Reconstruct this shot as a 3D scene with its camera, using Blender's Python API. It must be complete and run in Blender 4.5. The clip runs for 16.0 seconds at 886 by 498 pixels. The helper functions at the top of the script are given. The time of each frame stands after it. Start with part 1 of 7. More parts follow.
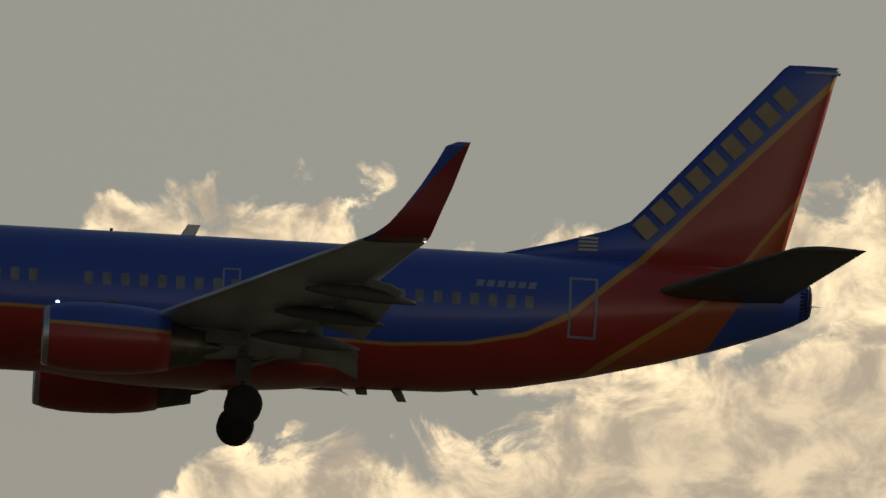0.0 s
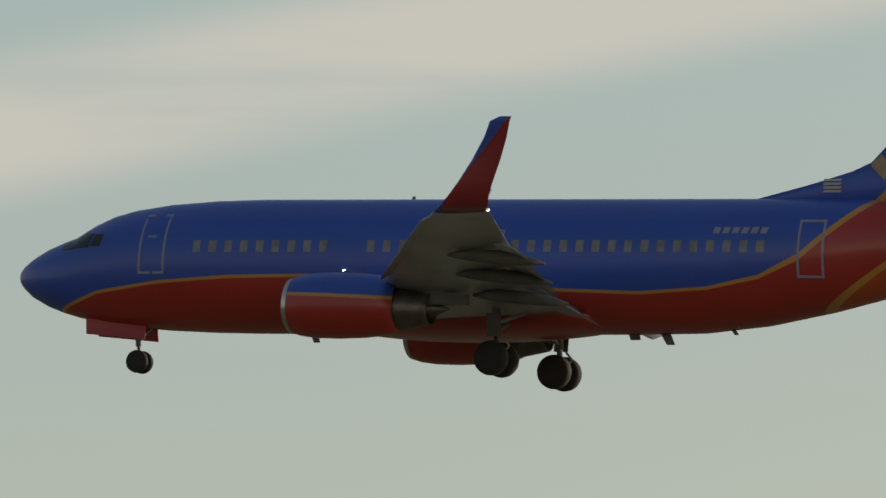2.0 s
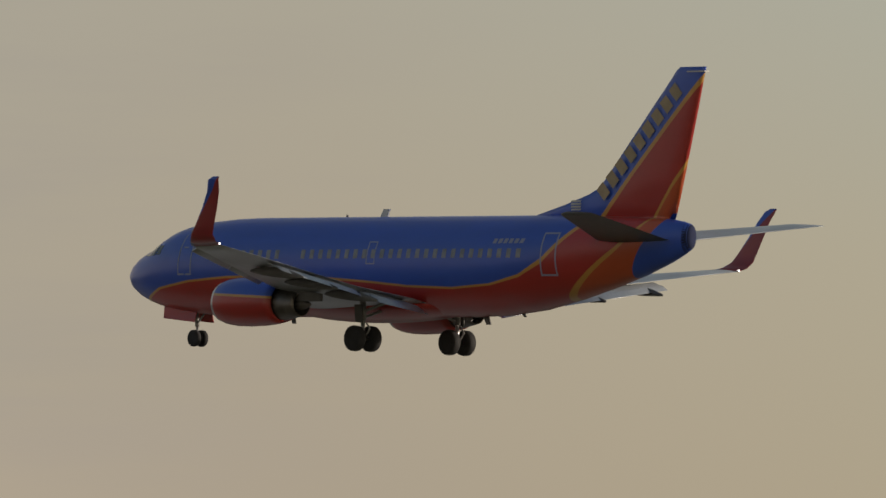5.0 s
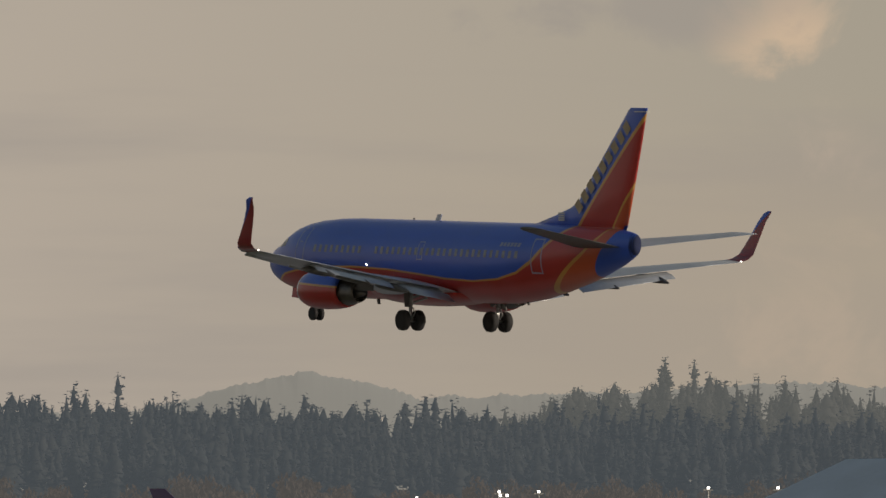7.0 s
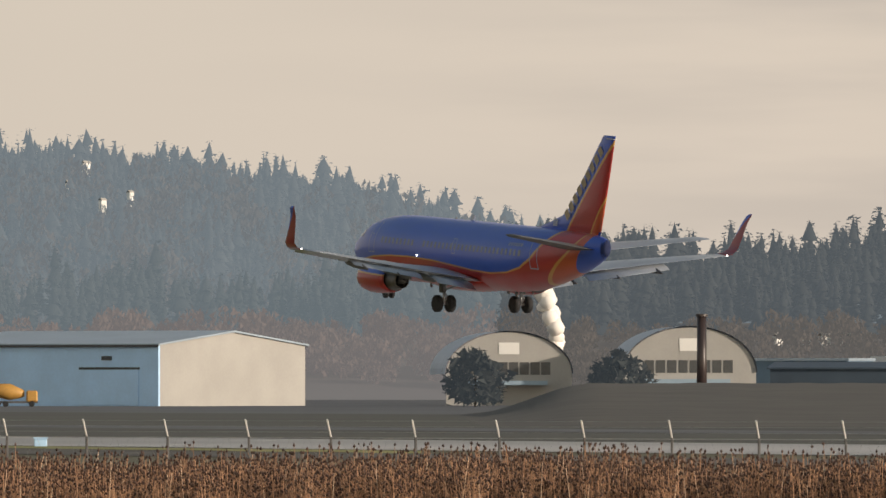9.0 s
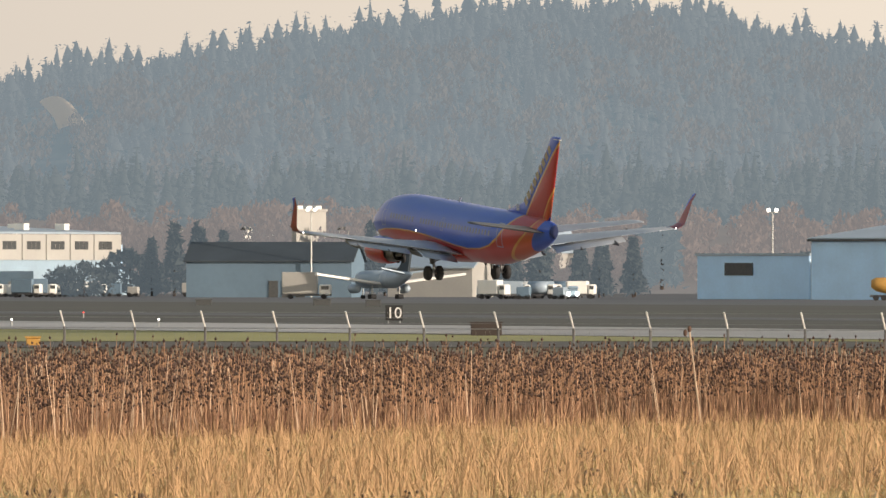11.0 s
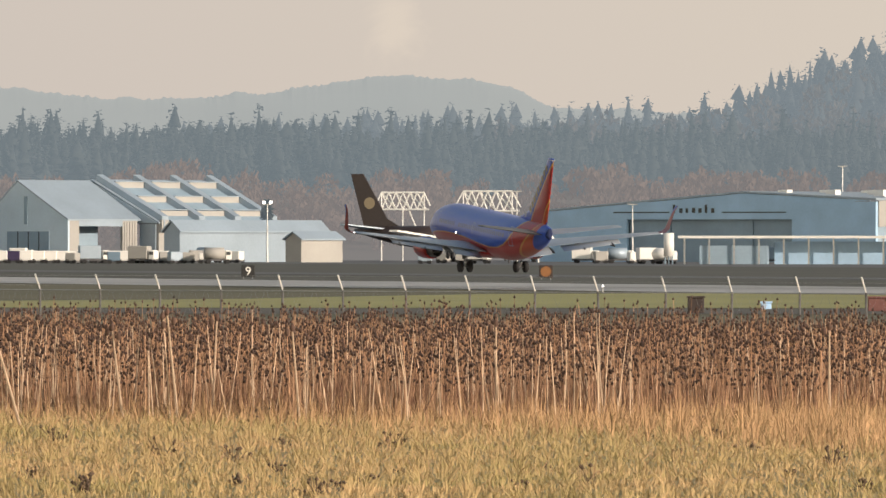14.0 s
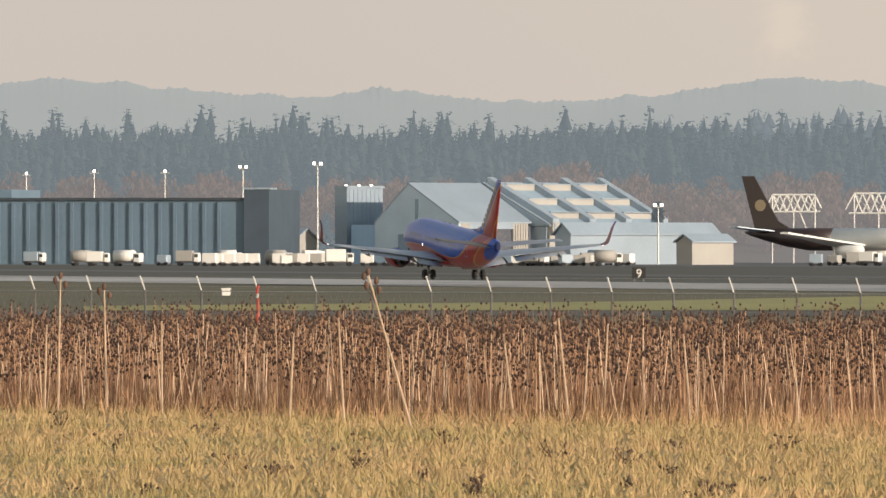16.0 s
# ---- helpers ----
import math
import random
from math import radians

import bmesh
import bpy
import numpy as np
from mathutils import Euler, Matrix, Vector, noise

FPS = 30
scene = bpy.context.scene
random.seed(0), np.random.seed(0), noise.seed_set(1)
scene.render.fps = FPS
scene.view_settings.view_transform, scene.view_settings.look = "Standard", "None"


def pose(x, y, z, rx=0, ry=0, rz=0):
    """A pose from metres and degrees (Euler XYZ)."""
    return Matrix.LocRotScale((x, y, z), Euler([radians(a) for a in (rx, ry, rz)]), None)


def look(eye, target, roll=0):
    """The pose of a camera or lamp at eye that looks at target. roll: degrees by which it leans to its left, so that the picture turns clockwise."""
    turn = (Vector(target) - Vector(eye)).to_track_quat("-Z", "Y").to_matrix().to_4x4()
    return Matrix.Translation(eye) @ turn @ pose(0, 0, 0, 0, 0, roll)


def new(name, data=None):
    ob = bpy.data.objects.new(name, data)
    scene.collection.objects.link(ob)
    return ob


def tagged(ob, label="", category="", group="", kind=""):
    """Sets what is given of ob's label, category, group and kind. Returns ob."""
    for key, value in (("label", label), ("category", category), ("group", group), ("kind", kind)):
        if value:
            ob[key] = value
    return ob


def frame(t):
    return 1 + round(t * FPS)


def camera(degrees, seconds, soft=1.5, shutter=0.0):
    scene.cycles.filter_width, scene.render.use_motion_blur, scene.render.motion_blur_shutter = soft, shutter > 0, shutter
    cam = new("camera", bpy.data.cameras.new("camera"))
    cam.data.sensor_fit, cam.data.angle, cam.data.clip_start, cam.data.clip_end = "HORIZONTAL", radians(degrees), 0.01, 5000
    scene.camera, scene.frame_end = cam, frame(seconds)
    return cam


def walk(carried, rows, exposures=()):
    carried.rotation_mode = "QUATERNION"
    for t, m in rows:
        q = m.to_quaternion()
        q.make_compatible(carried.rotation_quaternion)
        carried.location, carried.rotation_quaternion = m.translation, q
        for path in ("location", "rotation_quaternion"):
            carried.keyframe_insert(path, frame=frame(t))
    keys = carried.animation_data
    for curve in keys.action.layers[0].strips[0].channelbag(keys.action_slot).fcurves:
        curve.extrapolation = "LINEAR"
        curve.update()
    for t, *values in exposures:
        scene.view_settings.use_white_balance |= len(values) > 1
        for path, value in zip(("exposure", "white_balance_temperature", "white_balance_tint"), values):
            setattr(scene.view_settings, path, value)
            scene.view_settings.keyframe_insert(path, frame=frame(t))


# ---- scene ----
# exposure of the filming camera: seconds, stops
EXPOSURES = [(0.0, -1.35), (0.5, -0.93), (1.0, -0.45), (1.5, -0.3), (2.0, -0.25), (4.2, -0.25), (6.3, -0.45), (7.5, -0.36), (8.2, -0.22), (10.3, 0.52), (12.0, 0.46), (16.0, 0.4)]
cam = camera(4.518, 16.0, soft=1.5, shutter=0.0)
cam.data.dof.use_dof, cam.data.dof.focus_distance, cam.data.dof.aperture_fstop = True, 380.0, 30.0
EYE_Z = 4.0
# seconds, yaw, pitch, roll of the panning tripod head
PAN = [
    (0.0, -3.453, 7.267, 0.04),
    (0.5, 2.980, 6.918, 0.22),
    (1.0, 9.201, 6.407, 0.11),
    (1.5, 15.377, 5.932, -0.12),
    (2.0, 21.426, 5.488, -0.19),
    (2.5, 26.620, 5.025, -0.21),
    (3.0, 31.194, 4.550, -0.02),
    (3.5, 35.511, 4.075, 0.22),
    (4.0, 39.261, 3.599, 0.41),
    (4.5, 42.873, 3.197, 0.06),
    (5.0, 46.097, 2.808, 0.05),
    (5.5, 49.019, 2.450, 0.05),
    (6.0, 51.661, 2.123, 0.05),
    (6.5, 54.036, 1.860, -0.00),
    (7.0, 56.236, 1.530, -0.06),
    (7.5, 58.148, 1.272, 0.07),
    (8.0, 59.893, 1.083, 0.01),
    (8.2, 60.553, 1.006, -0.01),
    (8.5, 61.472, 0.872, -0.00),
    (9.0, 62.891, 0.682, -0.00),
    (9.5, 64.177, 0.511, -0.00),
    (10.0, 65.347, 0.363, -0.00),
    (10.5, 66.459, 0.237, -0.02),
    (11.0, 67.369, 0.141, -0.01),
    (11.5, 68.252, 0.113, -0.01),
    (12.0, 69.154, 0.074, 0.02),
    (12.5, 70.027, 0.005, 0.07),
    (13.0, 70.803, -0.024, 0.04),
    (13.5, 71.502, -0.028, 0.07),
    (14.0, 72.171, -0.029, 0.04),
    (14.5, 72.714, -0.023, 0.04),
    (15.0, 73.252, -0.019, 0.06),
    (15.5, 73.740, -0.019, 0.06),
    (16.0, 74.165, -0.017, -0.02),
]
walk(cam, [(t, pose(0, 0, EYE_Z, 90 + p, 0, y) @ pose(0, 0, 0, 0, 0, r)) for t, y, p, r in PAN],
     exposures=EXPOSURES)

# ---- world and sun ----
SUN_AZ = -52.0      # degrees, counter-clockwise from +y
SUN_EL = 13.0
sun_dir = Vector((-math.sin(radians(SUN_AZ)) * math.cos(radians(SUN_EL)), math.cos(radians(SUN_AZ)) * math.cos(radians(SUN_EL)), math.sin(radians(SUN_EL))))
sun = new("sun", bpy.data.lights.new("sun", "SUN"))
sun.data.energy, sun.data.angle, sun.data.color = 4.0, radians(0.6), (1.0, 0.845, 0.695)
sun.matrix_world = look((0, 0, 60), Vector((0, 0, 60)) - sun_dir)

world = bpy.data.worlds.new("sky")
scene.world = world
world.use_nodes = True
wn, wl = world.node_tree.nodes, world.node_tree.links
wn.clear()


def wnode(kind, **kw):
    n = wn.new(kind)
    for k, v in kw.items():
        if k == "operation":
            n.operation = v
        elif k == "blend":
            n.blend_type = v
        else:
            n.inputs[int(k[1:])].default_value = v
    return n


def wmath(op, a, b=None, clamp=False):
    n = wn.new("ShaderNodeMath")
    n.operation, n.use_clamp = op, clamp
    for i, v in enumerate((a, b)):
        if v is None:
            continue
        if isinstance(v, (int, float)):
            n.inputs[i].default_value = v
        else:
            wl.new(v, n.inputs[i])
    return n.outputs[0]


def wmix(fac, a, b):
    n = wn.new("ShaderNodeMix")
    n.data_type = "RGBA"
    for sock, v in ((n.inputs[0], fac), (n.inputs[6], a), (n.inputs[7], b)):
        if isinstance(v, (int, float)):
            sock.default_value = v
        elif isinstance(v, tuple):
            sock.default_value = (*v, 1)
        else:
            wl.new(v, sock)
    return n.outputs[2]


def wramp(fac, stops):
    n = wn.new("ShaderNodeValToRGB")
    el = n.color_ramp.elements
    while len(el) < len(stops):
        el.new(0.5)
    for e, (p, c) in zip(el, stops):
        e.position, e.color = p, (*c, 1)
    wl.new(fac, n.inputs[0])
    return n.outputs[0]


coord = wn.new("ShaderNodeTexCoord").outputs["Generated"]
sep = wn.new("ShaderNodeSeparateXYZ")
wl.new(coord, sep.inputs[0])
azim = wmath("ARCTAN2", wmath("MULTIPLY", sep.outputs[0], -1.0), sep.outputs[1])          # radians, left of +y
elev = wmath("ARCSINE", sep.outputs[2])
sky_node = wn.new("ShaderNodeTexSky")
sky_node.sky_type, sky_node.sun_disc = "NISHITA", False
sky_node.sun_elevation, sky_node.sun_rotation = radians(SUN_EL), radians(-SUN_AZ)
sky_node.dust_density, sky_node.air_density = 1.0, 1.4
sky_col = wn.new("ShaderNodeVectorMath")
sky_col.operation = "SCALE"
wl.new(sky_node.outputs[0], sky_col.inputs[0])
sky_col.inputs[3].default_value = 0.10
# thin high overcast in front of the blue: warm and milky, brighter towards the sun
az_deg = wmath("MULTIPLY", azim, 57.29578)
el_deg = wmath("MULTIPLY", elev, 57.29578)
az01 = wmath("DIVIDE", wmath("ADD", az_deg, 20.0), 120.0, True)      # -20..100 degrees
veil = wramp(az01, [(0.000, (0.99, 0.91, 0.76)), (0.125, (0.92, 0.855, 0.737)), (0.158, (0.90, 0.85, 0.75)), (0.192, (0.792, 0.792, 0.728)), (0.242, (0.595, 0.64, 0.60)), (0.292, (0.545, 0.615, 0.59)), (0.350, (0.493, 0.576, 0.563)), (0.417, (0.481, 0.562, 0.544)), (0.500, (0.474, 0.547, 0.523)), (0.558, (0.490, 0.462, 0.395)), (0.617, (0.520, 0.462, 0.378)), (0.650, (0.60, 0.52, 0.44)), (0.675, (0.68, 0.59, 0.505)), (0.708, (0.645, 0.566, 0.485)), (0.750, (0.53, 0.47, 0.415)), (0.792, (0.480, 0.43, 0.398)), (1.000, (0.469, 0.428, 0.395))])
low = wramp(wmath("DIVIDE", el_deg, 9.0, True), [(0.0, (1.12, 0.86, 0.62)), (0.31, (1.14, 0.975, 0.80)), (0.47, (1.09, 1.035, 0.95)), (0.60, (1.02, 1.0, 0.98)), (0.8, (0.95, 0.99, 1.0))])
veil_n = wn.new("ShaderNodeMix")
veil_n.data_type, veil_n.blend_type = "RGBA", "MULTIPLY"
ahead = wn.new("ShaderNodeMapRange")
ahead.interpolation_type = "SMOOTHSTEP"
ahead.inputs[1].default_value, ahead.inputs[2].default_value, ahead.inputs[3].default_value, ahead.inputs[4].default_value = 42.0, 52.0, 1.0, 0.0
wl.new(az_deg, ahead.inputs[0])
wl.new(ahead.outputs[0], veil_n.inputs[0])
wl.new(veil, veil_n.inputs[6])
wl.new(low, veil_n.inputs[7])
# cloud texture in sky angles
comb = wn.new("ShaderNodeCombineXYZ")
wl.new(az_deg, comb.inputs[0])
wl.new(el_deg, comb.inputs[1])


def cloud(scale_x, scale_y, detail, rough, seed, lo, hi, distort=0.0):
    m = wn.new("ShaderNodeMapping")
    m.inputs["Scale"].default_value = (scale_x, scale_y, 1)
    m.inputs["Location"].default_value = (seed, seed * 0.7, seed)
    wl.new(comb.outputs[0], m.inputs[0])
    n = wn.new("ShaderNodeTexNoise")
    n.inputs["Scale"].default_value, n.inputs["Detail"].default_value, n.inputs["Roughness"].default_value = 1.0, detail, rough
    n.inputs["Distortion"].default_value = distort
    wl.new(m.outputs[0], n.inputs[0])
    r = wn.new("ShaderNodeMapRange")
    r.interpolation_type = "SMOOTHSTEP"
    r.inputs[1].default_value, r.inputs[2].default_value = lo, hi
    wl.new(n.outputs[0], r.inputs[0])
    return r.outputs[0]


def band(value, lo, hi, edge):
    """1 between lo and hi, falling to 0 over edge."""
    def step(a, b):
        r = wn.new("ShaderNodeMapRange")
        r.interpolation_type = "SMOOTHSTEP"
        r.inputs[1].default_value, r.inputs[2].default_value = a, b
        wl.new(value, r.inputs[0])
        return r.outputs[0]
    return wmath("MULTIPLY", step(lo - edge, lo), wmath("SUBTRACT", 1.0, step(hi, hi + edge)))


high = wn.new("ShaderNodeMapRange")
high.interpolation_type = "SMOOTHSTEP"
high.inputs[1].default_value, high.inputs[2].default_value, high.inputs[3].default_value, high.inputs[4].default_value = 9.0, 26.0, 0.10, 0.92
wl.new(el_deg, high.inputs[0])
col = wmix(high.outputs[0], veil_n.outputs[2], sky_col.outputs[0])
# sunlit cumulus towards the sun: two banks, each with its own upper edge
def smooth(value, lo, hi):
    r = wn.new("ShaderNodeMapRange")
    r.interpolation_type = "SMOOTHSTEP"
    r.inputs[1].default_value, r.inputs[2].default_value = lo, hi
    wl.new(value, r.inputs[0])
    return r.outputs[0]


def cloud_bank(tops, puffs):
    """Cover of a cloud bank under an upper edge given as bearing and elevation."""
    edge = wramp(wmath("DIVIDE", wmath("ADD", az_deg, 9.0), 15.0, True), [((az + 9.0) / 15.0, ((el - 4.0) / 5.0,) * 3) for az, el in tops])
    gap = wmath("SUBTRACT", wmath("ADD", wmath("MULTIPLY", edge, 5.0), 4.09), el_deg)
    ragged = wmath("ADD", wmath("MULTIPLY", gap, 4.0), wmath("MULTIPLY", wmath("SUBTRACT", puffs, 0.5), 2.4))
    return gap, smooth(ragged, -0.05, 0.55)


billow = cloud(1.9, 2.3, 9.0, 0.60, 3.3, 0.22, 0.78, 0.5)
upper_gap, upper = cloud_bank([(-9.0, 7.7), (-5.71, 7.50), (-5.31, 7.56), (-5.0, 7.35), (-4.2, 7.2), (-3.45, 7.25), (-3.2, 7.40), (-2.78, 7.50), (-2.3, 7.50), (-2.03, 7.66), (-1.75, 7.50), (-1.5, 7.05), (-1.1, 6.75), (0.6, 7.0), (1.6, 6.75), (2.2, 6.0), (6.0, 4.2)], billow)
upper = wmath("MULTIPLY", upper, smooth(el_deg, 6.72, 7.02))
lower_gap, lower = cloud_bank([(-9.0, 7.2), (-5.6, 6.95), (-5.2, 6.85), (-4.8, 6.72), (-4.3, 6.58), (-4.0, 6.42), (-3.6, 6.2), (-2.9, 6.18), (-2.45, 6.32), (-2.2, 6.1), (-1.8, 5.6), (1.0, 5.0), (6.0, 4.2)], billow)
cover = wmath("MULTIPLY", wmath("MAXIMUM", upper, lower), wmath("SUBTRACT", 1.0, smooth(az_deg, 1.2, 3.0)))
puff_in = cloud(2.6, 3.2, 7.0, 0.62, 8.1, 0.36, 0.66, 0.4)
rim = wmath("SUBTRACT", 1.0, smooth(wmath("MINIMUM", wmath("ABSOLUTE", upper_gap), wmath("ABSOLUTE", lower_gap)), 0.02, 0.55))
lit = wmath("MULTIPLY", wmath("ADD", wmath("MULTIPLY", rim, 0.55), 0.45), puff_in)
puff_col = wmix(lit, (1.22, 1.00, 0.74), (3.5, 2.75, 1.70))
col = wmix(wmath("MULTIPLY", cover, 0.93), col, puff_col)
# thin streaks of high cloud ahead, rising towards the sun
tilt = wmath("ADD", el_deg, wmath("MULTIPLY", az_deg, 0.20))
streak = cloud(0.22, 2.2, 4.0, 0.55, 5.2, 0.08, 0.55)
col = wmix(wmath("MULTIPLY", wmath("MULTIPLY", wmath("MULTIPLY", streak, band(tilt, 10.70, 11.0, 0.35)), band(az_deg, 19.5, 25.5, 3.0)), 0.9), col, (0.70, 0.67, 0.59))
# soft grey and pink banks over the far woods
bank = cloud(0.16, 1.3, 5.0, 0.55, 1.7, 0.40, 0.62)
col = wmix(wmath("MULTIPLY", wmath("MULTIPLY", bank, band(az_deg, 50.0, 60.0, 5.0)), 0.5), col, (0.43, 0.385, 0.345))
# a yellowish glow low over the woods
col = wmix(wmath("MULTIPLY", wmath("MULTIPLY", band(el_deg, -1.0, 1.5, 0.9), band(az_deg, 50.0, 54.0, 4.0)), 0.32), col, (0.64, 0.50, 0.35))
wisp = cloud(1.7, 1.9, 7.0, 0.6, 6.4, 0.30, 0.70, 0.4)


def puff_at(base, az, el, rx, ry, strength, colour):
    """One soft cumulus puff with a ragged edge."""
    u = wmath("DIVIDE", wmath("SUBTRACT", az_deg, az), rx)
    v = wmath("DIVIDE", wmath("SUBTRACT", el_deg, el), ry)
    far = wmath("SQRT", wmath("ADD", wmath("MULTIPLY", u, u), wmath("MULTIPLY", v, v)))
    body = wmath("ADD", wmath("SUBTRACT", 1.0, far), wmath("MULTIPLY", wmath("SUBTRACT", wisp, 0.5), 1.3))
    return wmix(wmath("MULTIPLY", smooth(body, -0.15, 1.05), strength), base, colour)


for place in ((54.45, 2.63, 0.30, 0.22, 0.75, (0.86, 0.63, 0.43)), (54.20, 2.10, 0.40, 0.32, 0.35, (0.72, 0.56, 0.43)), (54.35, 1.25, 0.50, 0.55, 0.32, (0.70, 0.54, 0.40)), (55.3, 2.75, 0.9, 0.16, 0.45, (0.40, 0.36, 0.335)),
              (52.55, 2.38, 0.55, 0.16, 0.55, (0.82, 0.60, 0.42)), (53.3, 2.9, 0.7, 0.2, 0.35, (0.72, 0.56, 0.42)), (72.43, 1.12, 0.16, 0.30, 0.40, (0.62, 0.53, 0.43))):
    col = puff_at(col, *place)
bg = wn.new("ShaderNodeBackground")
wl.new(col, bg.inputs[0])
bg.inputs[1].default_value = 1.0
wo = wn.new("ShaderNodeOutputWorld")
wl.new(bg.outputs[0], wo.inputs[0])

# ---- materials ----
def nodes_of(m):
    m.use_nodes = True
    return m.node_tree.nodes, m.node_tree.links, m.node_tree.nodes["Principled BSDF"]


def material(name, color, rough=0.7, metal=0.0, vary=0.25, scale=3.0, fine=40.0, bump=0.0, second=None, glow=None, coat=0.0, island=0.0, bump_scale=None):
    """Principled surface with a coarse and a fine variation of its colour and a fine relief."""
    m = bpy.data.materials.new(name)
    n, l, b = nodes_of(m)
    tc = n.new("ShaderNodeTexCoord")
    big, small = n.new("ShaderNodeTexNoise"), n.new("ShaderNodeTexNoise")
    big.inputs["Scale"].default_value, big.inputs["Detail"].default_value = scale, 4
    small.inputs["Scale"].default_value, small.inputs["Detail"].default_value = fine, 6
    for t in (big, small):
        l.new(tc.outputs["Object"], t.inputs[0])
    mix = n.new("ShaderNodeMix")
    mix.data_type = "RGBA"
    dark = second or tuple(c * (1 - vary) for c in color)
    mix.inputs[6].default_value, mix.inputs[7].default_value = (*dark, 1), (*color, 1)
    ramp = n.new("ShaderNodeMapRange")
    ramp.inputs[1].default_value, ramp.inputs[2].default_value = 0.35, 0.65
    l.new(big.outputs[0], ramp.inputs[0])
    l.new(ramp.outputs[0], mix.inputs[0])
    out = mix.outputs[2]
    hsv = n.new("ShaderNodeHueSaturation")
    l.new(out, hsv.inputs["Color"])
    vr = n.new("ShaderNodeMapRange")
    vr.inputs[3].default_value, vr.inputs[4].default_value = 1 - vary * 0.7, 1 + vary * 0.7
    l.new(small.outputs[0], vr.inputs[0])
    val = vr.outputs[0]
    if island:
        geo = n.new("ShaderNodeNewGeometry")
        ir = n.new("ShaderNodeMapRange")
        ir.inputs[3].default_value, ir.inputs[4].default_value = 1 - island, 1 + island
        l.new(geo.outputs["Random Per Island"], ir.inputs[0])
        mu = n.new("ShaderNodeMath")
        mu.operation = "MULTIPLY"
        l.new(val, mu.inputs[0])
        l.new(ir.outputs[0], mu.inputs[1])
        val = mu.outputs[0]
    l.new(val, hsv.inputs["Value"])
    l.new(hsv.outputs[0], b.inputs["Base Color"])
    b.inputs["Roughness"].default_value, b.inputs["Metallic"].default_value = rough, metal
    if coat:
        b.inputs["Coat Weight"].default_value, b.inputs["Coat Roughness"].default_value = coat, 0.12
    if bump:
        bp = n.new("ShaderNodeBump")
        bp.inputs["Strength"].default_value, bp.inputs["Distance"].default_value = bump, 0.02 if bump_scale is None else bump_scale
        l.new(small.outputs[0], bp.inputs["Height"])
        l.new(bp.outputs[0], b.inputs["Normal"])
    if glow:
        b.inputs["Emission Color"].default_value, b.inputs["Emission Strength"].default_value = (*glow[:3], 1), glow[3]
    return m


M = {}
BLUE, RED, ORANGE, GOLD = (0.026, 0.078, 0.42), (0.34, 0.026, 0.022), (0.42, 0.078, 0.026), (0.48, 0.25, 0.055)


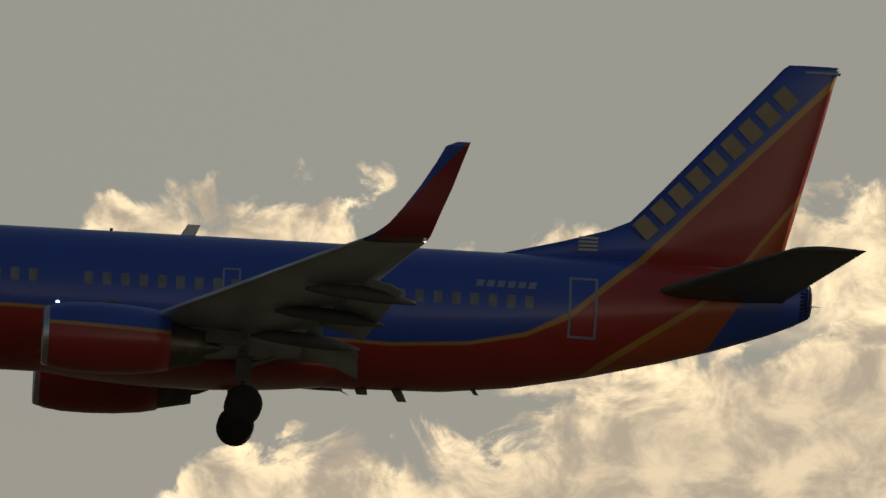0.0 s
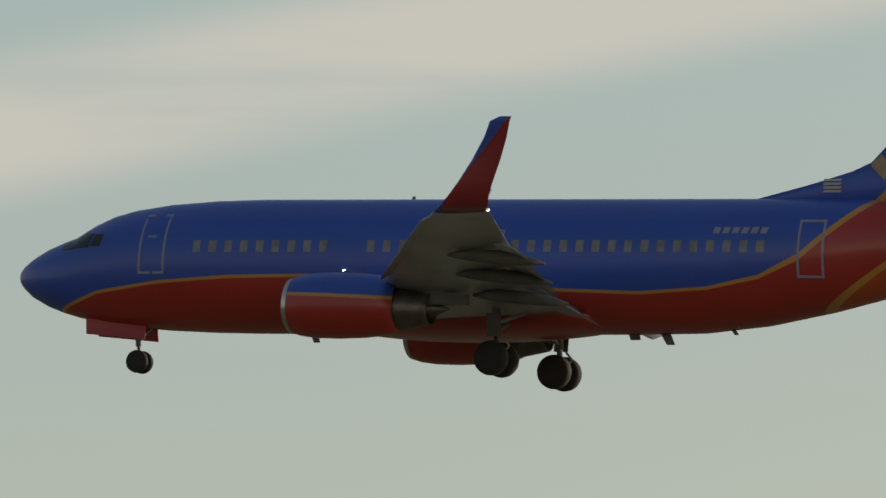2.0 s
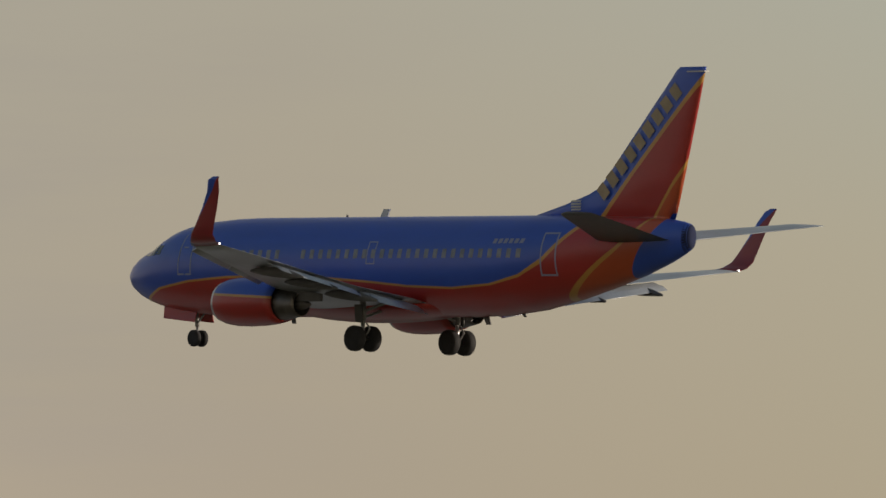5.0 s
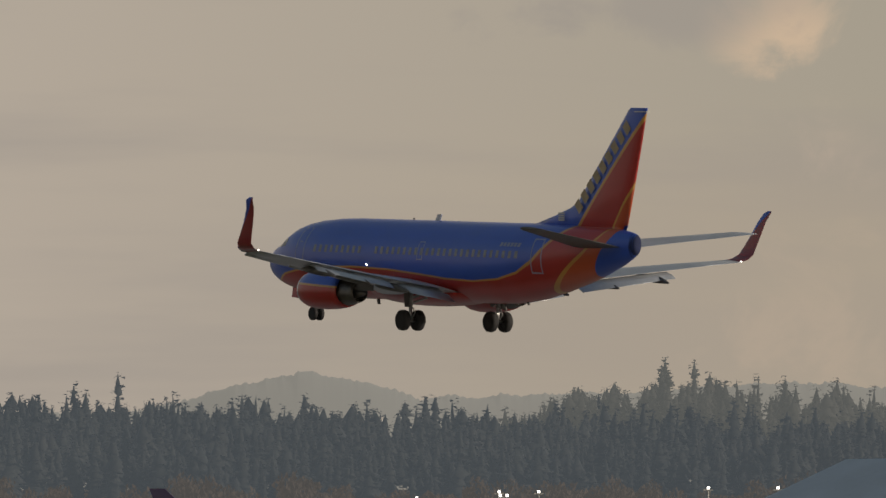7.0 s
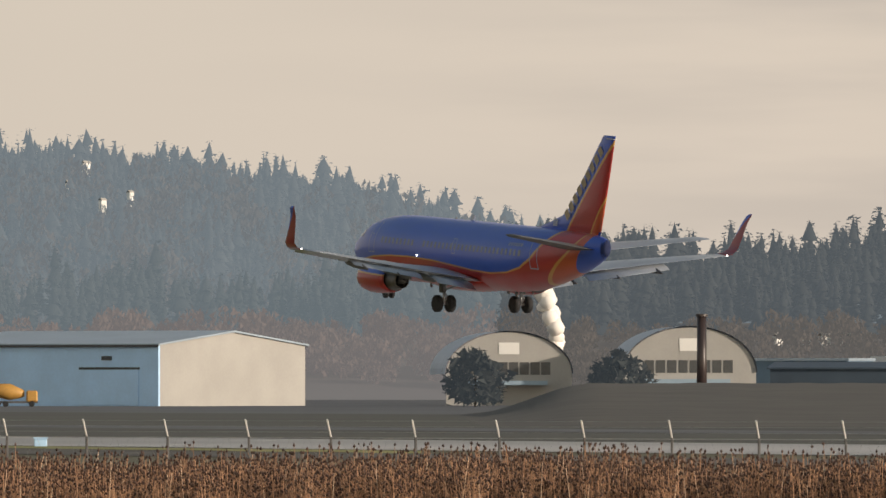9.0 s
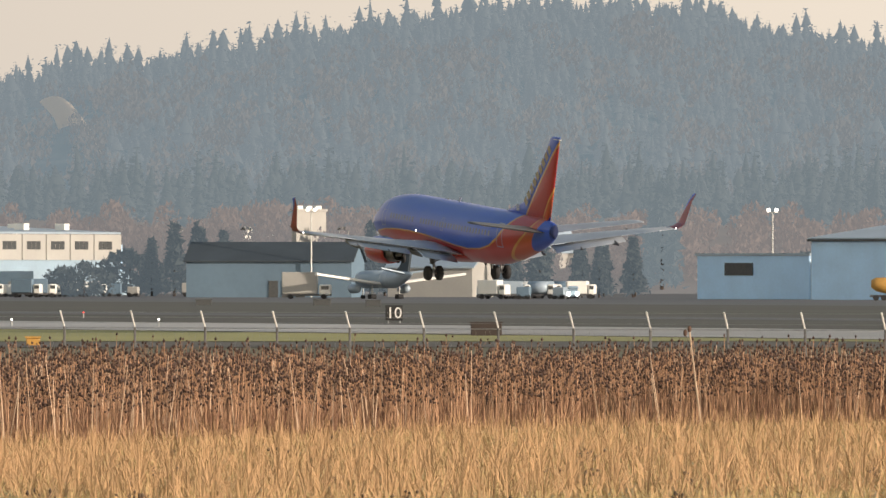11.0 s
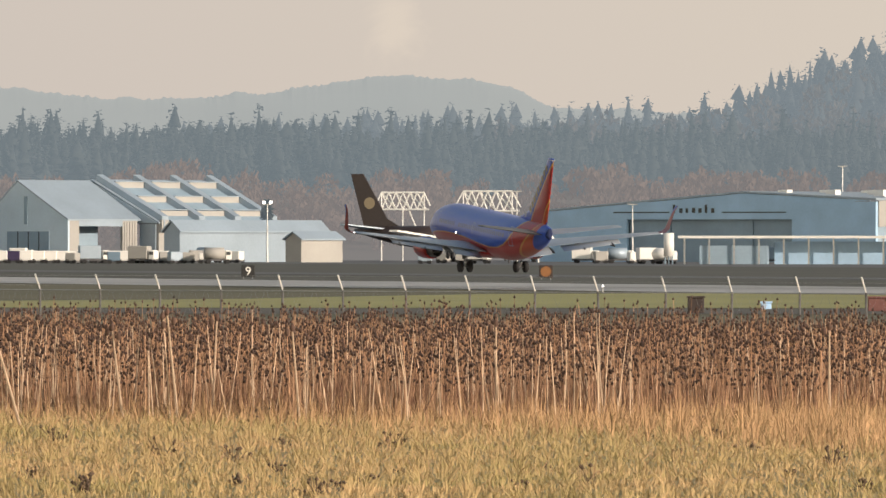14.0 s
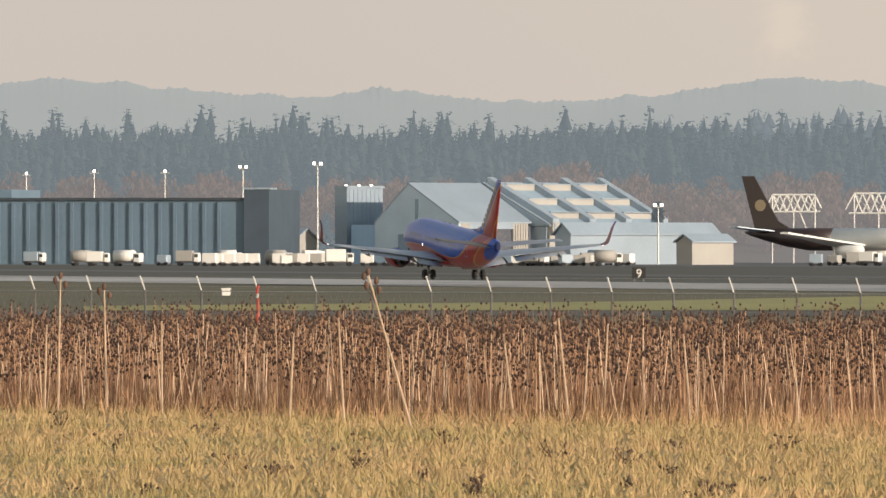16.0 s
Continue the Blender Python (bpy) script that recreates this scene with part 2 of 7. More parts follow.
def livery_material(name, kind):
    """Blue over red paint with gold lines; the boundaries are curves in the aircraft's own length and height."""
    m = bpy.data.materials.new(name)
    n, l, b = nodes_of(m)
    tc = n.new("ShaderNodeTexCoord")
    sp = n.new("ShaderNodeSeparateXYZ")
    l.new(tc.outputs["Object"], sp.inputs[0])

    def mth(op, a, c, clamp=False):
        k = n.new("ShaderNodeMath")
        k.operation, k.use_clamp = op, clamp
        for i, v in enumerate((a, c)):
            if isinstance(v, (int, float)):
                k.inputs[i].default_value = v
            else:
                l.new(v, k.inputs[i])
        return k.outputs[0]

    aft = mth("DIVIDE", mth("ADD", sp.outputs[0], 16.4), 36.0)
    up = mth("SUBTRACT", sp.outputs[2], 2.75)

    def curve(points):
        r = n.new("ShaderNodeValToRGB")
        e = r.color_ramp.elements
        while len(e) < len(points):
            e.new(0.5)
        for s, (a, u) in zip(e, points):
            v = (u + 12) / 24
            s.position, s.color = a / 36.0, (v, v, v, 1)
        l.new(aft, r.inputs[0])
        return mth("SUBTRACT", mth("MULTIPLY", r.outputs[0], 24.0), 12.0)

    def over(points, soft=0.03):
        """1 above the curve."""
        return mth("DIVIDE", mth("SUBTRACT", up, curve(points)), soft, True)

    def mix(fac, a, c):
        k = n.new("ShaderNodeMix")
        k.data_type = "RGBA"
        l.new(fac, k.inputs[0])
        for s, v in ((k.inputs[6], a), (k.inputs[7], c)):
            if isinstance(v, tuple):
                s.default_value = (*v, 1)
            else:
                l.new(v, s)
        return k.outputs[2]

    if kind == "body":
        edge = [(0.0, -2.2), (1.2, -1.35), (1.7, -1.0), (3.1, -0.55), (5.2, -0.27), (7.5, -0.12), (10.0, -0.08), (13.0, -0.15), (15.9, -0.33), (18.0, -0.50),
                (20.5, -0.58), (22.6, -0.44), (24.2, -0.10), (25.4, 0.50), (27.4, 2.30), (32.6, 7.66), (36.0, 11.2)]
        wid = [0.09] * 12 + [0.12, 0.2, 0.26, 0.26, 0.26]
        second = [(0.0, -11), (24.5, -2.1), (26.2, -0.85), (28.9, 0.95), (29.8, 1.75), (30.3, 2.4), (31.8, 4.4), (36.0, 9.6)]
        third = [(0.0, -11), (28.6, -1.1), (29.2, -0.25), (30.1, 1.1), (30.75, 1.9), (31.0, 2.35), (36.0, 2.4)]
        c = mix(over(second), ORANGE, RED)
        c = mix(mth("MULTIPLY", over([(a, u - 0.1) for a, u in second]), mth("SUBTRACT", 1.0, over([(a, u + 0.1) for a, u in second]))), c, GOLD)
        c = mix(over(third), BLUE, c)
        c = mix(over([(a, u - w * 0.5) for (a, u), w in zip(edge, wid)]), c, GOLD)
        c = mix(over([(a, u + w * 0.5) for (a, u), w in zip(edge, wid)]), c, BLUE)
    elif kind == "winglet":
        line = [(0.0, -11.0), (19.15, 0.52), (21.5, 3.15), (36.0, 11.0)]
        # winglet red is lower than RED: shade put into the paint
        c = mix(over(line, 0.05), (0.24, 0.022, 0.025), BLUE)
    else:                       # engine cowling
        edge = [(0.0, -0.95), (10.9, -0.95), (14.3, -1.08), (36.0, -1.1)]
        c = mix(over([(a, u - 0.05) for a, u in edge]), RED, GOLD)
        c = mix(over([(a, u + 0.05) for a, u in edge]), c, BLUE)
    dirt = n.new("ShaderNodeTexNoise")
    dirt.inputs["Scale"].default_value, dirt.inputs["Detail"].default_value = 1.3, 6
    mp = n.new("ShaderNodeMapping")
    mp.inputs["Scale"].default_value = (0.25, 1, 1)
    l.new(tc.outputs["Object"], mp.inputs[0])
    l.new(mp.outputs[0], dirt.inputs[0])
    hsv = n.new("ShaderNodeHueSaturation")
    vr = n.new("ShaderNodeMapRange")
    vr.inputs[3].default_value, vr.inputs[4].default_value = 0.78, 1.15
    l.new(dirt.outputs[0], vr.inputs[0])
    l.new(vr.outputs[0], hsv.inputs["Value"])
    l.new(c, hsv.inputs["Color"])
    l.new(hsv.outputs[0], b.inputs["Base Color"])
    rr = n.new("ShaderNodeMapRange")
    rr.inputs[3].default_value, rr.inputs[4].default_value = 0.28, 0.48
    l.new(dirt.outputs[0], rr.inputs[0])
    l.new(rr.outputs[0], b.inputs["Roughness"])
    b.inputs["Coat Weight"].default_value, b.inputs["Coat Roughness"].default_value = 0.35, 0.14
    return m


M["livery"] = livery_material("airliner_paint", "body")
M["cowl"] = livery_material("cowling_paint", "cowl")
M["winglet"] = livery_material("winglet_paint", "winglet")
M["gold"] = material("gold_paint", (0.33, 0.26, 0.16), 0.5, vary=0.15)
M["cream"] = material("cream_paint", (0.45, 0.45, 0.42), 0.5, vary=0.15)
M["outline"] = material("door_outline_paint", (0.24, 0.26, 0.36), 0.5, vary=0.1)
M["wing"] = material("wing_grey_paint", (0.46, 0.49, 0.53), 0.40, 0.62, vary=0.18, scale=0.6, fine=9)
M["wing_dark"] = material("dark_grey_paint", (0.10, 0.10, 0.10), 0.5, vary=0.2)
M["metal"] = material("bare_metal", (0.55, 0.55, 0.56), 0.3, 0.9, vary=0.12)
M["dark_metal"] = material("hot_section_metal", (0.16, 0.15, 0.14), 0.45, 0.8, vary=0.25)
M["strut"] = material("gear_leg_paint", (0.30, 0.30, 0.30), 0.5, 0.3, vary=0.2)
M["tyre"] = material("tyre_rubber", (0.018, 0.018, 0.02), 0.8, vary=0.3, bump=0.2)
M["hub"] = material("wheel_hub", (0.22, 0.10, 0.09), 0.5, 0.4, vary=0.2)
M["glass"] = material("dark_glass", (0.02, 0.022, 0.025), 0.05, vary=0.1)
M["cabin_window"] = material("cabin_window_glass", (0.21, 0.22, 0.25), 0.15, vary=0.3)
M["black"] = material("black_void", (0.012, 0.012, 0.012), 0.8, vary=0.2)
M["lamp"] = material("lit_lamp", (1, 1, 1), 0.4, glow=(1.0, 0.95, 0.82, 14))
M["lamp_warm"] = material("lit_floodlight", (1, 1, 1), 0.4, glow=(1.0, 0.93, 0.85, 3.0))
M["lamp_red"] = material("lit_red_lamp", (0.4, 0.02, 0.02), 0.4, glow=(1.0, 0.05, 0.04, 2.5))
# ground
M["ground"] = material("field_ground", (0.115, 0.10, 0.055), 0.95, vary=0.35, scale=0.02, fine=1.2, second=(0.085, 0.082, 0.042), bump=0.4, bump_scale=0.2)
M["runway"] = material("worn_concrete", (0.38, 0.36, 0.345), 0.40, vary=0.18, scale=0.007, fine=1.5, second=(0.15, 0.145, 0.14))
M["tarmac"] = material("tarmac", (0.10, 0.10, 0.105), 0.8, vary=0.25, scale=0.02, fine=1.0)
M["track"] = material("dark_gravel_track", (0.09, 0.08, 0.065), 0.9, vary=0.25, scale=0.1, fine=2.0)
M["infield"] = material("infield_grass", (0.060, 0.062, 0.045), 0.95, vary=0.3, scale=0.015, fine=0.6, second=(0.048, 0.046, 0.038))
M["mown"] = material("mown_grass", (0.30, 0.275, 0.09), 0.95, vary=0.3, scale=0.03, fine=1.0, second=(0.24, 0.23, 0.08))
M["post"] = material("weathered_fence_post", (0.16, 0.155, 0.15), 0.6, 0.3, vary=0.25)
M["arm"] = material("bright_galvanised_arm", (0.75, 0.74, 0.70), 0.5, 0.0, vary=0.12)
M["steel"] = material("galvanised_steel", (0.45, 0.45, 0.44), 0.45, 0.6, vary=0.2)

# ---- building helpers ----
def link_mesh(name, verts, faces, mat, parent=None, label="", smooth=False):
    me = bpy.data.meshes.new(name)
    me.from_pydata([tuple(v) for v in verts], [], [tuple(f) for f in faces])
    me.materials.append(mat)
    if smooth:
        me.polygons.foreach_set("use_smooth", [True] * len(me.polygons))
    me.update()
    ob = new(name, me)
    if parent is not None:
        ob.parent = parent
    return tagged(ob, label)


def part(name, bm, mat, parent, label="", smooth=False):
    """Links a bmesh as one mesh object under a thing or a part."""
    me = bpy.data.meshes.new(name)
    bm.normal_update()
    bm.to_mesh(me)
    bm.free()
    me.materials.append(mat)
    if smooth:
        me.polygons.foreach_set("use_smooth", [True] * len(me.polygons))
    ob = new(name, me)
    if parent is not None:
        ob.parent = parent
    return tagged(ob, label)


def big_mesh(name, verts, tris, mat):
    """A large triangle mesh straight from arrays."""
    me = bpy.data.meshes.new(name)
    verts, tris = np.asarray(verts, dtype=np.float32), np.asarray(tris, dtype=np.int32)
    me.vertices.add(len(verts))
    me.vertices.foreach_set("co", verts.ravel())
    me.loops.add(tris.size)
    me.loops.foreach_set("vertex_index", tris.ravel())
    me.polygons.add(len(tris))
    me.polygons.foreach_set("loop_start", np.arange(0, tris.size, 3, dtype=np.int32))
    me.update(calc_edges=True)
    me.materials.append(mat)
    return new(name, me)


def box(bm, x0, x1, y0, y1, z0, z1, m=None, bevel=0.0):
    """Adds a box to bm, turned by the pose m."""
    vs = [bm.verts.new(v) for v in ((x0, y0, z0), (x1, y0, z0), (x1, y1, z0), (x0, y1, z0), (x0, y0, z1), (x1, y0, z1), (x1, y1, z1), (x0, y1, z1))]
    fs = [bm.faces.new([vs[i] for i in f]) for f in ((3, 2, 1, 0), (4, 5, 6, 7), (0, 1, 5, 4), (1, 2, 6, 5), (2, 3, 7, 6), (3, 0, 4, 7))]
    if bevel:
        edges = {e for f in fs for e in f.edges}
        r = bmesh.ops.bevel(bm, geom=list(edges), offset=bevel, segments=1, affect="EDGES")
        vs = list({v for f in r["faces"] for v in f.verts} | {v for v in vs if v.is_valid})
    if m is not None:
        for v in vs:
            v.co = m @ v.co
    return bm


def boxes(*specs):
    bm = bmesh.new()
    for s in specs:
        box(bm, *s)
    return bm


def tube(bm, p, q, r0, r1=None, seg=8, cap=True):
    """Adds a tapered round bar from p to q."""
    p, q = Vector(p), Vector(q)
    r1 = r0 if r1 is None else r1
    ax = (q - p).normalized()
    side = ax.orthogonal().normalized()
    other = ax.cross(side)
    rings = []
    for c, r in ((p, r0), (q, r1)):
        rings.append([bm.verts.new(c + (side * math.cos(k * 2 * math.pi / seg) + other * math.sin(k * 2 * math.pi / seg)) * r) for k in range(seg)])
    for k in range(seg):
        bm.faces.new((rings[0][k], rings[0][(k + 1) % seg], rings[1][(k + 1) % seg], rings[1][k]))
    if cap:
        bm.faces.new(rings[0][::-1])
        bm.faces.new(rings[1])
    return bm


def loft(rings, close_ends=True):
    """Verts and faces of a skin over rings of equal count."""
    n = len(rings[0])
    verts = [v for r in rings for v in r]
    faces = []
    for i in range(len(rings) - 1):
        for k in range(n):
            a, b = i * n + k, i * n + (k + 1) % n
            faces.append((a, b, b + n, a + n))
    if close_ends:
        faces.append(tuple(range(n))[::-1])
        faces.append(tuple(range((len(rings) - 1) * n, len(rings) * n)))
    return verts, faces


def polar(az, d, z=0.0):
    """A place by its bearing (degrees left of +y) and distance from the viewpoint."""
    return Vector((-math.sin(radians(az)) * d, math.cos(radians(az)) * d, z))


def spot(az, d, turn=0.0, z=0.0):
    """The pose of a thing at that bearing: its x to the viewer's right, its y away, turned by degrees."""
    p = polar(az, d, z)
    return pose(p.x, p.y, p.z, 0, 0, az + turn)


def thing(name, m, label, category, group="", kind=""):
    ob = new(name)
    ob.matrix_basis = m
    ob.empty_display_size = 0.5
    return tagged(ob, label, category, group, kind)

# ---- ground, runway, fence ----
RUNWAY_Y = 308.79


def bank(r):
    """Height of the raised bank that the viewpoint stands on."""
    t = min(max((r - 9.0) / 70.0, 0.0), 1.0)
    return 2.55 * (1 - t * t * (3 - 2 * t))


def build_ground():
    radii = [0.5, 1.5, 3, 5, 7, 9, 12, 16, 20, 26, 32, 40, 48, 56, 64, 72, 80, 95, 120, 160, 200, 240, 280, 330, 400, 520, 700, 1000, 1500, 2200, 3200, 4300, 4980]
    seg = 144
    verts, faces = [(0, 0, bank(0))], []
    for r in radii:
        for k in range(seg):
            a = 2 * math.pi * k / seg
            x, y = r * math.cos(a), r * math.sin(a)
            bump = 0.10 * noise.noise((x * 0.09, y * 0.09, 0)) if 3 < r < 290 else 0.0
            verts.append((x, y, bank(r) + bump))
    for k in range(seg):
        faces.append((0, 1 + k, 1 + (k + 1) % seg))
    for i in range(len(radii) - 1):
        for k in range(seg):
            a, b = 1 + i * seg + k, 1 + i * seg + (k + 1) % seg
            faces.append((a, a + seg, b + seg, b))
    ob = link_mesh("ground", verts, faces, M["ground"], smooth=True)
    tagged(ob, "flat rough grassland with a low bank at the viewpoint", "ground", kind="structure")


build_ground()


def strip(name, x0, x1, y0, y1, z, mat, label, category, wave=0.0):
    n = 160
    verts, faces = [], []
    for i in range(n + 1):
        x = x0 + (x1 - x0) * i / n
        w0, w1 = wave * noise.noise((x * 0.03, 3.1, 0)), wave * noise.noise((x * 0.03, 9.7, 0))
        verts += [(x, y0 + w0, z), (x, y1 + w1, z)]
        if i:
            a = 2 * i - 2
            faces.append((a, a + 2, a + 3, a + 1))
    return tagged(link_mesh(name, verts, faces, mat), label, category, kind="structure")


def bent_strip(name, az0, az1, inner, outer, z, mat, label, category):
    """A curved strip of ground; inner and outer give its edges by bearing."""
    n = 120
    verts, faces = [], []
    for i in range(n + 1):
        az = az0 + (az1 - az0) * i / n
        verts += [polar(az, inner(az) + 6 * noise.noise((az * 3, 3.1, 0)), z), polar(az, outer(az) + 5 * noise.noise((az * 3, 9.7, 0)), z)]
        if i:
            a = 2 * i - 2
            faces.append((a, a + 1, a + 3, a + 2))
    return tagged(link_mesh(name, verts, faces, mat), label, category, kind="structure")


def to_runway(az):
    return 297.0 / math.cos(radians(az))


bent_strip("mown_verge", 63.0, 76.0, lambda az: min(692, to_runway(az) - 22), lambda az: min(to_runway(az) - 1, float(np.interp(az, [70.5, 72.0, 73.2, 76.0], [900, 880, 800, 740]))), 0.03, M["mown"], "sunlit mown grass verge beside the runway", "grass")
bent_strip("perimeter_track", 52.0, 78.0, lambda az: min(632, to_runway(az) - 80), lambda az: min(684, to_runway(az) - 28), 0.035, M["track"], "dark gravel perimeter track inside the fence", "track")
strip("runway", -2600, -330, 299, 352, 0.04, M["runway"], "pale worn concrete runway", "runway")
strip("infield_grass", -3000, -330, 354, 640, 0.03, M["infield"], "dark winter grass between runway and apron", "grass")
strip("taxiway", -3000, -330, 420, 446, 0.05, M["tarmac"], "dark tarmac taxiway crossing the infield", "taxiway")
strip("apron", -3300, -500, 640, 2600, 0.03, M["tarmac"], "dark tarmac apron before the hangars", "apron")
def joints():
    bm = bmesh.new()
    for k in range(40):
        x = -420 - k * 45.0
        box(bm, x, x + 0.5, 299.5, 351.5, 0.041, 0.046)
    box(bm, -2600, -330, 303.0, 304.0, 0.041, 0.047)
    box(bm, -2600, -330, 346.0, 347.0, 0.041, 0.047)
    tagged(part("runway_marking", bm, M["cream"], None), "white edge lines and joints on the runway", "marking", kind="structure")
joints()

# perimeter fence with barbed-wire arms
FENCE_AZ, FENCE_D = 26.5, 263.34
fence_n = polar(FENCE_AZ, 1.0)
fence_t = Vector((-fence_n.y, fence_n.x, 0))          # along the fence, leftwards


def fence_place(k):
    return fence_n * FENCE_D + fence_t * (FENCE_D * 1.16935 - 3.05 * k)


def build_fence():
    fence = thing("perimeter_fence", pose(0, 0, 0), "galvanised chain-link perimeter fence with angled barbed-wire arms", "fence")
    bm = bmesh.new()
    tube(bm, (0, 0, 0), (0, 0, 2.42), 0.040, seg=6)
    post_me = part("post", bm, M["post"], fence).data
    bm = bmesh.new()
    # the arm leans out over the viewer's side and to the left
    tube(bm, (0, 0, 2.40), (0.12, -0.34, 2.92), 0.026, 0.030, seg=6)
    arm_me = part("barb_arm", bm, M["arm"], fence).data
    first = [o for o in fence.children]
    ang = math.degrees(math.atan2(-fence_t.y, -fence_t.x))
    for k in range(-6, 52):
        p = fence_place(k)
        m = pose(p.x, p.y, 0, random.uniform(-1, 1), random.uniform(-1, 1), ang)
        for me, nm in ((post_me, "post"), (arm_me, "barb_arm")):
            ob = first[0 if nm == "post" else 1] if k == -6 else new(nm, me)
            ob.parent, ob.matrix_basis = fence, m
    bm = bmesh.new()
    a, b = fence_place(-6), fence_place(51)
    for z, off, r in ((2.38, 0.0, 0.018), (2.55, 0.12, 0.005), (2.72, 0.22, 0.005), (2.88, 0.33, 0.005), (0.08, 0, 0.008)):
        s = -fence_n * off
        tube(bm, a + s + Vector((0, 0, z)), b + s + Vector((0, 0, z)), r, seg=4, cap=False)
    tagged(part("fence_wire", bm, M["steel"], fence), "strands of wire and top rail")
    bm = bmesh.new()                      # chain link as crossed wires
    length = (b - a).length
    d = (b - a).normalized()
    for i in range(int(length / 0.6)):
        p = a + d * (i * 0.6)
        for s in (1, -1):
            q = p + d * (s * 1.15)
            v = [bm.verts.new(p + Vector((0, 0, 0.08))), bm.verts.new(p + d * 0.006 + Vector((0, 0, 0.08))), bm.verts.new(q + d * 0.006 + Vector((0, 0, 2.36))), bm.verts.new(q + Vector((0, 0, 2.36)))]
            bm.faces.new(v)
    mesh_ob = part("chain_link", bm, M["steel"], fence)
    tagged(mesh_ob, "fine chain-link mesh", kind="stuff")


build_fence()

def marker_post(az):
    """A red and white marker post fixed beside a fence post."""
    o = thing("marker_post", spot(az, FENCE_D / math.cos(radians(az - FENCE_AZ)) - 0.4), "thin red and white marker post beside the fence", "post")
    for z0, z1, mat in ((0.0, 2.15, M["marker_red"]), (2.151, 2.3, M["cream"]), (2.301, 2.6, M["marker_red"])):
        bm = bmesh.new()
        tube(bm, (0, 0, z0), (0.02 * z1, 0, z1), 0.05, seg=8)
        part("band", bm, mat, o)


M["marker_red"] = material("red_marker_paint", (0.45, 0.06, 0.04), 0.6, vary=0.2)
marker_post(75.115)

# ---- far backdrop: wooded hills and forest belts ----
def hazed_wood(name, dark, light, haze_glow):
    """Backdrop foliage, kilometres off; an even glow stands in for haze."""
    m = material(name, light, 0.95, vary=0.30, scale=0.006, fine=0.05, second=dark, island=0.2, glow=(*haze_glow, 1.0))
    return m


# last colour of each is its haze, put in as emission
M["pine_near"] = hazed_wood("conifer_foliage_hazy", (0.003, 0.005, 0.005), (0.007, 0.009, 0.008), (0.118, 0.142, 0.156))
M["pine_dark"] = hazed_wood("conifer_foliage_thin_haze", (0.004, 0.006, 0.006), (0.010, 0.011, 0.009), (0.074, 0.085, 0.094))
M["pine_far"] = hazed_wood("conifer_foliage_far_haze", (0.004, 0.006, 0.006), (0.008, 0.010, 0.009), (0.146, 0.172, 0.190))
M["pine_hazy"] = hazed_wood("conifer_foliage_pale_haze", (0.004, 0.006, 0.005), (0.010, 0.010, 0.008), (0.122, 0.126, 0.120))
M["bare"] = hazed_wood("bare_twigs_hazy", (0.020, 0.013, 0.010), (0.045, 0.030, 0.022), (0.142, 0.134, 0.134))
M["bare_far"] = hazed_wood("bare_twigs_far_haze", (0.010, 0.009, 0.008), (0.020, 0.017, 0.014), (0.144, 0.160, 0.172))
M["bare_dark"] = hazed_wood("bare_twigs_thin_haze", (0.014, 0.010, 0.008), (0.028, 0.020, 0.015), (0.090, 0.086, 0.082))
M["hill_floor"] = hazed_wood("wooded_hill_floor_haze", (0.015, 0.02, 0.018), (0.030, 0.032, 0.026), (0.120, 0.150, 0.170))
M["far_hill"] = hazed_wood("distant_hill_haze", (0.006, 0.007, 0.006), (0.012, 0.013, 0.012), (0.275, 0.288, 0.282))
M["far_knoll"] = hazed_wood("distant_knoll_haze", (0.006, 0.007, 0.006), (0.012, 0.013, 0.012), (0.300, 0.282, 0.245))
# the slope's bluish glow is haze laid over its sandy colour
M["rock"] = material("bare_sandy_slope_haze", (0.42, 0.30, 0.20), 0.9, vary=0.2, glow=(0.10, 0.12, 0.135, 1.0))
rng = np.random.default_rng(7)


def conifers(places, rows=5, sides=6):
    """Verts and triangles of many conifers: ragged stacked skirts, each tree of its own outline. places: x, y, z, height, radius."""
    p = np.asarray(places)
    n = len(p)
    V_, T_ = [], []
    base = 0
    lean = rng.normal(0, 0.02, (n, 2))
    taper = rng.uniform(0.45, 0.90, n)
    for r in range(rows):
        t0, t1 = 0.06 + 0.80 * r / rows, min(1.0, 0.06 + 0.80 * r / rows + 0.30)
        rad = p[:, 4] * (1 - taper * (r / (rows - 0.2))) * rng.uniform(0.72, 1.2, n)
        ph = rng.uniform(0, 6.28, n)
        ring = np.empty((n, sides + 1, 3))
        for k in range(sides):
            a = ph + 2 * np.pi * k / sides
            rr = rad * rng.uniform(0.55, 1.25, n)
            ring[:, k, 0] = p[:, 0] + rr * np.cos(a) + lean[:, 0] * p[:, 3] * t0
            ring[:, k, 1] = p[:, 1] + rr * np.sin(a) + lean[:, 1] * p[:, 3] * t0
            ring[:, k, 2] = p[:, 2] + p[:, 3] * (t0 + rng.uniform(-0.05, 0.04, n))
        ring[:, sides, 0] = p[:, 0] + lean[:, 0] * p[:, 3] * t1
        ring[:, sides, 1] = p[:, 1] + lean[:, 1] * p[:, 3] * t1
        ring[:, sides, 2] = p[:, 2] + p[:, 3] * t1
        V_.append(ring.reshape(-1, 3))
        idx = base + np.arange(n)[:, None] * (sides + 1)
        for k in range(sides):
            T_.append(np.concatenate([idx + k, idx + (k + 1) % sides, idx + sides], axis=1))
        base += n * (sides + 1)
    return np.concatenate(V_), np.concatenate(T_)


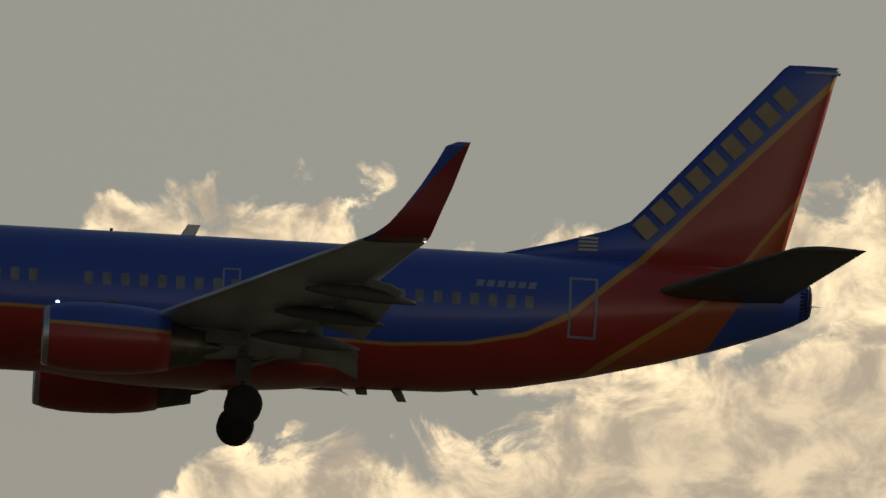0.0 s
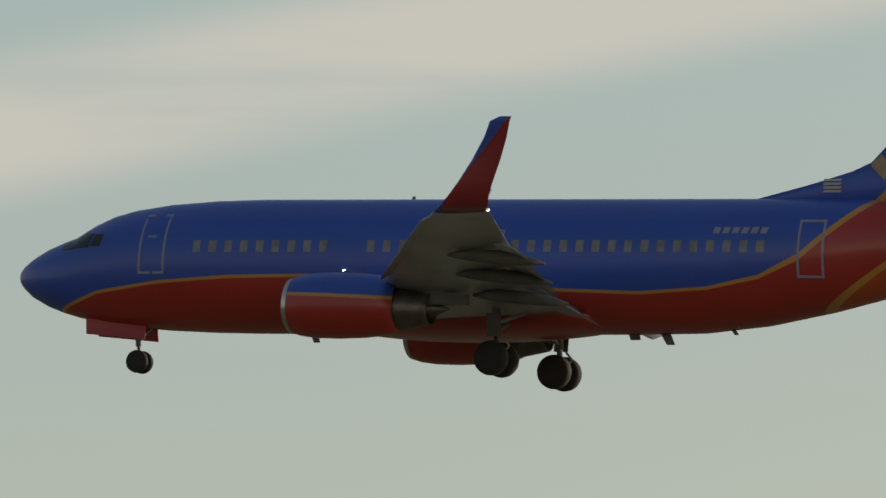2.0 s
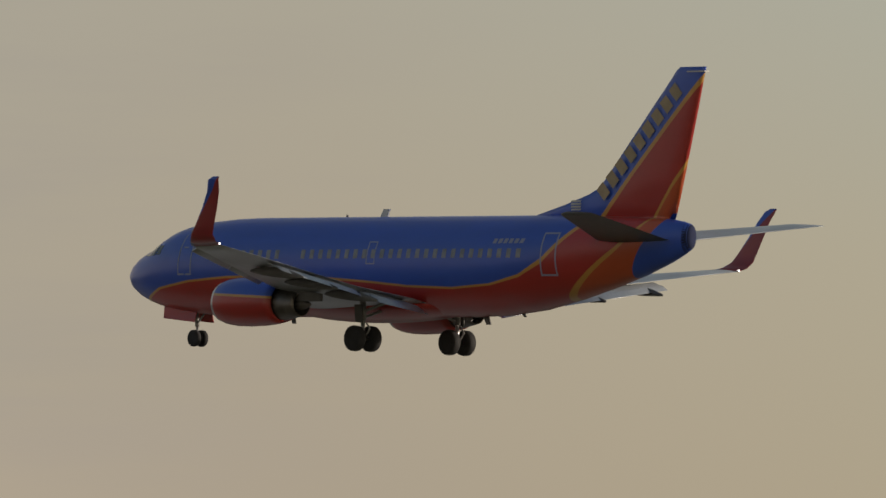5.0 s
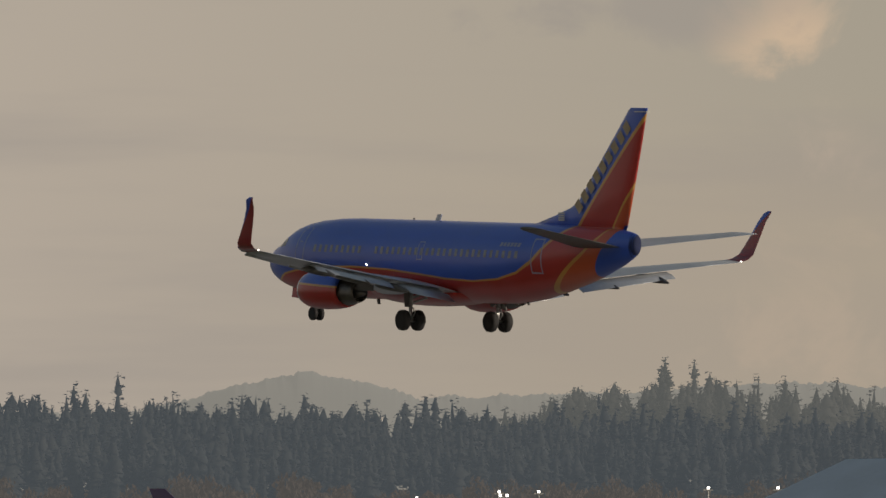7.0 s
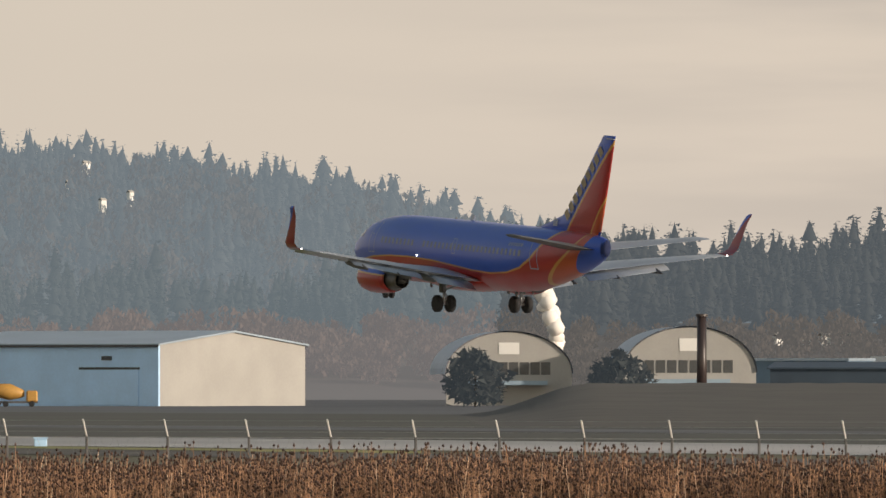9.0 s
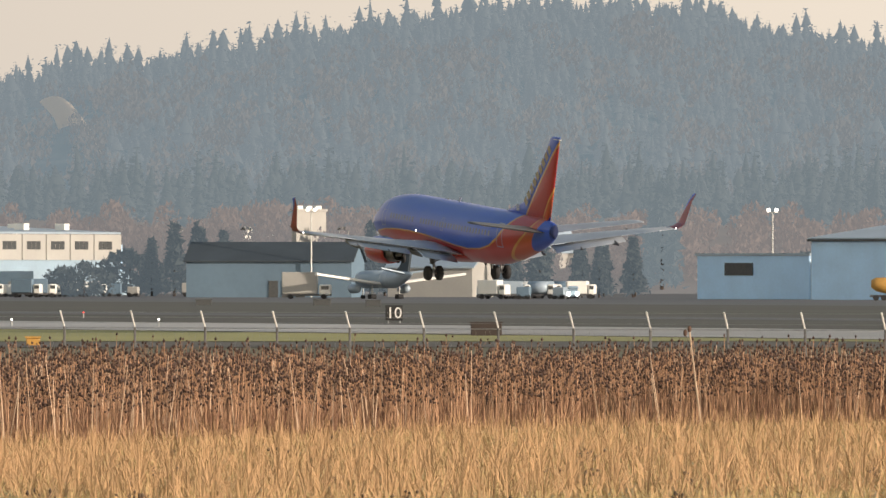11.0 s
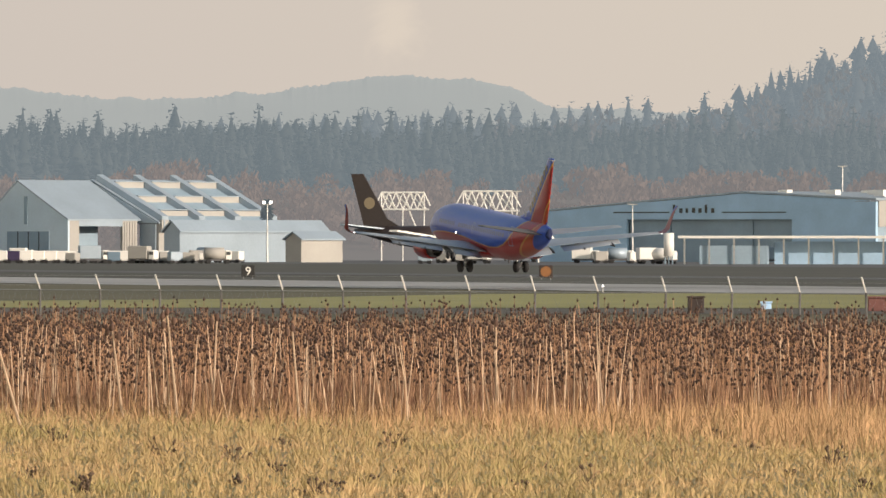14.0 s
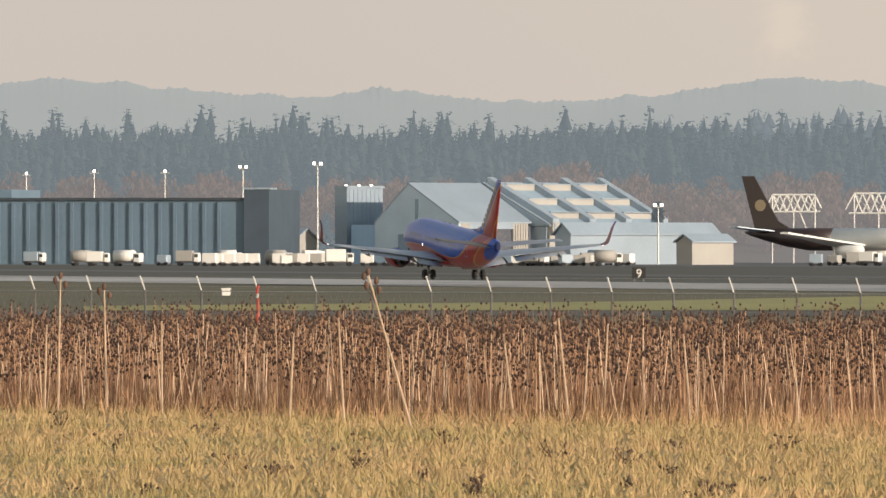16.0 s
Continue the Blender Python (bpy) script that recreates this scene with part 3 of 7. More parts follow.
def needle_clumps(places, shards):
    """Ragged sprays of foliage over each conifer's cone, drooping outwards."""
    p = np.repeat(np.asarray(places), shards, axis=0)
    n = len(p)
    t = 0.93 * rng.uniform(0.02, 1.0, n) ** 1.1
    a = rng.uniform(0, 6.283, n)
    layer = 0.86 + 0.22 * np.sin(t * 30 + p[:, 0])
    full = np.repeat(rng.uniform(0.52, 0.90, len(places)), shards)          # blunt or pointed crowns
    r = p[:, 4] * (1.0 - t) ** full * layer * rng.uniform(0.15, 1.0, n) * 1.02
    c = np.stack([p[:, 0] + r * np.cos(a), p[:, 1] + r * np.sin(a), p[:, 2] + p[:, 3] * t], 1)
    s = p[:, 3] * (0.034 + 0.070 * (1 - t)) * rng.uniform(0.7, 1.3, n)
    out = np.stack([np.cos(a), np.sin(a), -0.35 * np.ones(n)], 1)
    side = np.stack([-np.sin(a), np.cos(a), np.zeros(n)], 1)
    v = np.empty((n, 3, 3))
    v[:, 0] = c + side * s[:, None] + rng.normal(0, 0.16, (n, 3)) * s[:, None]
    v[:, 1] = c - side * s[:, None] + rng.normal(0, 0.16, (n, 3)) * s[:, None]
    v[:, 2] = c + out * (s * 0.9)[:, None] + np.stack([np.zeros(n), np.zeros(n), s * rng.uniform(-0.6, 0.8, n)], 1)
    return v.reshape(-1, 3), np.arange(n * 3).reshape(-1, 3)


def woods(places, core_rows, sides, shards):
    """Slim cores with many sprays round them."""
    q = np.asarray(places).copy()
    q[:, 4] *= 0.55
    q[:, 3] *= 0.94
    v0, f0 = conifers(q, core_rows, sides)
    v1, f1 = needle_clumps(places, shards)
    return np.concatenate([v0, v1]), np.concatenate([f0, f1 + len(v0)])


def twig_crowns(places, shards=60):
    """Bare crowns: clouds of thin upright shards round each trunk. places: x, y, z, height, radius."""
    p = np.repeat(np.asarray(places), shards, axis=0)
    n = len(p)
    d = rng.normal(0, 1, (n, 3))
    d /= np.linalg.norm(d, axis=1)[:, None]
    r = rng.uniform(0.2, 1.0, n) ** 0.5
    c = np.stack([p[:, 0] + d[:, 0] * r * p[:, 4], p[:, 1] + d[:, 1] * r * p[:, 4], p[:, 2] + p[:, 3] * (0.56 + 0.42 * d[:, 2] * r)], 1)
    s = p[:, 4] * rng.uniform(0.05, 0.15, n)
    v = np.empty((n, 3, 3))
    v[:, 0] = c + np.stack([rng.normal(0, 1, n) * s, rng.normal(0, 1, n) * s, -s * 1.2], 1)
    v[:, 1] = c + np.stack([rng.normal(0, 1, n) * s, rng.normal(0, 1, n) * s, s * 0.3], 1)
    v[:, 2] = c + np.stack([rng.normal(0, 0.6, n) * s, rng.normal(0, 0.6, n) * s, s * 2.2], 1)
    return v.reshape(-1, 3), np.arange(n * 3).reshape(-1, 3)


def ridge_height(profile, az):
    xs = [a for a, _ in profile]
    return float(np.interp(az, xs, [e for _, e in profile]))


# bearing and elevation of the skyline, degrees
BIG_HILL = [(60.5, 0.40), (62.0, 0.62), (63.2, 0.98), (64.2, 1.14), (64.7, 1.17), (65.3, 1.19), (65.85, 1.31), (66.4, 1.40), (67.0, 1.40), (67.5, 1.33), (67.85, 1.28), (68.15, 1.22),
            (68.5, 1.16), (68.85, 1.10), (69.15, 1.10), (69.65, 1.00), (70.1, 0.94), (70.4, 0.80), (70.75, 0.66), (71.3, 0.62), (72.3, 0.58), (74.0, 0.52), (76.0, 0.5), (79.0, 0.5)]
KNOLL = [(48, 0.5), (52, 0.66), (53.5, 0.80), (54.5, 0.84), (55.6, 0.78), (56.35, 0.76), (56.6, 0.85), (56.95, 0.89), (57.3, 0.83), (57.6, 0.72), (59, 0.62), (62, 0.45)]
FAR_HILL = [(66, 0.5), (70, 0.6), (71.6, 0.70), (71.95, 0.83), (72.35, 0.845), (72.9, 0.80),
            (73.4, 0.72), (74.0, 0.745), (74.6, 0.79), (75.2, 0.75), (75.7, 0.82), (76.2, 0.845), (76.6, 0.80), (77.5, 0.78), (80, 0.72)]


def build_hill(name, profile, d_foot, d_top, mat, label, clear, z_foot=0.0, step=0.08, crest=0.0):
    verts, faces = [], []
    lo, hi = profile[0][0], profile[-1][0]
    cols = int((hi - lo) / step) + 1
    rows = 22
    for i in range(cols):
        az = lo + step * i
        top = 4 + math.tan(radians(ridge_height(profile, az))) * d_top - clear
        tuft = crest * 0.5 * (1.6 * noise.noise((az * 2.2, 9.0, 0)) + noise.noise((az * 7.0, 5.0, 0)) + abs(noise.noise((az * 26.0, 2.0, 0))) + 0.8 * abs(noise.noise((az * 61.0, 4.0, 0))))
        for j in range(rows):
            t = j / (rows - 1)
            d = d_foot + (d_top - d_foot) * t
            z = z_foot + (max(top, 2) - z_foot) * (t * t * (3 - 2 * t)) + 4.0 * noise.noise((az * 1.7, t * 5, 0)) * math.sin(math.pi * t) + tuft * t ** 8
            verts.append(polar(az, d, z))
    for i in range(cols - 1):
        for j in range(rows - 1):
            a = i * rows + j
            faces.append((a, a + 1, a + rows + 1, a + rows))
    ob = link_mesh(name, verts, faces, mat, smooth=True)
    return tagged(ob, label, "hill", kind="structure")


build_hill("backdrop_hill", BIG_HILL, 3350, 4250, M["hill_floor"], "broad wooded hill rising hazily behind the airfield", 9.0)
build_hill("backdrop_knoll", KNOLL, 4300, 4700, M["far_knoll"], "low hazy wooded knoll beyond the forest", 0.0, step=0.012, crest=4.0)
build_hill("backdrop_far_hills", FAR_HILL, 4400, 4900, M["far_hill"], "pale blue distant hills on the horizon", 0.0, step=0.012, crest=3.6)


def hill_z(az, t):
    top = 4 + math.tan(radians(ridge_height(BIG_HILL, az))) * 4250 - 9.0
    return max(top, 2) * (t * t * (3 - 2 * t))


def plant_hill():
    places = []
    for _ in range(12500):
        az = rng.uniform(60.6, 73.5)
        t = rng.uniform(0.12, 1.0) ** 0.8
        d = 3350 + 900 * t
        h = rng.uniform(8, 14) if rng.random() < 0.90 else rng.uniform(15, 22)
        p = polar(az, d, hill_z(az, t) - 1.5)
        if 69.08 < az < 69.50 and 0.38 < t < 0.80:
            continue
        places.append((p.x, p.y, p.z, h, h * rng.uniform(0.28, 0.50)))
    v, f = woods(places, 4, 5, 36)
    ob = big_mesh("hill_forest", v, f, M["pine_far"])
    tagged(ob, "dense hazy conifer forest covering the hill", "forest", kind="stuff")
    places = []
    for _ in range(900):
        az, t = rng.uniform(62, 72), rng.uniform(0.02, 0.75)
        p = polar(az, 3350 + 900 * t, hill_z(az, t))
        h = rng.uniform(12, 20)
        places.append((p.x, p.y, p.z, h, h * 0.36))
    v, f = twig_crowns(places, 90)
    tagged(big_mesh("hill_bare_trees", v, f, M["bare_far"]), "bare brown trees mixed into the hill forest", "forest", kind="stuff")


plant_hill()


def rise(d):
    """Ground height of the slope that carries the far woods and houses."""
    return float(np.interp(d, [2600, 2680, 2740, 2900, 3400], [0.0, 8.0, 13.5, 17.0, 22.0]))


def plant_belt(lo, hi, count, mat, label, lift, crest=None, nearest=0.0):
    """Conifer belt along the foot of the hills: dense low rows with single taller crowns."""
    places = []
    for _ in range(count):
        az = rng.uniform(lo, hi)
        if 63.5 < az < 69.8 and rng.random() < 0.75:
            continue
        row = rng.uniform(nearest, 1)
        d = 2800 + 560 * row
        clump = noise.noise((az * 2.3, row * 2.0, 4.0))
        sky = 4 + math.tan(radians(0.575 + lift + (ridge_height(crest, az) if crest else 0.0) + 0.075 * clump + 0.03 * noise.noise((az * 9.0, 3.0, row)))) * d              # height of the belt's skyline
        tall = rng.random() < 0.10
        h = rng.uniform(7, 16) + (rng.uniform(3, 8) if tall else 0)
        base = rise(d) + (sky - rise(d) - 12) * row ** 0.8
        p = polar(az, d, max(rise(d) - 1, base))
        places.append((p.x, p.y, p.z, h, h * (rng.uniform(0.20, 0.32) if tall else rng.uniform(0.28, 0.52))))
    v, f = woods(places, 4, 6, 60)
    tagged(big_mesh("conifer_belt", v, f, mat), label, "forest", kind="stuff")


def plant_bare(lo, hi, count, mat, label):
    places = []
    for _ in range(count):
        az, row = rng.uniform(lo, hi), rng.uniform(0, 1)
        d = 2620 + 140 * row
        h = rng.uniform(5, 12) * (0.85 + 0.35 * noise.noise((az * 1.3, 8.0, 0)))
        p = polar(az, d, rise(d))
        places.append((p.x, p.y, p.z - 1, h, h * rng.uniform(0.32, 0.5)))
    v, f = twig_crowns(places, 190)
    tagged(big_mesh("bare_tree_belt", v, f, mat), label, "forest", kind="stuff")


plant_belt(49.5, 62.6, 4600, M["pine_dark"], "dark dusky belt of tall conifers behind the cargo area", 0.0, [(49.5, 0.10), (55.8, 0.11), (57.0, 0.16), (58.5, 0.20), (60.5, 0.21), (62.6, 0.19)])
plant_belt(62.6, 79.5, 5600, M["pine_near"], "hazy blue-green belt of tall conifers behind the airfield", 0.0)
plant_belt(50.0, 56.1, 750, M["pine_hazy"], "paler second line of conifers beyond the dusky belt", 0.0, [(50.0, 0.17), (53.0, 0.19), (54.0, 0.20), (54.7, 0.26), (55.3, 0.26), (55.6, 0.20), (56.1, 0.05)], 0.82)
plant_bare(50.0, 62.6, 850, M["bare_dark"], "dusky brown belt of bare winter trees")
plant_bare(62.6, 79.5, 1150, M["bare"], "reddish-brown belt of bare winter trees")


# brush under the belts glows in their haze colour, weaker on the right
M["brush_floor"] = hazed_wood("brown_brush_floor_haze", (0.014, 0.010, 0.008), (0.026, 0.019, 0.015), (0.128, 0.122, 0.120))
M["brush_thin_haze"] = hazed_wood("brown_brush_floor_thin_haze", (0.012, 0.009, 0.008), (0.022, 0.016, 0.013), (0.082, 0.077, 0.073))


def belt_floor(lo, cols, mat):
    verts, faces = [], []
    for i in range(cols + 1):
        az = lo + 0.14 * i
        for d, z in ((2600, 0.0), (2680, rise(2680)), (2740, rise(2740)), (2900, rise(2900)), (3400, rise(3400))):
            verts.append(polar(az, d, z))
    for i in range(cols):
        for j in range(4):
            a = i * 5 + j
            faces.append((a, a + 1, a + 6, a + 5))
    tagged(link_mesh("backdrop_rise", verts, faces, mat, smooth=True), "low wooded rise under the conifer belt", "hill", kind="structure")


belt_floor(49.0, 97, M["brush_thin_haze"])
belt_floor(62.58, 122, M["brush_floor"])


def sandy_patch():
    verts, faces = [], []
    n = 14
    for j in range(6):
        for i in range(n + 1):
            az = 69.43 - 0.22 * i / n - 0.02 * j
            t = 0.73 - 0.022 * j - 0.10 * (i / n) ** 2
            verts.append(polar(az, 3350 + 900 * t, hill_z(az, t) + 7 + 2.2 * math.sin(math.pi * i / n) - (2.0 if j == 5 else 0)))
    for j in range(5):
        for i in range(n):
            a = j * (n + 1) + i
            faces.append((a, a + 1, a + n + 2, a + n + 1))
    tagged(link_mesh("backdrop_quarry", verts, faces, M["rock"], smooth=True), "bare sandy clearing high on the hill", "slope", kind="structure")


sandy_patch()

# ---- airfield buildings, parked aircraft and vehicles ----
# bluish open shade put into the colour of walls turned from the sun
M["shade_blue"] = material("blue_grey_shade_cladding", (0.40, 0.58, 0.77), 0.6, vary=0.12, scale=0.15, fine=2)
M["pale_metal"] = material("pale_metal_roof", (0.34, 0.41, 0.48), 0.45, 0.2, vary=0.12, scale=0.1, fine=1.5)
M["white_wall"] = material("off_white_wall", (0.37, 0.355, 0.33), 0.7, vary=0.10, scale=0.15, fine=2)
M["sky_blue_wall"] = material("sky_blue_metal_wall", (0.48, 0.70, 0.96), 0.55, vary=0.10, scale=0.2, fine=2)
M["door_grey"] = material("grey_hangar_door", (0.27, 0.36, 0.44), 0.6, vary=0.12, scale=0.2, fine=2)
M["slate"] = material("slate_blue_ribbed_wall", (0.13, 0.195, 0.26), 0.6, vary=0.15, scale=0.1, fine=1)
M["dark_roof"] = material("dark_roof", (0.045, 0.06, 0.075), 0.8, vary=0.2, scale=0.2)
M["brown_paint"] = material("dark_brown_paint", (0.040, 0.027, 0.025), 0.4, vary=0.15)
M["purple_paint"] = material("dark_purple_paint", (0.035, 0.022, 0.075), 0.4, vary=0.15)
M["white_paint"] = material("white_paint", (0.78, 0.76, 0.72), 0.4, vary=0.08, scale=0.3)
M["yellow_paint"] = material("yellow_orange_paint", (0.50, 0.27, 0.06), 0.5, vary=0.15)
M["window_dark"] = material("dark_window", (0.06, 0.065, 0.07), 0.2, vary=0.2)
M["cream_wall"] = material("cream_rendered_wall", (0.62, 0.52, 0.38), 0.8, vary=0.1, scale=0.2)
M["hub_orange"] = material("faded_orange_paint", (0.26, 0.11, 0.035), 0.6, vary=0.2)
# paler, bluer copy for a front in shade; its skylight is in the colour
M["pale_shaded_front"] = material("pale_blue_shade_cladding", (0.56, 0.67, 0.76), 0.55, vary=0.1, scale=0.15, fine=2)
M["navy_wall"] = material("dark_blue_metal_wall", (0.06, 0.085, 0.115), 0.7, vary=0.15, scale=0.2)
M["red_paint"] = material("red_orange_paint", (0.70, 0.13, 0.06), 0.5, vary=0.15)
# airfield evergreens glow faintly: haze added as emission
M["bush"] = hazed_wood("evergreen_foliage_haze", (0.012, 0.016, 0.015), (0.024, 0.030, 0.028), (0.058, 0.071, 0.081))
M["bush_thin_haze"] = hazed_wood("evergreen_foliage_thin_haze", (0.010, 0.012, 0.011), (0.022, 0.026, 0.023), (0.026, 0.031, 0.035))
M["bark"] = material("bark", (0.07, 0.05, 0.04), 0.9, vary=0.25)
M["asphalt_sign"] = material("black_sign_face", (0.02, 0.02, 0.02), 0.5, vary=0.15)
M["steam"] = material("sunlit_steam", (0.85, 0.80, 0.74), 1.0, vary=0.06, scale=0.1)
GRID = -35.0        # how far the airfield buildings are turned from facing the viewpoint


def wall_box(ob, nm, x0, x1, y0, y1, z0, z1, mat, lab="", bevel=0.0):
    bm = bmesh.new()
    box(bm, x0, x1, y0, y1, z0, z1, None, bevel)
    return part(nm, bm, mat, ob, lab)


def gable_roof(ob, x0, x1, y0, y1, z_eave, z_ridge, mat, axis="y", over=0.6, thick=0.35, lab="", ridge_at=0.5, z2=None):
    """Two roof slabs with a ridge along x or y."""
    for side in (0, 1):
        bm = bmesh.new()
        z_eave = z2 if side and z2 is not None else z_eave
        if axis == "y":
            xm = x0 + (x1 - x0) * ridge_at
            a, b = (x0 - over, xm) if side == 0 else (x1 + over, xm)
            pts = [(a, y0 - over, z_eave), (b, y0 - over, z_ridge), (b, y1 + over, z_ridge), (a, y1 + over, z_eave)]
        else:
            ym = y0 + (y1 - y0) * ridge_at
            a, b = (y0 - over, ym) if side == 0 else (y1 + over, ym)
            pts = [(x0 - over, a, z_eave), (x1 + over, a, z_eave), (x1 + over, b, z_ridge), (x0 - over, b, z_ridge)]
        lo = [bm.verts.new(p) for p in pts]
        hi = [bm.verts.new((p[0], p[1], p[2] + thick)) for p in pts]
        bm.faces.new(lo[::-1])
        bm.faces.new(hi)
        for i in range(4):
            bm.faces.new((lo[i], lo[(i + 1) % 4], hi[(i + 1) % 4], hi[i]))
        part("roof", bm, mat, ob, lab)


def gable_end(ob, x0, x1, y, z_eave, z_ridge, mat, thick=0.3, ridge_at=0.5, z2=None):
    z2 = z_eave if z2 is None else z2
    bm = bmesh.new()
    xm = x0 + (x1 - x0) * ridge_at
    a = [bm.verts.new(p) for p in ((x0, y, z_eave), (x1, y, z2), (xm, y, z_ridge))]
    b = [bm.verts.new(p) for p in ((x0, y + thick, z_eave), (x1, y + thick, z2), (xm, y + thick, z_ridge))]
    bm.faces.new(a)
    bm.faces.new(b[::-1])
    for i in range(3):
        bm.faces.new((a[i], b[i], b[(i + 1) % 3], a[(i + 1) % 3]))
    part("gable_wall", bm, mat, ob)


def airline_hangar():
    """Wide hangar with a low gable, a recessed door and a sunlit side with upper windows."""
    h = thing("airline_hangar", spot(69.964, 2400, GRID), "wide hangar with a low gable roof, shaded blue-grey front and sunlit white side", "hangar")
    L, D = 92.0, 71.0
    wall_box(h, "front_wall", -L, -66, 0, 0.8, 0, 10.6, M["shade_blue"])
    wall_box(h, "front_wall", -22, -0.02, 0, 0.8, 0, 13.0, M["shade_blue"])
    wall_box(h, "front_wall", -66, -22, 0, 0.8, 9.2, 13.0, M["shade_blue"])
    for k in range(4):
        wall_box(h, "hangar_door", -66 + k * 11, -66 + k * 11 + 10.9, 1.2 + 0.3 * (k % 2), 1.45 + 0.3 * (k % 2), 0, 9.4, M["door_grey"], "grey sliding hangar door leaf")
    bm = bmesh.new()
    pts = [bm.verts.new((x, y, z)) for y in (0.1, 0.7) for x, z in ((-L, 10.55), (-66, 10.55), (-66, 12.3))]
    for f in ((0, 1, 2), (5, 4, 3), (0, 3, 4, 1), (1, 4, 5, 2), (2, 5, 3, 0)):
        bm.faces.new([pts[i] for i in f])
    part("front_wall", bm, M["shade_blue"], h)
    gable_end(h, -L, 0, 0.05, 10.6, 14.8, M["shade_blue"], 0.5, 0.62, 13.2)
    wall_box(h, "side_wall", -0.8, 0, 0.82, D, 0, 7.6, M["door_grey"])
    wall_box(h, "side_wall", -0.8, 0.25, 0.82, D, 7.62, 13.2, M["white_wall"], "sunlit white upper wall")
    for k in range(7):
        y = 7 + k * 9.2
        for q in range(3):
            wall_box(h, "window", 0.252, 0.32, y + q * 1.75, y + q * 1.75 + 1.6, 9.9, 11.7, M["window_dark"])
        wall_box(h, "pilaster", 0.252, 0.5, y - 2.0, y - 1.6, 7.62, 13.2, M["white_wall"])
    wall_box(h, "back_wall", -L, 0, D, D + 0.8, 0, 11, M["shade_blue"])
    wall_box(h, "side_wall", -L, -L + 0.8, 0.82, D, 0, 10.6, M["shade_blue"])
    gable_roof(h, -L, 0, 0, D, 10.7, 14.9, M["pale_metal"], "y", 0.06, 0.4, "pale metal roof", 0.62, 13.3)
    for k in range(12):
        wall_box(h, "roof_vent", -30 + (k % 3) * 9, -27.5 + (k % 3) * 9, 6 + k * 5.2, 8.0 + k * 5.2, 14.2, 15.6, M["white_paint"], "white roof vent")
    wall_box(h, "sign_stripe", -69.5, -54.5, -0.10, -0.02, 10.6, 10.85, M["window_dark"], "thin dark stripe")
    wall_box(h, "sign_stripe", -40.5, -23.5, -0.10, -0.02, 10.6, 10.85, M["window_dark"], "thin dark stripe")
    for k, (w, z0, z1) in enumerate(((0.55, 10.6, 12.4), (0.8, 10.6, 11.6), (0.6, 10.6, 11.6), (0.8, 10.6, 11.7), (0.8, 10.6, 11.6), (0.6, 10.6, 12.4), (0.8, 10.6, 11.6))):
        wall_box(h, "sign_bar", -53.5 + k * 1.7, -53.5 + k * 1.7 + w, -0.12, -0.02, z0, z1, M["window_dark"], "dark bar in place of a name")
    # low lean-to at the sunlit side
    wall_box(h, "annex", 0.3, 12, 20, 60, 0, 5.2, M["door_grey"])


airline_hangar()


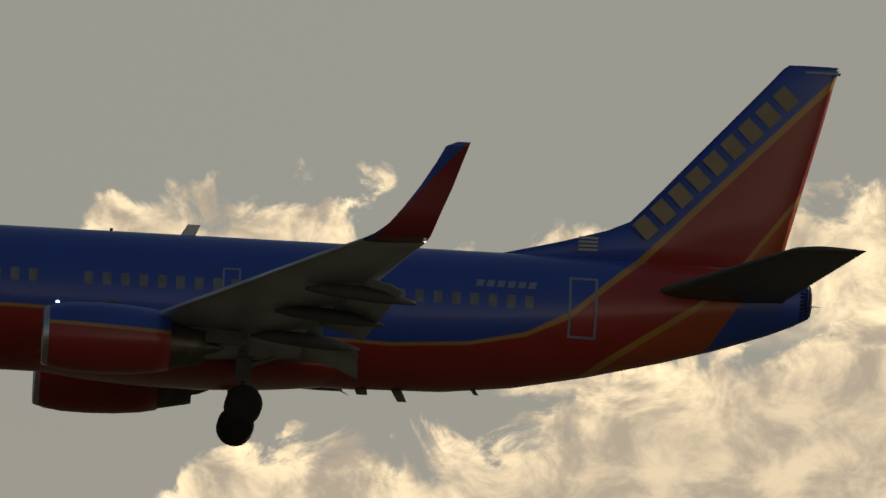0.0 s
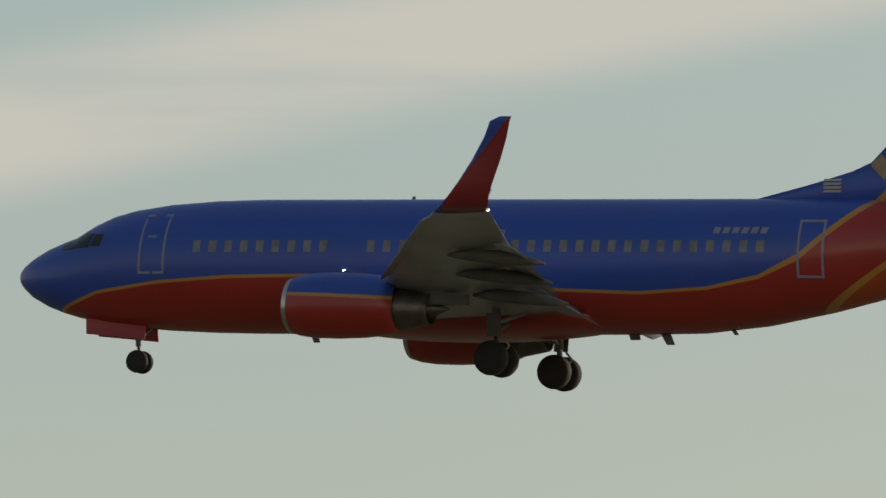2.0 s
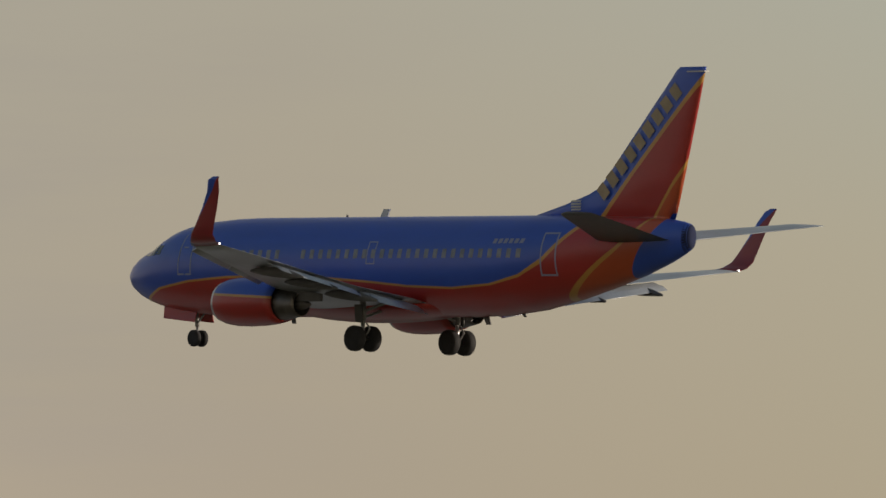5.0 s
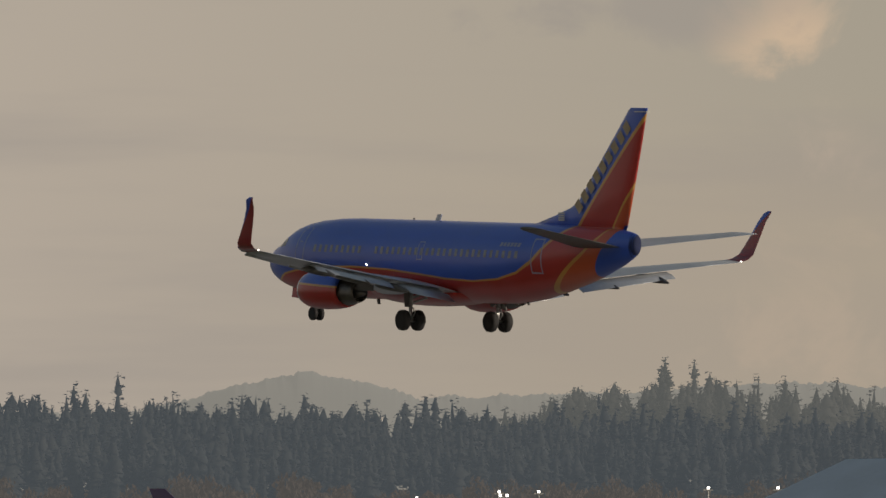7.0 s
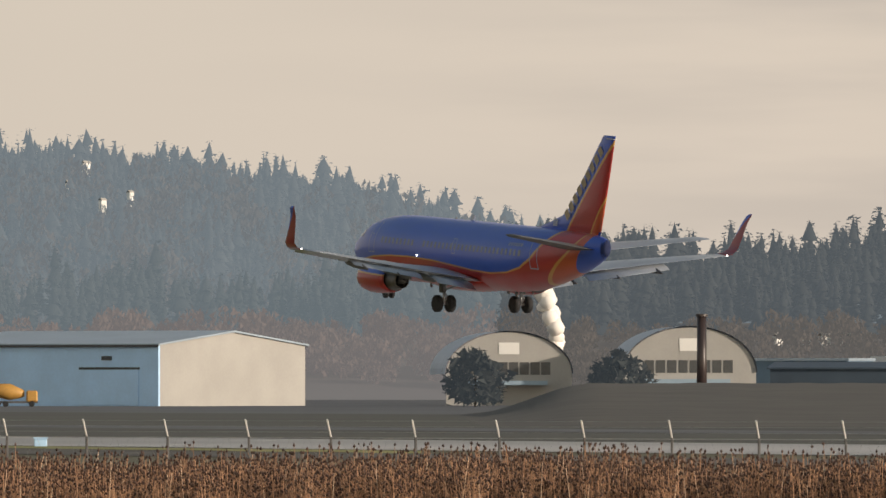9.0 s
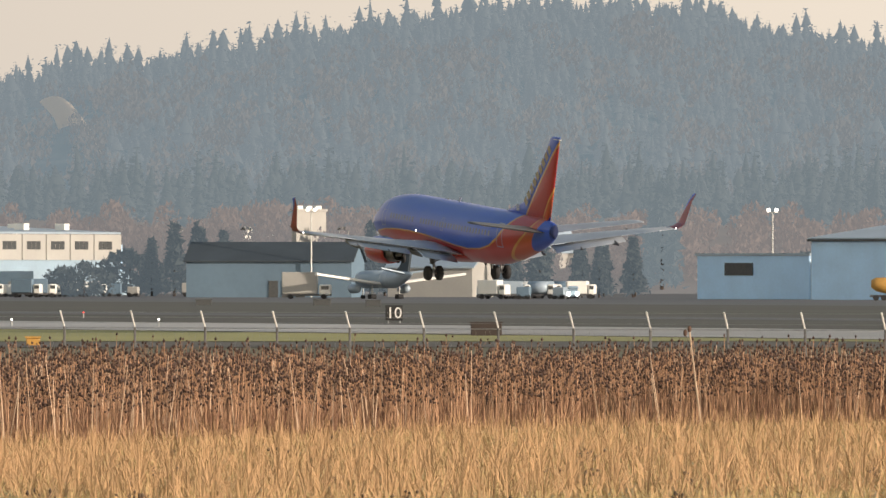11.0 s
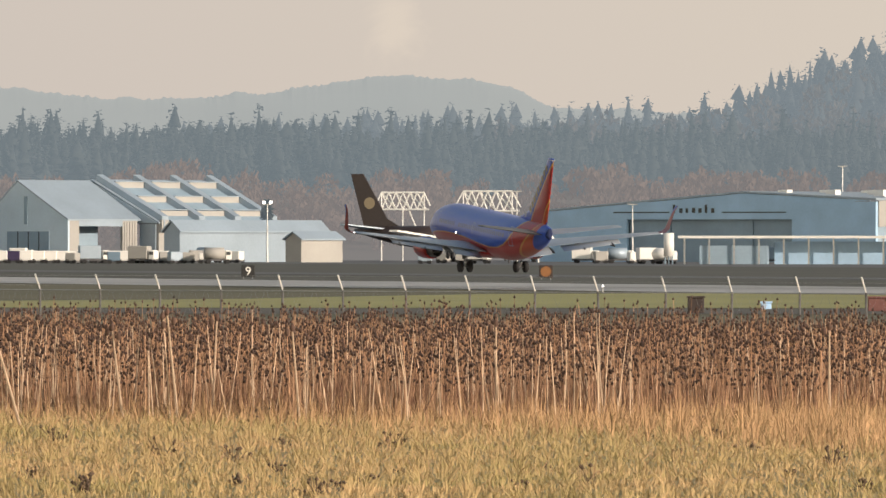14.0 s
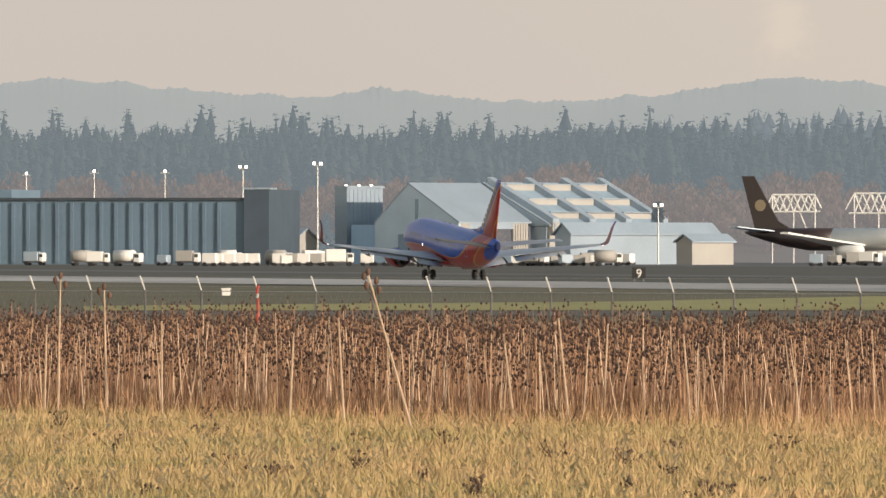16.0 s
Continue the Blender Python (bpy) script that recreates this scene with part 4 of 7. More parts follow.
def maintenance_hangar():
    """Tall gabled hangar whose roof slope carries three stepped rooflight bays."""
    h = thing("maintenance_hangar", spot(74.084, 2400, GRID), "tall pale gabled hangar with three stepped rooflight bays", "hangar")
    W, D, ze, zr = 22.0, 72.0, 8.8, 17.2
    # shaded front in pale blue, sunlit piers and steps in off-white
    wall_box(h, "front_wall", -W, 0, 0, 0.6, 0, ze, M["pale_shaded_front"])
    gable_end(h, -W, 0, 0.03, ze, zr, M["pale_shaded_front"], 0.5, 0.40)
    wall_box(h, "vertical_slot", -W * 0.52, -W * 0.52 + 0.9, -0.10, 0.02, 8, 14, M["door_grey"], "dark vertical louvre")
    wall_box(h, "hangar_door", -W * 0.72, -W * 0.22, -0.14, -0.02, 0, 6.5, M["door_grey"], "grey hangar door")
    # open bay in the sunlit side, between two pale piers
    wall_box(h, "pier", -0.6, 0, 0.62, 4.2, 0, ze, M["white_wall"], "sunlit pale pier")
    wall_box(h, "pier", -0.6, 0, 20.5, 26, 0, ze, M["white_wall"], "sunlit pale pier")
    wall_box(h, "lintel", -0.6, 0, 4.22, 20.48, ze - 1.2, ze, M["pale_metal"])
    wall_box(h, "bay_wall", -7.0, -6.5, 4.22, 20.48, 0, ze, M["door_grey"], "shaded inner wall of the bay")
    for k in range(5):
        wall_box(h, "pier_rib", 0.02, 0.2, 21.0 + k * 1.0, 21.4 + k * 1.0, 0, ze - 0.2, M["white_wall"])
    for k in range(3):
        wall_box(h, "door_joint", -W * 0.72 + (k + 1) * W * 0.125, -W * 0.72 + (k + 1) * W * 0.125 + 0.25, -0.2, -0.145, 0, 6.5, M["window_dark"], "dark joint between door leaves")
    gable_roof(h, -W, 0, 0, 27, ze, zr, M["pale_metal"], "y", 0.15, 0.35, "pale metal roof", 0.40)
    gable_end(h, -W, 4.3, 27.25, ze - 0.5, zr + 0.1, M["pale_metal"], 0.3, 0.335)
    # taller rear section, stepped forward at its eaves
    x1 = 4.5
    gable_roof(h, -W, x1, 27.6, D, ze - 0.6, zr + 0.25, M["pale_metal"], "y", 0.1, 0.35, "pale metal roof", 0.335)
    wall_box(h, "side_wall", x1 - 0.8, x1 - 0.2, 28, D, 0, ze - 0.7, M["white_wall"], "sunlit pale wall")
    wall_box(h, "rear_wall", -W, x1 - 0.9, D - 0.6, D, 0, ze, M["pale_metal"])
    wall_box(h, "front_wall", -0.5, x1 - 0.9, 27.7, 28.2, 0, ze - 0.7, M["pale_metal"])
    xr = -W + (W + x1) * 0.335
    slope = (zr - ze + 0.85) / (x1 - xr)

    def on_roof(nm, x_a, x_b, ya, yb, lift0, lift1, mat, lab=""):
        """A slab that lies along the roof slope."""
        bm = bmesh.new()
        v = [bm.verts.new((x, y, zr + 0.6 - slope * (x - xr) + dz)) for dz in (lift0, lift1) for x, y in ((x_a, ya), (x_b, ya), (x_b, yb), (x_a, yb))]
        for f in ((3, 2, 1, 0), (4, 5, 6, 7), (0, 1, 5, 4), (1, 2, 6, 5), (2, 3, 7, 6), (3, 0, 4, 7)):
            bm.faces.new([v[i] for i in f])
        part(nm, bm, mat, h, lab)

    for k in range(4):
        y = 28.4 + k * 14.0
        on_roof("roof_rib", xr + 0.8, x1 + 0.4, y, y + 2.4, 0.0, 1.5, M["pale_metal"], "raised rib between the rooflight bays")
    for k in range(3):
        y0 = 31.0 + k * 14.0
        # grey slab on the slope stands for the bay's shaded recess
        on_roof("bay_panel", xr + 1.6, x1 - 0.2, y0, y0 + 11.2, 0.02, 0.10, M["door_grey"], "grey panel standing for the shaded recess of the rooflight bay")
        for f in (0.14, 0.48, 0.80):
            x = xr + (x1 - xr) * f
            z = zr + 0.6 - slope * (x - xr)
            wall_box(h, "rooflight_step", x - 0.5, x + 1.2, y0 + 0.02, y0 + 11.18, z - 1.0, z + (0.75 if f < 0.7 else 0.6), M["white_wall"], "sunlit white rooflight step")
            wall_box(h, "step_cap", x - 0.7, x + 1.5, y0 + 0.02, y0 + 11.18, z + 0.76, z + 0.95, M["pale_metal"])
    wall_box(h, "eave_band", x1 - 0.1, x1 + 0.6, 28.0, D, ze - 2.4, ze + 0.2, M["white_wall"], "sunlit ribbed band under the eaves")
    for k in range(22):
        wall_box(h, "eave_rib", x1 + 0.62, x1 + 0.8, 28.6 + k * 1.98, 29.0 + k * 1.98, ze - 2.4, ze + 0.2, M["pale_metal"])
    wall_box(h, "lean_to", -W - 7, -W - 0.05, 1, 20, 0, 8.5, M["shade_blue"], "lower side block")


maintenance_hangar()


def terminal():
    t = thing("terminal_building", spot(75.070, 2380, -12), "long slate-blue ribbed terminal wing", "building")
    L, H = 150.0, 13.6
    wall_box(t, "main_wall", -L, -4.52, 0, 30, 0, H, M["slate"])
    for k in range(44):
        wall_box(t, "rib", -L + 2 + k * 3.2, -L + 2 + k * 3.2 + 0.7, -0.45, -0.02, 0.4, H - 0.4, M["slate"])
    wall_box(t, "parapet", -L, -4.52, -0.5, 30, H + 0.02, H + 0.6, M["dark_roof"])
    wall_box(t, "stair_tower", -4.5, 0.9, -0.9, 31, 0, H + 2.3, M["navy_wall"], "dark stair tower at the end of the wing")
    wall_box(t, "roof_slab", -4.8, 1.2, -1.2, 6, H + 2.32, H + 2.7, M["pale_metal"])
    wall_box(t, "upper_block", -L, -55.5, 1, 28, H + 0.62, H + 2.4, M["slate"])


terminal()


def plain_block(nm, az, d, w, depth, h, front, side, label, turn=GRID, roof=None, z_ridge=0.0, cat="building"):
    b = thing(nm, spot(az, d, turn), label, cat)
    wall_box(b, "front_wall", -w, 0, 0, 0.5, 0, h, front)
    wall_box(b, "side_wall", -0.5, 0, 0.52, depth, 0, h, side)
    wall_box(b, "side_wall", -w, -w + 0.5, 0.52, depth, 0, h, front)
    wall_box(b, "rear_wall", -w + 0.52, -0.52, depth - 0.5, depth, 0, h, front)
    if z_ridge:
        gable_roof(b, -w, 0, 0, depth, h, z_ridge, roof or front, "x" if w > depth else "y", 0.5, 0.3)
        if w <= depth:
            gable_end(b, -w, 0, 0.02, h, z_ridge, front)
        else:
            bm = bmesh.new()
            bm.faces.new([bm.verts.new(p) for p in ((-0.02, 0, h), (-0.02, depth, h), (-0.02, depth / 2, z_ridge))])
            part("gable_wall", bm, side, b)
    else:
        wall_box(b, "roof", -w - 0.3, 0.3, -0.3, depth + 0.3, h + 0.02, h + 0.5, roof or front)
    return b


tw = plain_block("boiler_tower", 74.655, 2420, 3.2, 13.5, 16.4, M["pale_metal"], M["pale_metal"], "square white ribbed tower block beside the hangar")
for k in range(8):
    wall_box(tw, "rib", 0.02, 0.12, 0.8 + k * 1.6, 1.2 + k * 1.6, 0.5, 16, M["pale_metal"])
for k in range(3):
    wall_box(tw, "beacon", -2 + k * 0.2, -1.6 + k * 0.2, 2 + k * 4.5, 2.5 + k * 4.5, 16.92, 17.15, M["lamp_warm"], "small lit roof lamp")
plain_block("cargo_shed", 73.514, 2350, 4.0, 55, 6.2, M["pale_metal"], M["pale_metal"], "long low pale metal shed", roof=M["pale_metal"], z_ridge=8.6)
plain_block("white_shed", 72.894, 2330, 4.0, 15, 4.6, M["white_wall"], M["white_wall"], "small white gabled shed", roof=M["pale_metal"], z_ridge=6.2)
# the office front takes the shade tint, its sunlit side off-white
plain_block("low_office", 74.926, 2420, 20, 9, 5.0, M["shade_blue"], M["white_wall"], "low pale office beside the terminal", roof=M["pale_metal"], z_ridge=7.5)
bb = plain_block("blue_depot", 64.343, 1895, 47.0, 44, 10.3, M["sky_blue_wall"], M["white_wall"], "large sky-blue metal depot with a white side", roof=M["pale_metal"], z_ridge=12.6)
wall_box(bb, "loading_door", -16, -4, -0.3, -0.02, 0.2, 6.2, M["sky_blue_wall"], "tall pale blue loading door")
wall_box(bb, "door_lintel", -16.2, -3.8, -0.35, -0.02, 6.22, 6.6, M["window_dark"])
wall_box(bb, "eave_line", -47.4, 0.4, -0.75, -0.55, 10.0, 10.4, M["window_dark"], "dark eaves line")
wall_box(bb, "wall_lamp", -11.5, -9.6, -0.4, -0.02, 7.8, 8.5, M["window_dark"])
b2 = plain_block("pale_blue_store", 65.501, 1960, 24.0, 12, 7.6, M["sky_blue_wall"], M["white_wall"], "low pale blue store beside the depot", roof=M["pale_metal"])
wall_box(b2, "opening", -18, -12, -0.2, -0.02, 4.2, 6.4, M["window_dark"])
b3 = plain_block("grey_workshop", 67.836, 2150, 32, 18, 6.8, M["slate"], M["slate"], "slate-grey workshop with a dark hipped roof", turn=-8, roof=M["dark_roof"], z_ridge=10.4)
for k in range(3):
    wall_box(b3, "door", -16 + k * 2.6, -14.2 + k * 2.6, -0.15, -0.02, 0, 3.2, M["window_dark"])
plain_block("green_roof_shed", 67.220, 2180, 17, 16, 5.6, M["white_wall"], M["white_wall"], "white shed with a pale blue roof behind the parked jet", turn=-15, roof=M["pale_metal"], z_ridge=8.8)
plain_block("distant_hall", 67.364, 2620, 5, 55, 9.5, M["white_wall"], M["white_wall"], "long pale hall with a low roof", roof=M["pale_metal"], z_ridge=15.5)
wt = plain_block("white_block", 68.117, 2660, 1.4, 11, 19.5, M["white_wall"], M["white_wall"], "tall bright white block catching the sun", turn=-40)
for k in range(3):
    wall_box(wt, "roof_unit", -1.2, -0.4, 1 + k * 3.4, 3 + k * 3.4, 20.02, 20.8, M["white_paint"])


def canopy():
    c = thing("walkway_canopy", spot(69.650, 2150, -6), "long flat-roofed canopy on thin columns", "canopy")
    wall_box(c, "roof", -50, 0, 0, 6, 5.0, 5.5, M["white_paint"], "flat pale roof")
    for k in range(11):
        wall_box(c, "column", -49 + k * 4.8, -48.7 + k * 4.8, 0.4, 0.7, 0, 5.0, M["steel"])
    wall_box(c, "booth", -46, -33, 1, 5, 0, 3.6, M["door_grey"], "grey booth under the canopy")
    wall_box(c, "back_wall", -32, -4, 5.2, 5.4, 0, 4.4, M["shade_blue"])
    t = thing("water_tank", spot(71.019, 2140), "pale green upright tank beside the canopy", "tank")
    bm = bmesh.new()
    tube(bm, (0, 0, 1.6), (0, 0, 6.0), 1.0, seg=20)
    part("shell", bm, M["white_paint"], t, "", True)
    bm = bmesh.new()
    for sx, sy in ((-0.7, 0), (0.7, 0), (0, 0.7)):
        tube(bm, (sx, sy, 0), (sx, sy, 1.6), 0.12, seg=6)
    part("legs", bm, M["door_grey"], t)


canopy()


def lattice(az, d, w, h0, h1, slant):
    """White lattice girder on legs, of an unroofed frame hangar."""
    o = thing("lattice_frame", spot(az, d, -10), "white steel lattice girder on tall legs", "girder", "lattice girders")
    def bars_(nm, segs, r):
        for p, q in segs:
            bm = bmesh.new()
            tube(bm, p, q, r, seg=5)
            part(nm, bm, M["white_paint"], o)
    bars_("chord", [((-w / 2 + slant, 0, h1), (w / 2 - slant, 0, h1)), ((-w / 2 + slant * 0.4, 0, h0), (w / 2 - slant * 0.2, 0, h0))], 0.22)
    n = 6
    xs = [-w / 2 + slant + (w - 2 * slant) * i / n for i in range(n + 1)]
    bars_("diagonal", [((xs[i], 0, h1), (xs[min(n, i + 1)] + (slant * 0.3 if i == n - 1 else 0), 0, h0)) for i in range(n)] + [((xs[i + 1], 0, h1), (xs[i], 0, h0)) for i in range(n)] +
          [((xs[i], 0.4, h1), (xs[i + 2] , 0.4, h0)) for i in range(0, n - 1, 2)] + [((-w / 2, 0, h0 + 0.8), (-w / 2 + slant, 0, h1)), ((w / 2, 0, h0 + 0.8), (w / 2 - slant, 0, h1))], 0.17)
    bars_("leg", [((-w / 2 + slant, 0, 0), (-w / 2 + slant, 0, h1)), ((w / 2 - slant, 0, 0), (w / 2 - slant, 0, h1)), ((0, 0, 0), (0, 0, h0)), ((w * 0.1, 0.3, h0), (w * 0.3, 0.3, h0 - 6))], 0.16)


lattice(72.376, 2520, 12.5, 11.6, 15.4, 1.4)
lattice(71.943, 2500, 15.0, 11.2, 15.6, 2.0)


def parked_jet(az, d, heading, s, body_mat, tail_mat, front_mat, label, three=False, fin=8.4, nm="parked_jet", length=46.0):
    """A parked airliner; heading 0 points its nose to the viewer's right."""
    j = thing(nm, spot(az, d, heading), label, "airplane")
    L, R = length, 1.95 * s
    zc = 2.35 * s + R
    prof = [(0.0, 0.05, 0.10), (0.02, 0.45, 0.05), (0.06, 0.80, 0.02), (0.12, 0.98, 0), (0.2, 1, 0), (0.55, 1, 0), (0.68, 1, 0), (0.8, 0.80, 0.18), (0.9, 0.52, 0.40), (0.97, 0.26, 0.55), (1.0, 0.08, 0.62)]
    def rings(lo, hi):
        out = []
        for t, r, up in prof:
            if lo - 1e-6 <= t <= hi + 1e-6:
                out.append([(L / 2 - L * t, R * r * math.cos(2 * math.pi * k / 28), zc + R * up * (1 if t > 0.5 else -1) + R * r * math.sin(2 * math.pi * k / 28)) for k in range(28)])
        return out
    link_mesh("front_fuselage", *loft(rings(0, 0.55)), front_mat, j, "", True)
    link_mesh("rear_fuselage", *loft(rings(0.55, 1.0)), body_mat, j, "", True)
    def slab(nm2, pts, th, mat, lab=""):
        bm = bmesh.new()
        a = [bm.verts.new((p[0], p[1], p[2])) for p in pts]
        b = [bm.verts.new((p[0] + th[0], p[1] + th[1], p[2] + th[2])) for p in pts]
        bm.faces.new(a)
        bm.faces.new(b[::-1])
        for i in range(len(pts)):
            bm.faces.new((a[i], b[i], b[(i + 1) % len(pts)], a[(i + 1) % len(pts)]))
        part(nm2, bm, mat, j, lab)
    xt = -L * 0.5
    zt = zc + R * 0.8
    slab("tail_fin", [(xt + 9.0 * s, -0.2, zt), (xt + 6.2 * s, -0.2, zt + 1.6 * s), (xt + 1.7 * s, -0.2, zt + fin), (xt - 0.6 * s, -0.2, zt + fin), (xt + 2.0 * s, -0.2, zt - 0.3 * s)], (0, 0.4, 0), tail_mat)
    for sd in (-1, 1):
        slab("tailplane", [(xt + 6.0 * s, sd * 0.8 * s, zt - 0.3), (xt + 2.2 * s, sd * 0.8 * s, zt - 0.3), (xt + 0.2 * s, sd * 7.0 * s, zt + 0.6), (xt + 1.6 * s, sd * 7.0 * s, zt + 0.6)], (0, 0, 0.25), M["pale_metal"])
        slab("wing", [(L * 0.12, sd * R * 0.8, zc - R * 0.6), (-L * 0.06, sd * R * 0.8, zc - R * 0.6), (-L * 0.13, sd * 17.5 * s, zc + 0.9 * s), (-L * 0.09, sd * 17.5 * s, zc + 0.9 * s)], (0, 0, 0.4), M["white_paint"])
        if not three or sd:
            rg = []
            for x, r in ((0.155, 0.75), (0.15, 0.98), (0.11, 1.08), (0.05, 0.95), (0.02, 0.6)):
                rg.append([(L * x, sd * 5.8 * s + r * s * math.cos(2 * math.pi * k / 18), zc - R * 1.05 + r * s * math.sin(2 * math.pi * k / 18)) for k in range(18)])
            link_mesh("engine", *loft(rg), front_mat, j, "engine nacelle", True)
        bm = bmesh.new()
        tube(bm, (-L * 0.02, sd * 3.2 * s, 0.5 * s), (-L * 0.02, sd * 3.2 * s, zc - R * 0.7), 0.18 * s, seg=8)
        part("gear_leg", bm, M["steel"], j)
        for dx in (-0.6, 0.6):
            bm = bmesh.new()
            tube(bm, (-L * 0.02 + dx * s, sd * 3.2 * s - 0.5, 0.52 * s), (-L * 0.02 + dx * s, sd * 3.2 * s + 0.5, 0.52 * s), 0.52 * s, seg=14)
            part("wheel", bm, M["tyre"], j)
    bm = bmesh.new()
    tube(bm, (L * 0.40, 0, 0.4 * s), (L * 0.40, 0, zc - R * 0.7), 0.14 * s, seg=8)
    part("nose_leg", bm, M["steel"], j)
    bm = bmesh.new()
    tube(bm, (L * 0.40, -0.4 * s, 0.42 * s), (L * 0.40, 0.4 * s, 0.42 * s), 0.42 * s, seg=14)
    part("nose_wheel", bm, M["tyre"], j)
    if three:
        rg = []
        for x, r in ((8.2, 0.9), (7.8, 1.15), (5.5, 1.2), (1.5, 0.9), (0.4, 0.6)):
            rg.append([(xt + x * s, r * s * math.cos(2 * math.pi * k / 18), zt + 2.2 * s + r * s * math.sin(2 * math.pi * k / 18)) for k in range(18)])
        link_mesh("tail_engine", *loft(rg), front_mat, j, "", True)
    slab("cockpit_window", [(L * 0.475, -R * 0.50, zc + R * 0.42), (L * 0.455, -R * 0.66, zc + R * 0.42), (L * 0.452, -R * 0.58, zc + R * 0.62), (L * 0.466, -R * 0.46, zc + R * 0.62)], (0, -0.12, 0.02), M["window_dark"])
    return j


ups = parked_jet(72.116, 2400, -22, 1.24, M["brown_paint"], M["brown_paint"], M["white_paint"], "parked freighter jet with a brown tail and white front", fin=11.6, nm="freighter_jet")
bm = bmesh.new()
bmesh.ops.create_cone(bm, cap_ends=True, segments=20, radius1=1.25, radius2=1.25, depth=0.06, matrix=pose(-23.0 + 3.6, -0.26, 12.6, 90, 0, 0))
part("tail_badge", bm, M["gold"], ups, "round golden badge on the fin")
fx1 = parked_jet(56.978, 2050, -12, 1.28, M["purple_paint"], M["purple_paint"], M["white_paint"], "parked white freighter with a dark purple tail", True, 7.6, "freighter_jet", 54.0)
fx2 = parked_jet(55.911, 2050, -12, 1.25, M["purple_paint"], M["purple_paint"], M["white_paint"], "parked white freighter with a dark purple tail and no tail engine", False, 5.8, "freighter_jet", 50.0)
for j, x in ((fx1, 2.0), (fx2, 4.0)):
    wall_box(j, "name_block", x, x + 3.0, -2.58, -2.3, 5.2, 6.3, M["purple_paint"], "plain purple block in place of a name")
    wall_box(j, "name_block", x + 3.1, x + 5.0, -2.58, -2.3, 5.2, 6.3, M["hub_orange"], "plain orange block in place of a name")
parked_jet(67.667, 2010, 112, 0.82, M["pale_metal"], M["dark_roof"], M["pale_metal"], "parked white regional jet seen tail-on with drooping wings", False, 6.0, "regional_jet", 26.0)


def mast(az, d, h, lamps, label="tall apron floodlight mast with lit lamps"):
    o = thing("floodlight_mast", spot(az, d), label, "light mast", "floodlight masts")
    bm = bmesh.new()
    tube(bm, (0, 0, 0), (0, 0, h), 0.22, 0.12, seg=8)
    part("pole", bm, M["steel"], o)
    bm = bmesh.new()
    box(bm, -1.0, 1.0, -0.3, 0.3, h - 0.1, h + 0.15)
    part("crossbar", bm, M["steel"], o)
    for k in range(lamps):
        bm = bmesh.new()
        x = -0.7 + 1.4 * k / max(1, lamps - 1) if lamps > 1 else 0.0
        box(bm, x - 0.3, x + 0.3, -0.4, -0.05, h + 0.16, h + 0.72, None, 0.08)
        part("floodlight", bm, M["lamp_warm"], o, "lit white floodlight")


for a, d, h, n in ((74.805, 2300, 20.4, 2), (75.185, 2480, 21.0, 2), (75.583, 2500, 20.2, 1), (75.944, 2500, 20.2, 1), (76.290, 2520, 19.8, 1), (73.067, 2330, 12.0, 2),
                   (65.688, 2000, 15.4, 2), (68.041, 2150, 16.4, 2), (70.134, 2480, 21.0, 0), (71.795, 2380, 15.0, 0), (71.204, 2300, 12.0, 0), (71.685, 2330, 12.5, 0), (56.372, 2300, 14.0, 1), (55.928, 2300, 14.5, 2), (54.884, 2300, 16, 1), (54.529, 2300, 16, 1), (54.235, 2300, 16, 1), (55.951, 2350, 15.5, 1), (55.749, 2350, 15.5, 1)):
    mast(a, d, h, n)


def truck(az, d, kind, m_body, label, turn=0.0, scale=1.0):
    o = thing("service_truck" if kind != "box" else "cargo_container", spot(az, d, turn), label, "truck" if kind != "box" else "container", "apron vehicles" if kind != "box" else "cargo containers")
    L, H = (6.5 * scale, 2.9 * scale) if kind != "box" else (3.1 * scale, 2.3 * scale)
    z0 = 0.9 if kind != "box" else 0.5
    if kind == "tank":
        bm = bmesh.new()
        tube(bm, (-L * 0.45, 0, z0 + 1.1), (L * 0.25, 0, z0 + 1.1), 1.15, seg=16)
        part("tank", bm, m_body, o, "", True)
    else:
        bm = bmesh.new()
        box(bm, -L / 2, L * (0.22 if kind == "van" else 0.5), -1.15, 1.15, z0, z0 + H, None, 0.12)
        part("body", bm, m_body, o)
    if kind != "box":
        bm = bmesh.new()
        box(bm, L * 0.26, L * 0.5, -1.1, 1.1, z0 - 0.2, z0 + 1.7, None, 0.2)
        part("cab", bm, M["white_paint"], o)
        bm = bmesh.new()
        box(bm, L * 0.30, L * 0.46, -1.13, -1.105, z0 + 0.8, z0 + 1.45)
        part("cab_window", bm, M["window_dark"], o)
    bm = bmesh.new()
    box(bm, -L / 2, L / 2, -0.9, 0.9, z0 - 0.35, z0 - 0.02)
    part("chassis", bm, M["tarmac"], o)
    for wx in (-L * 0.33, L * 0.35):
        for wy in (-1.0, 1.0):
            bm = bmesh.new()
            tube(bm, (wx, wy - 0.15, 0.45), (wx, wy + 0.15, 0.45), 0.45, seg=12)
            part("wheel", bm, M["tyre"], o)


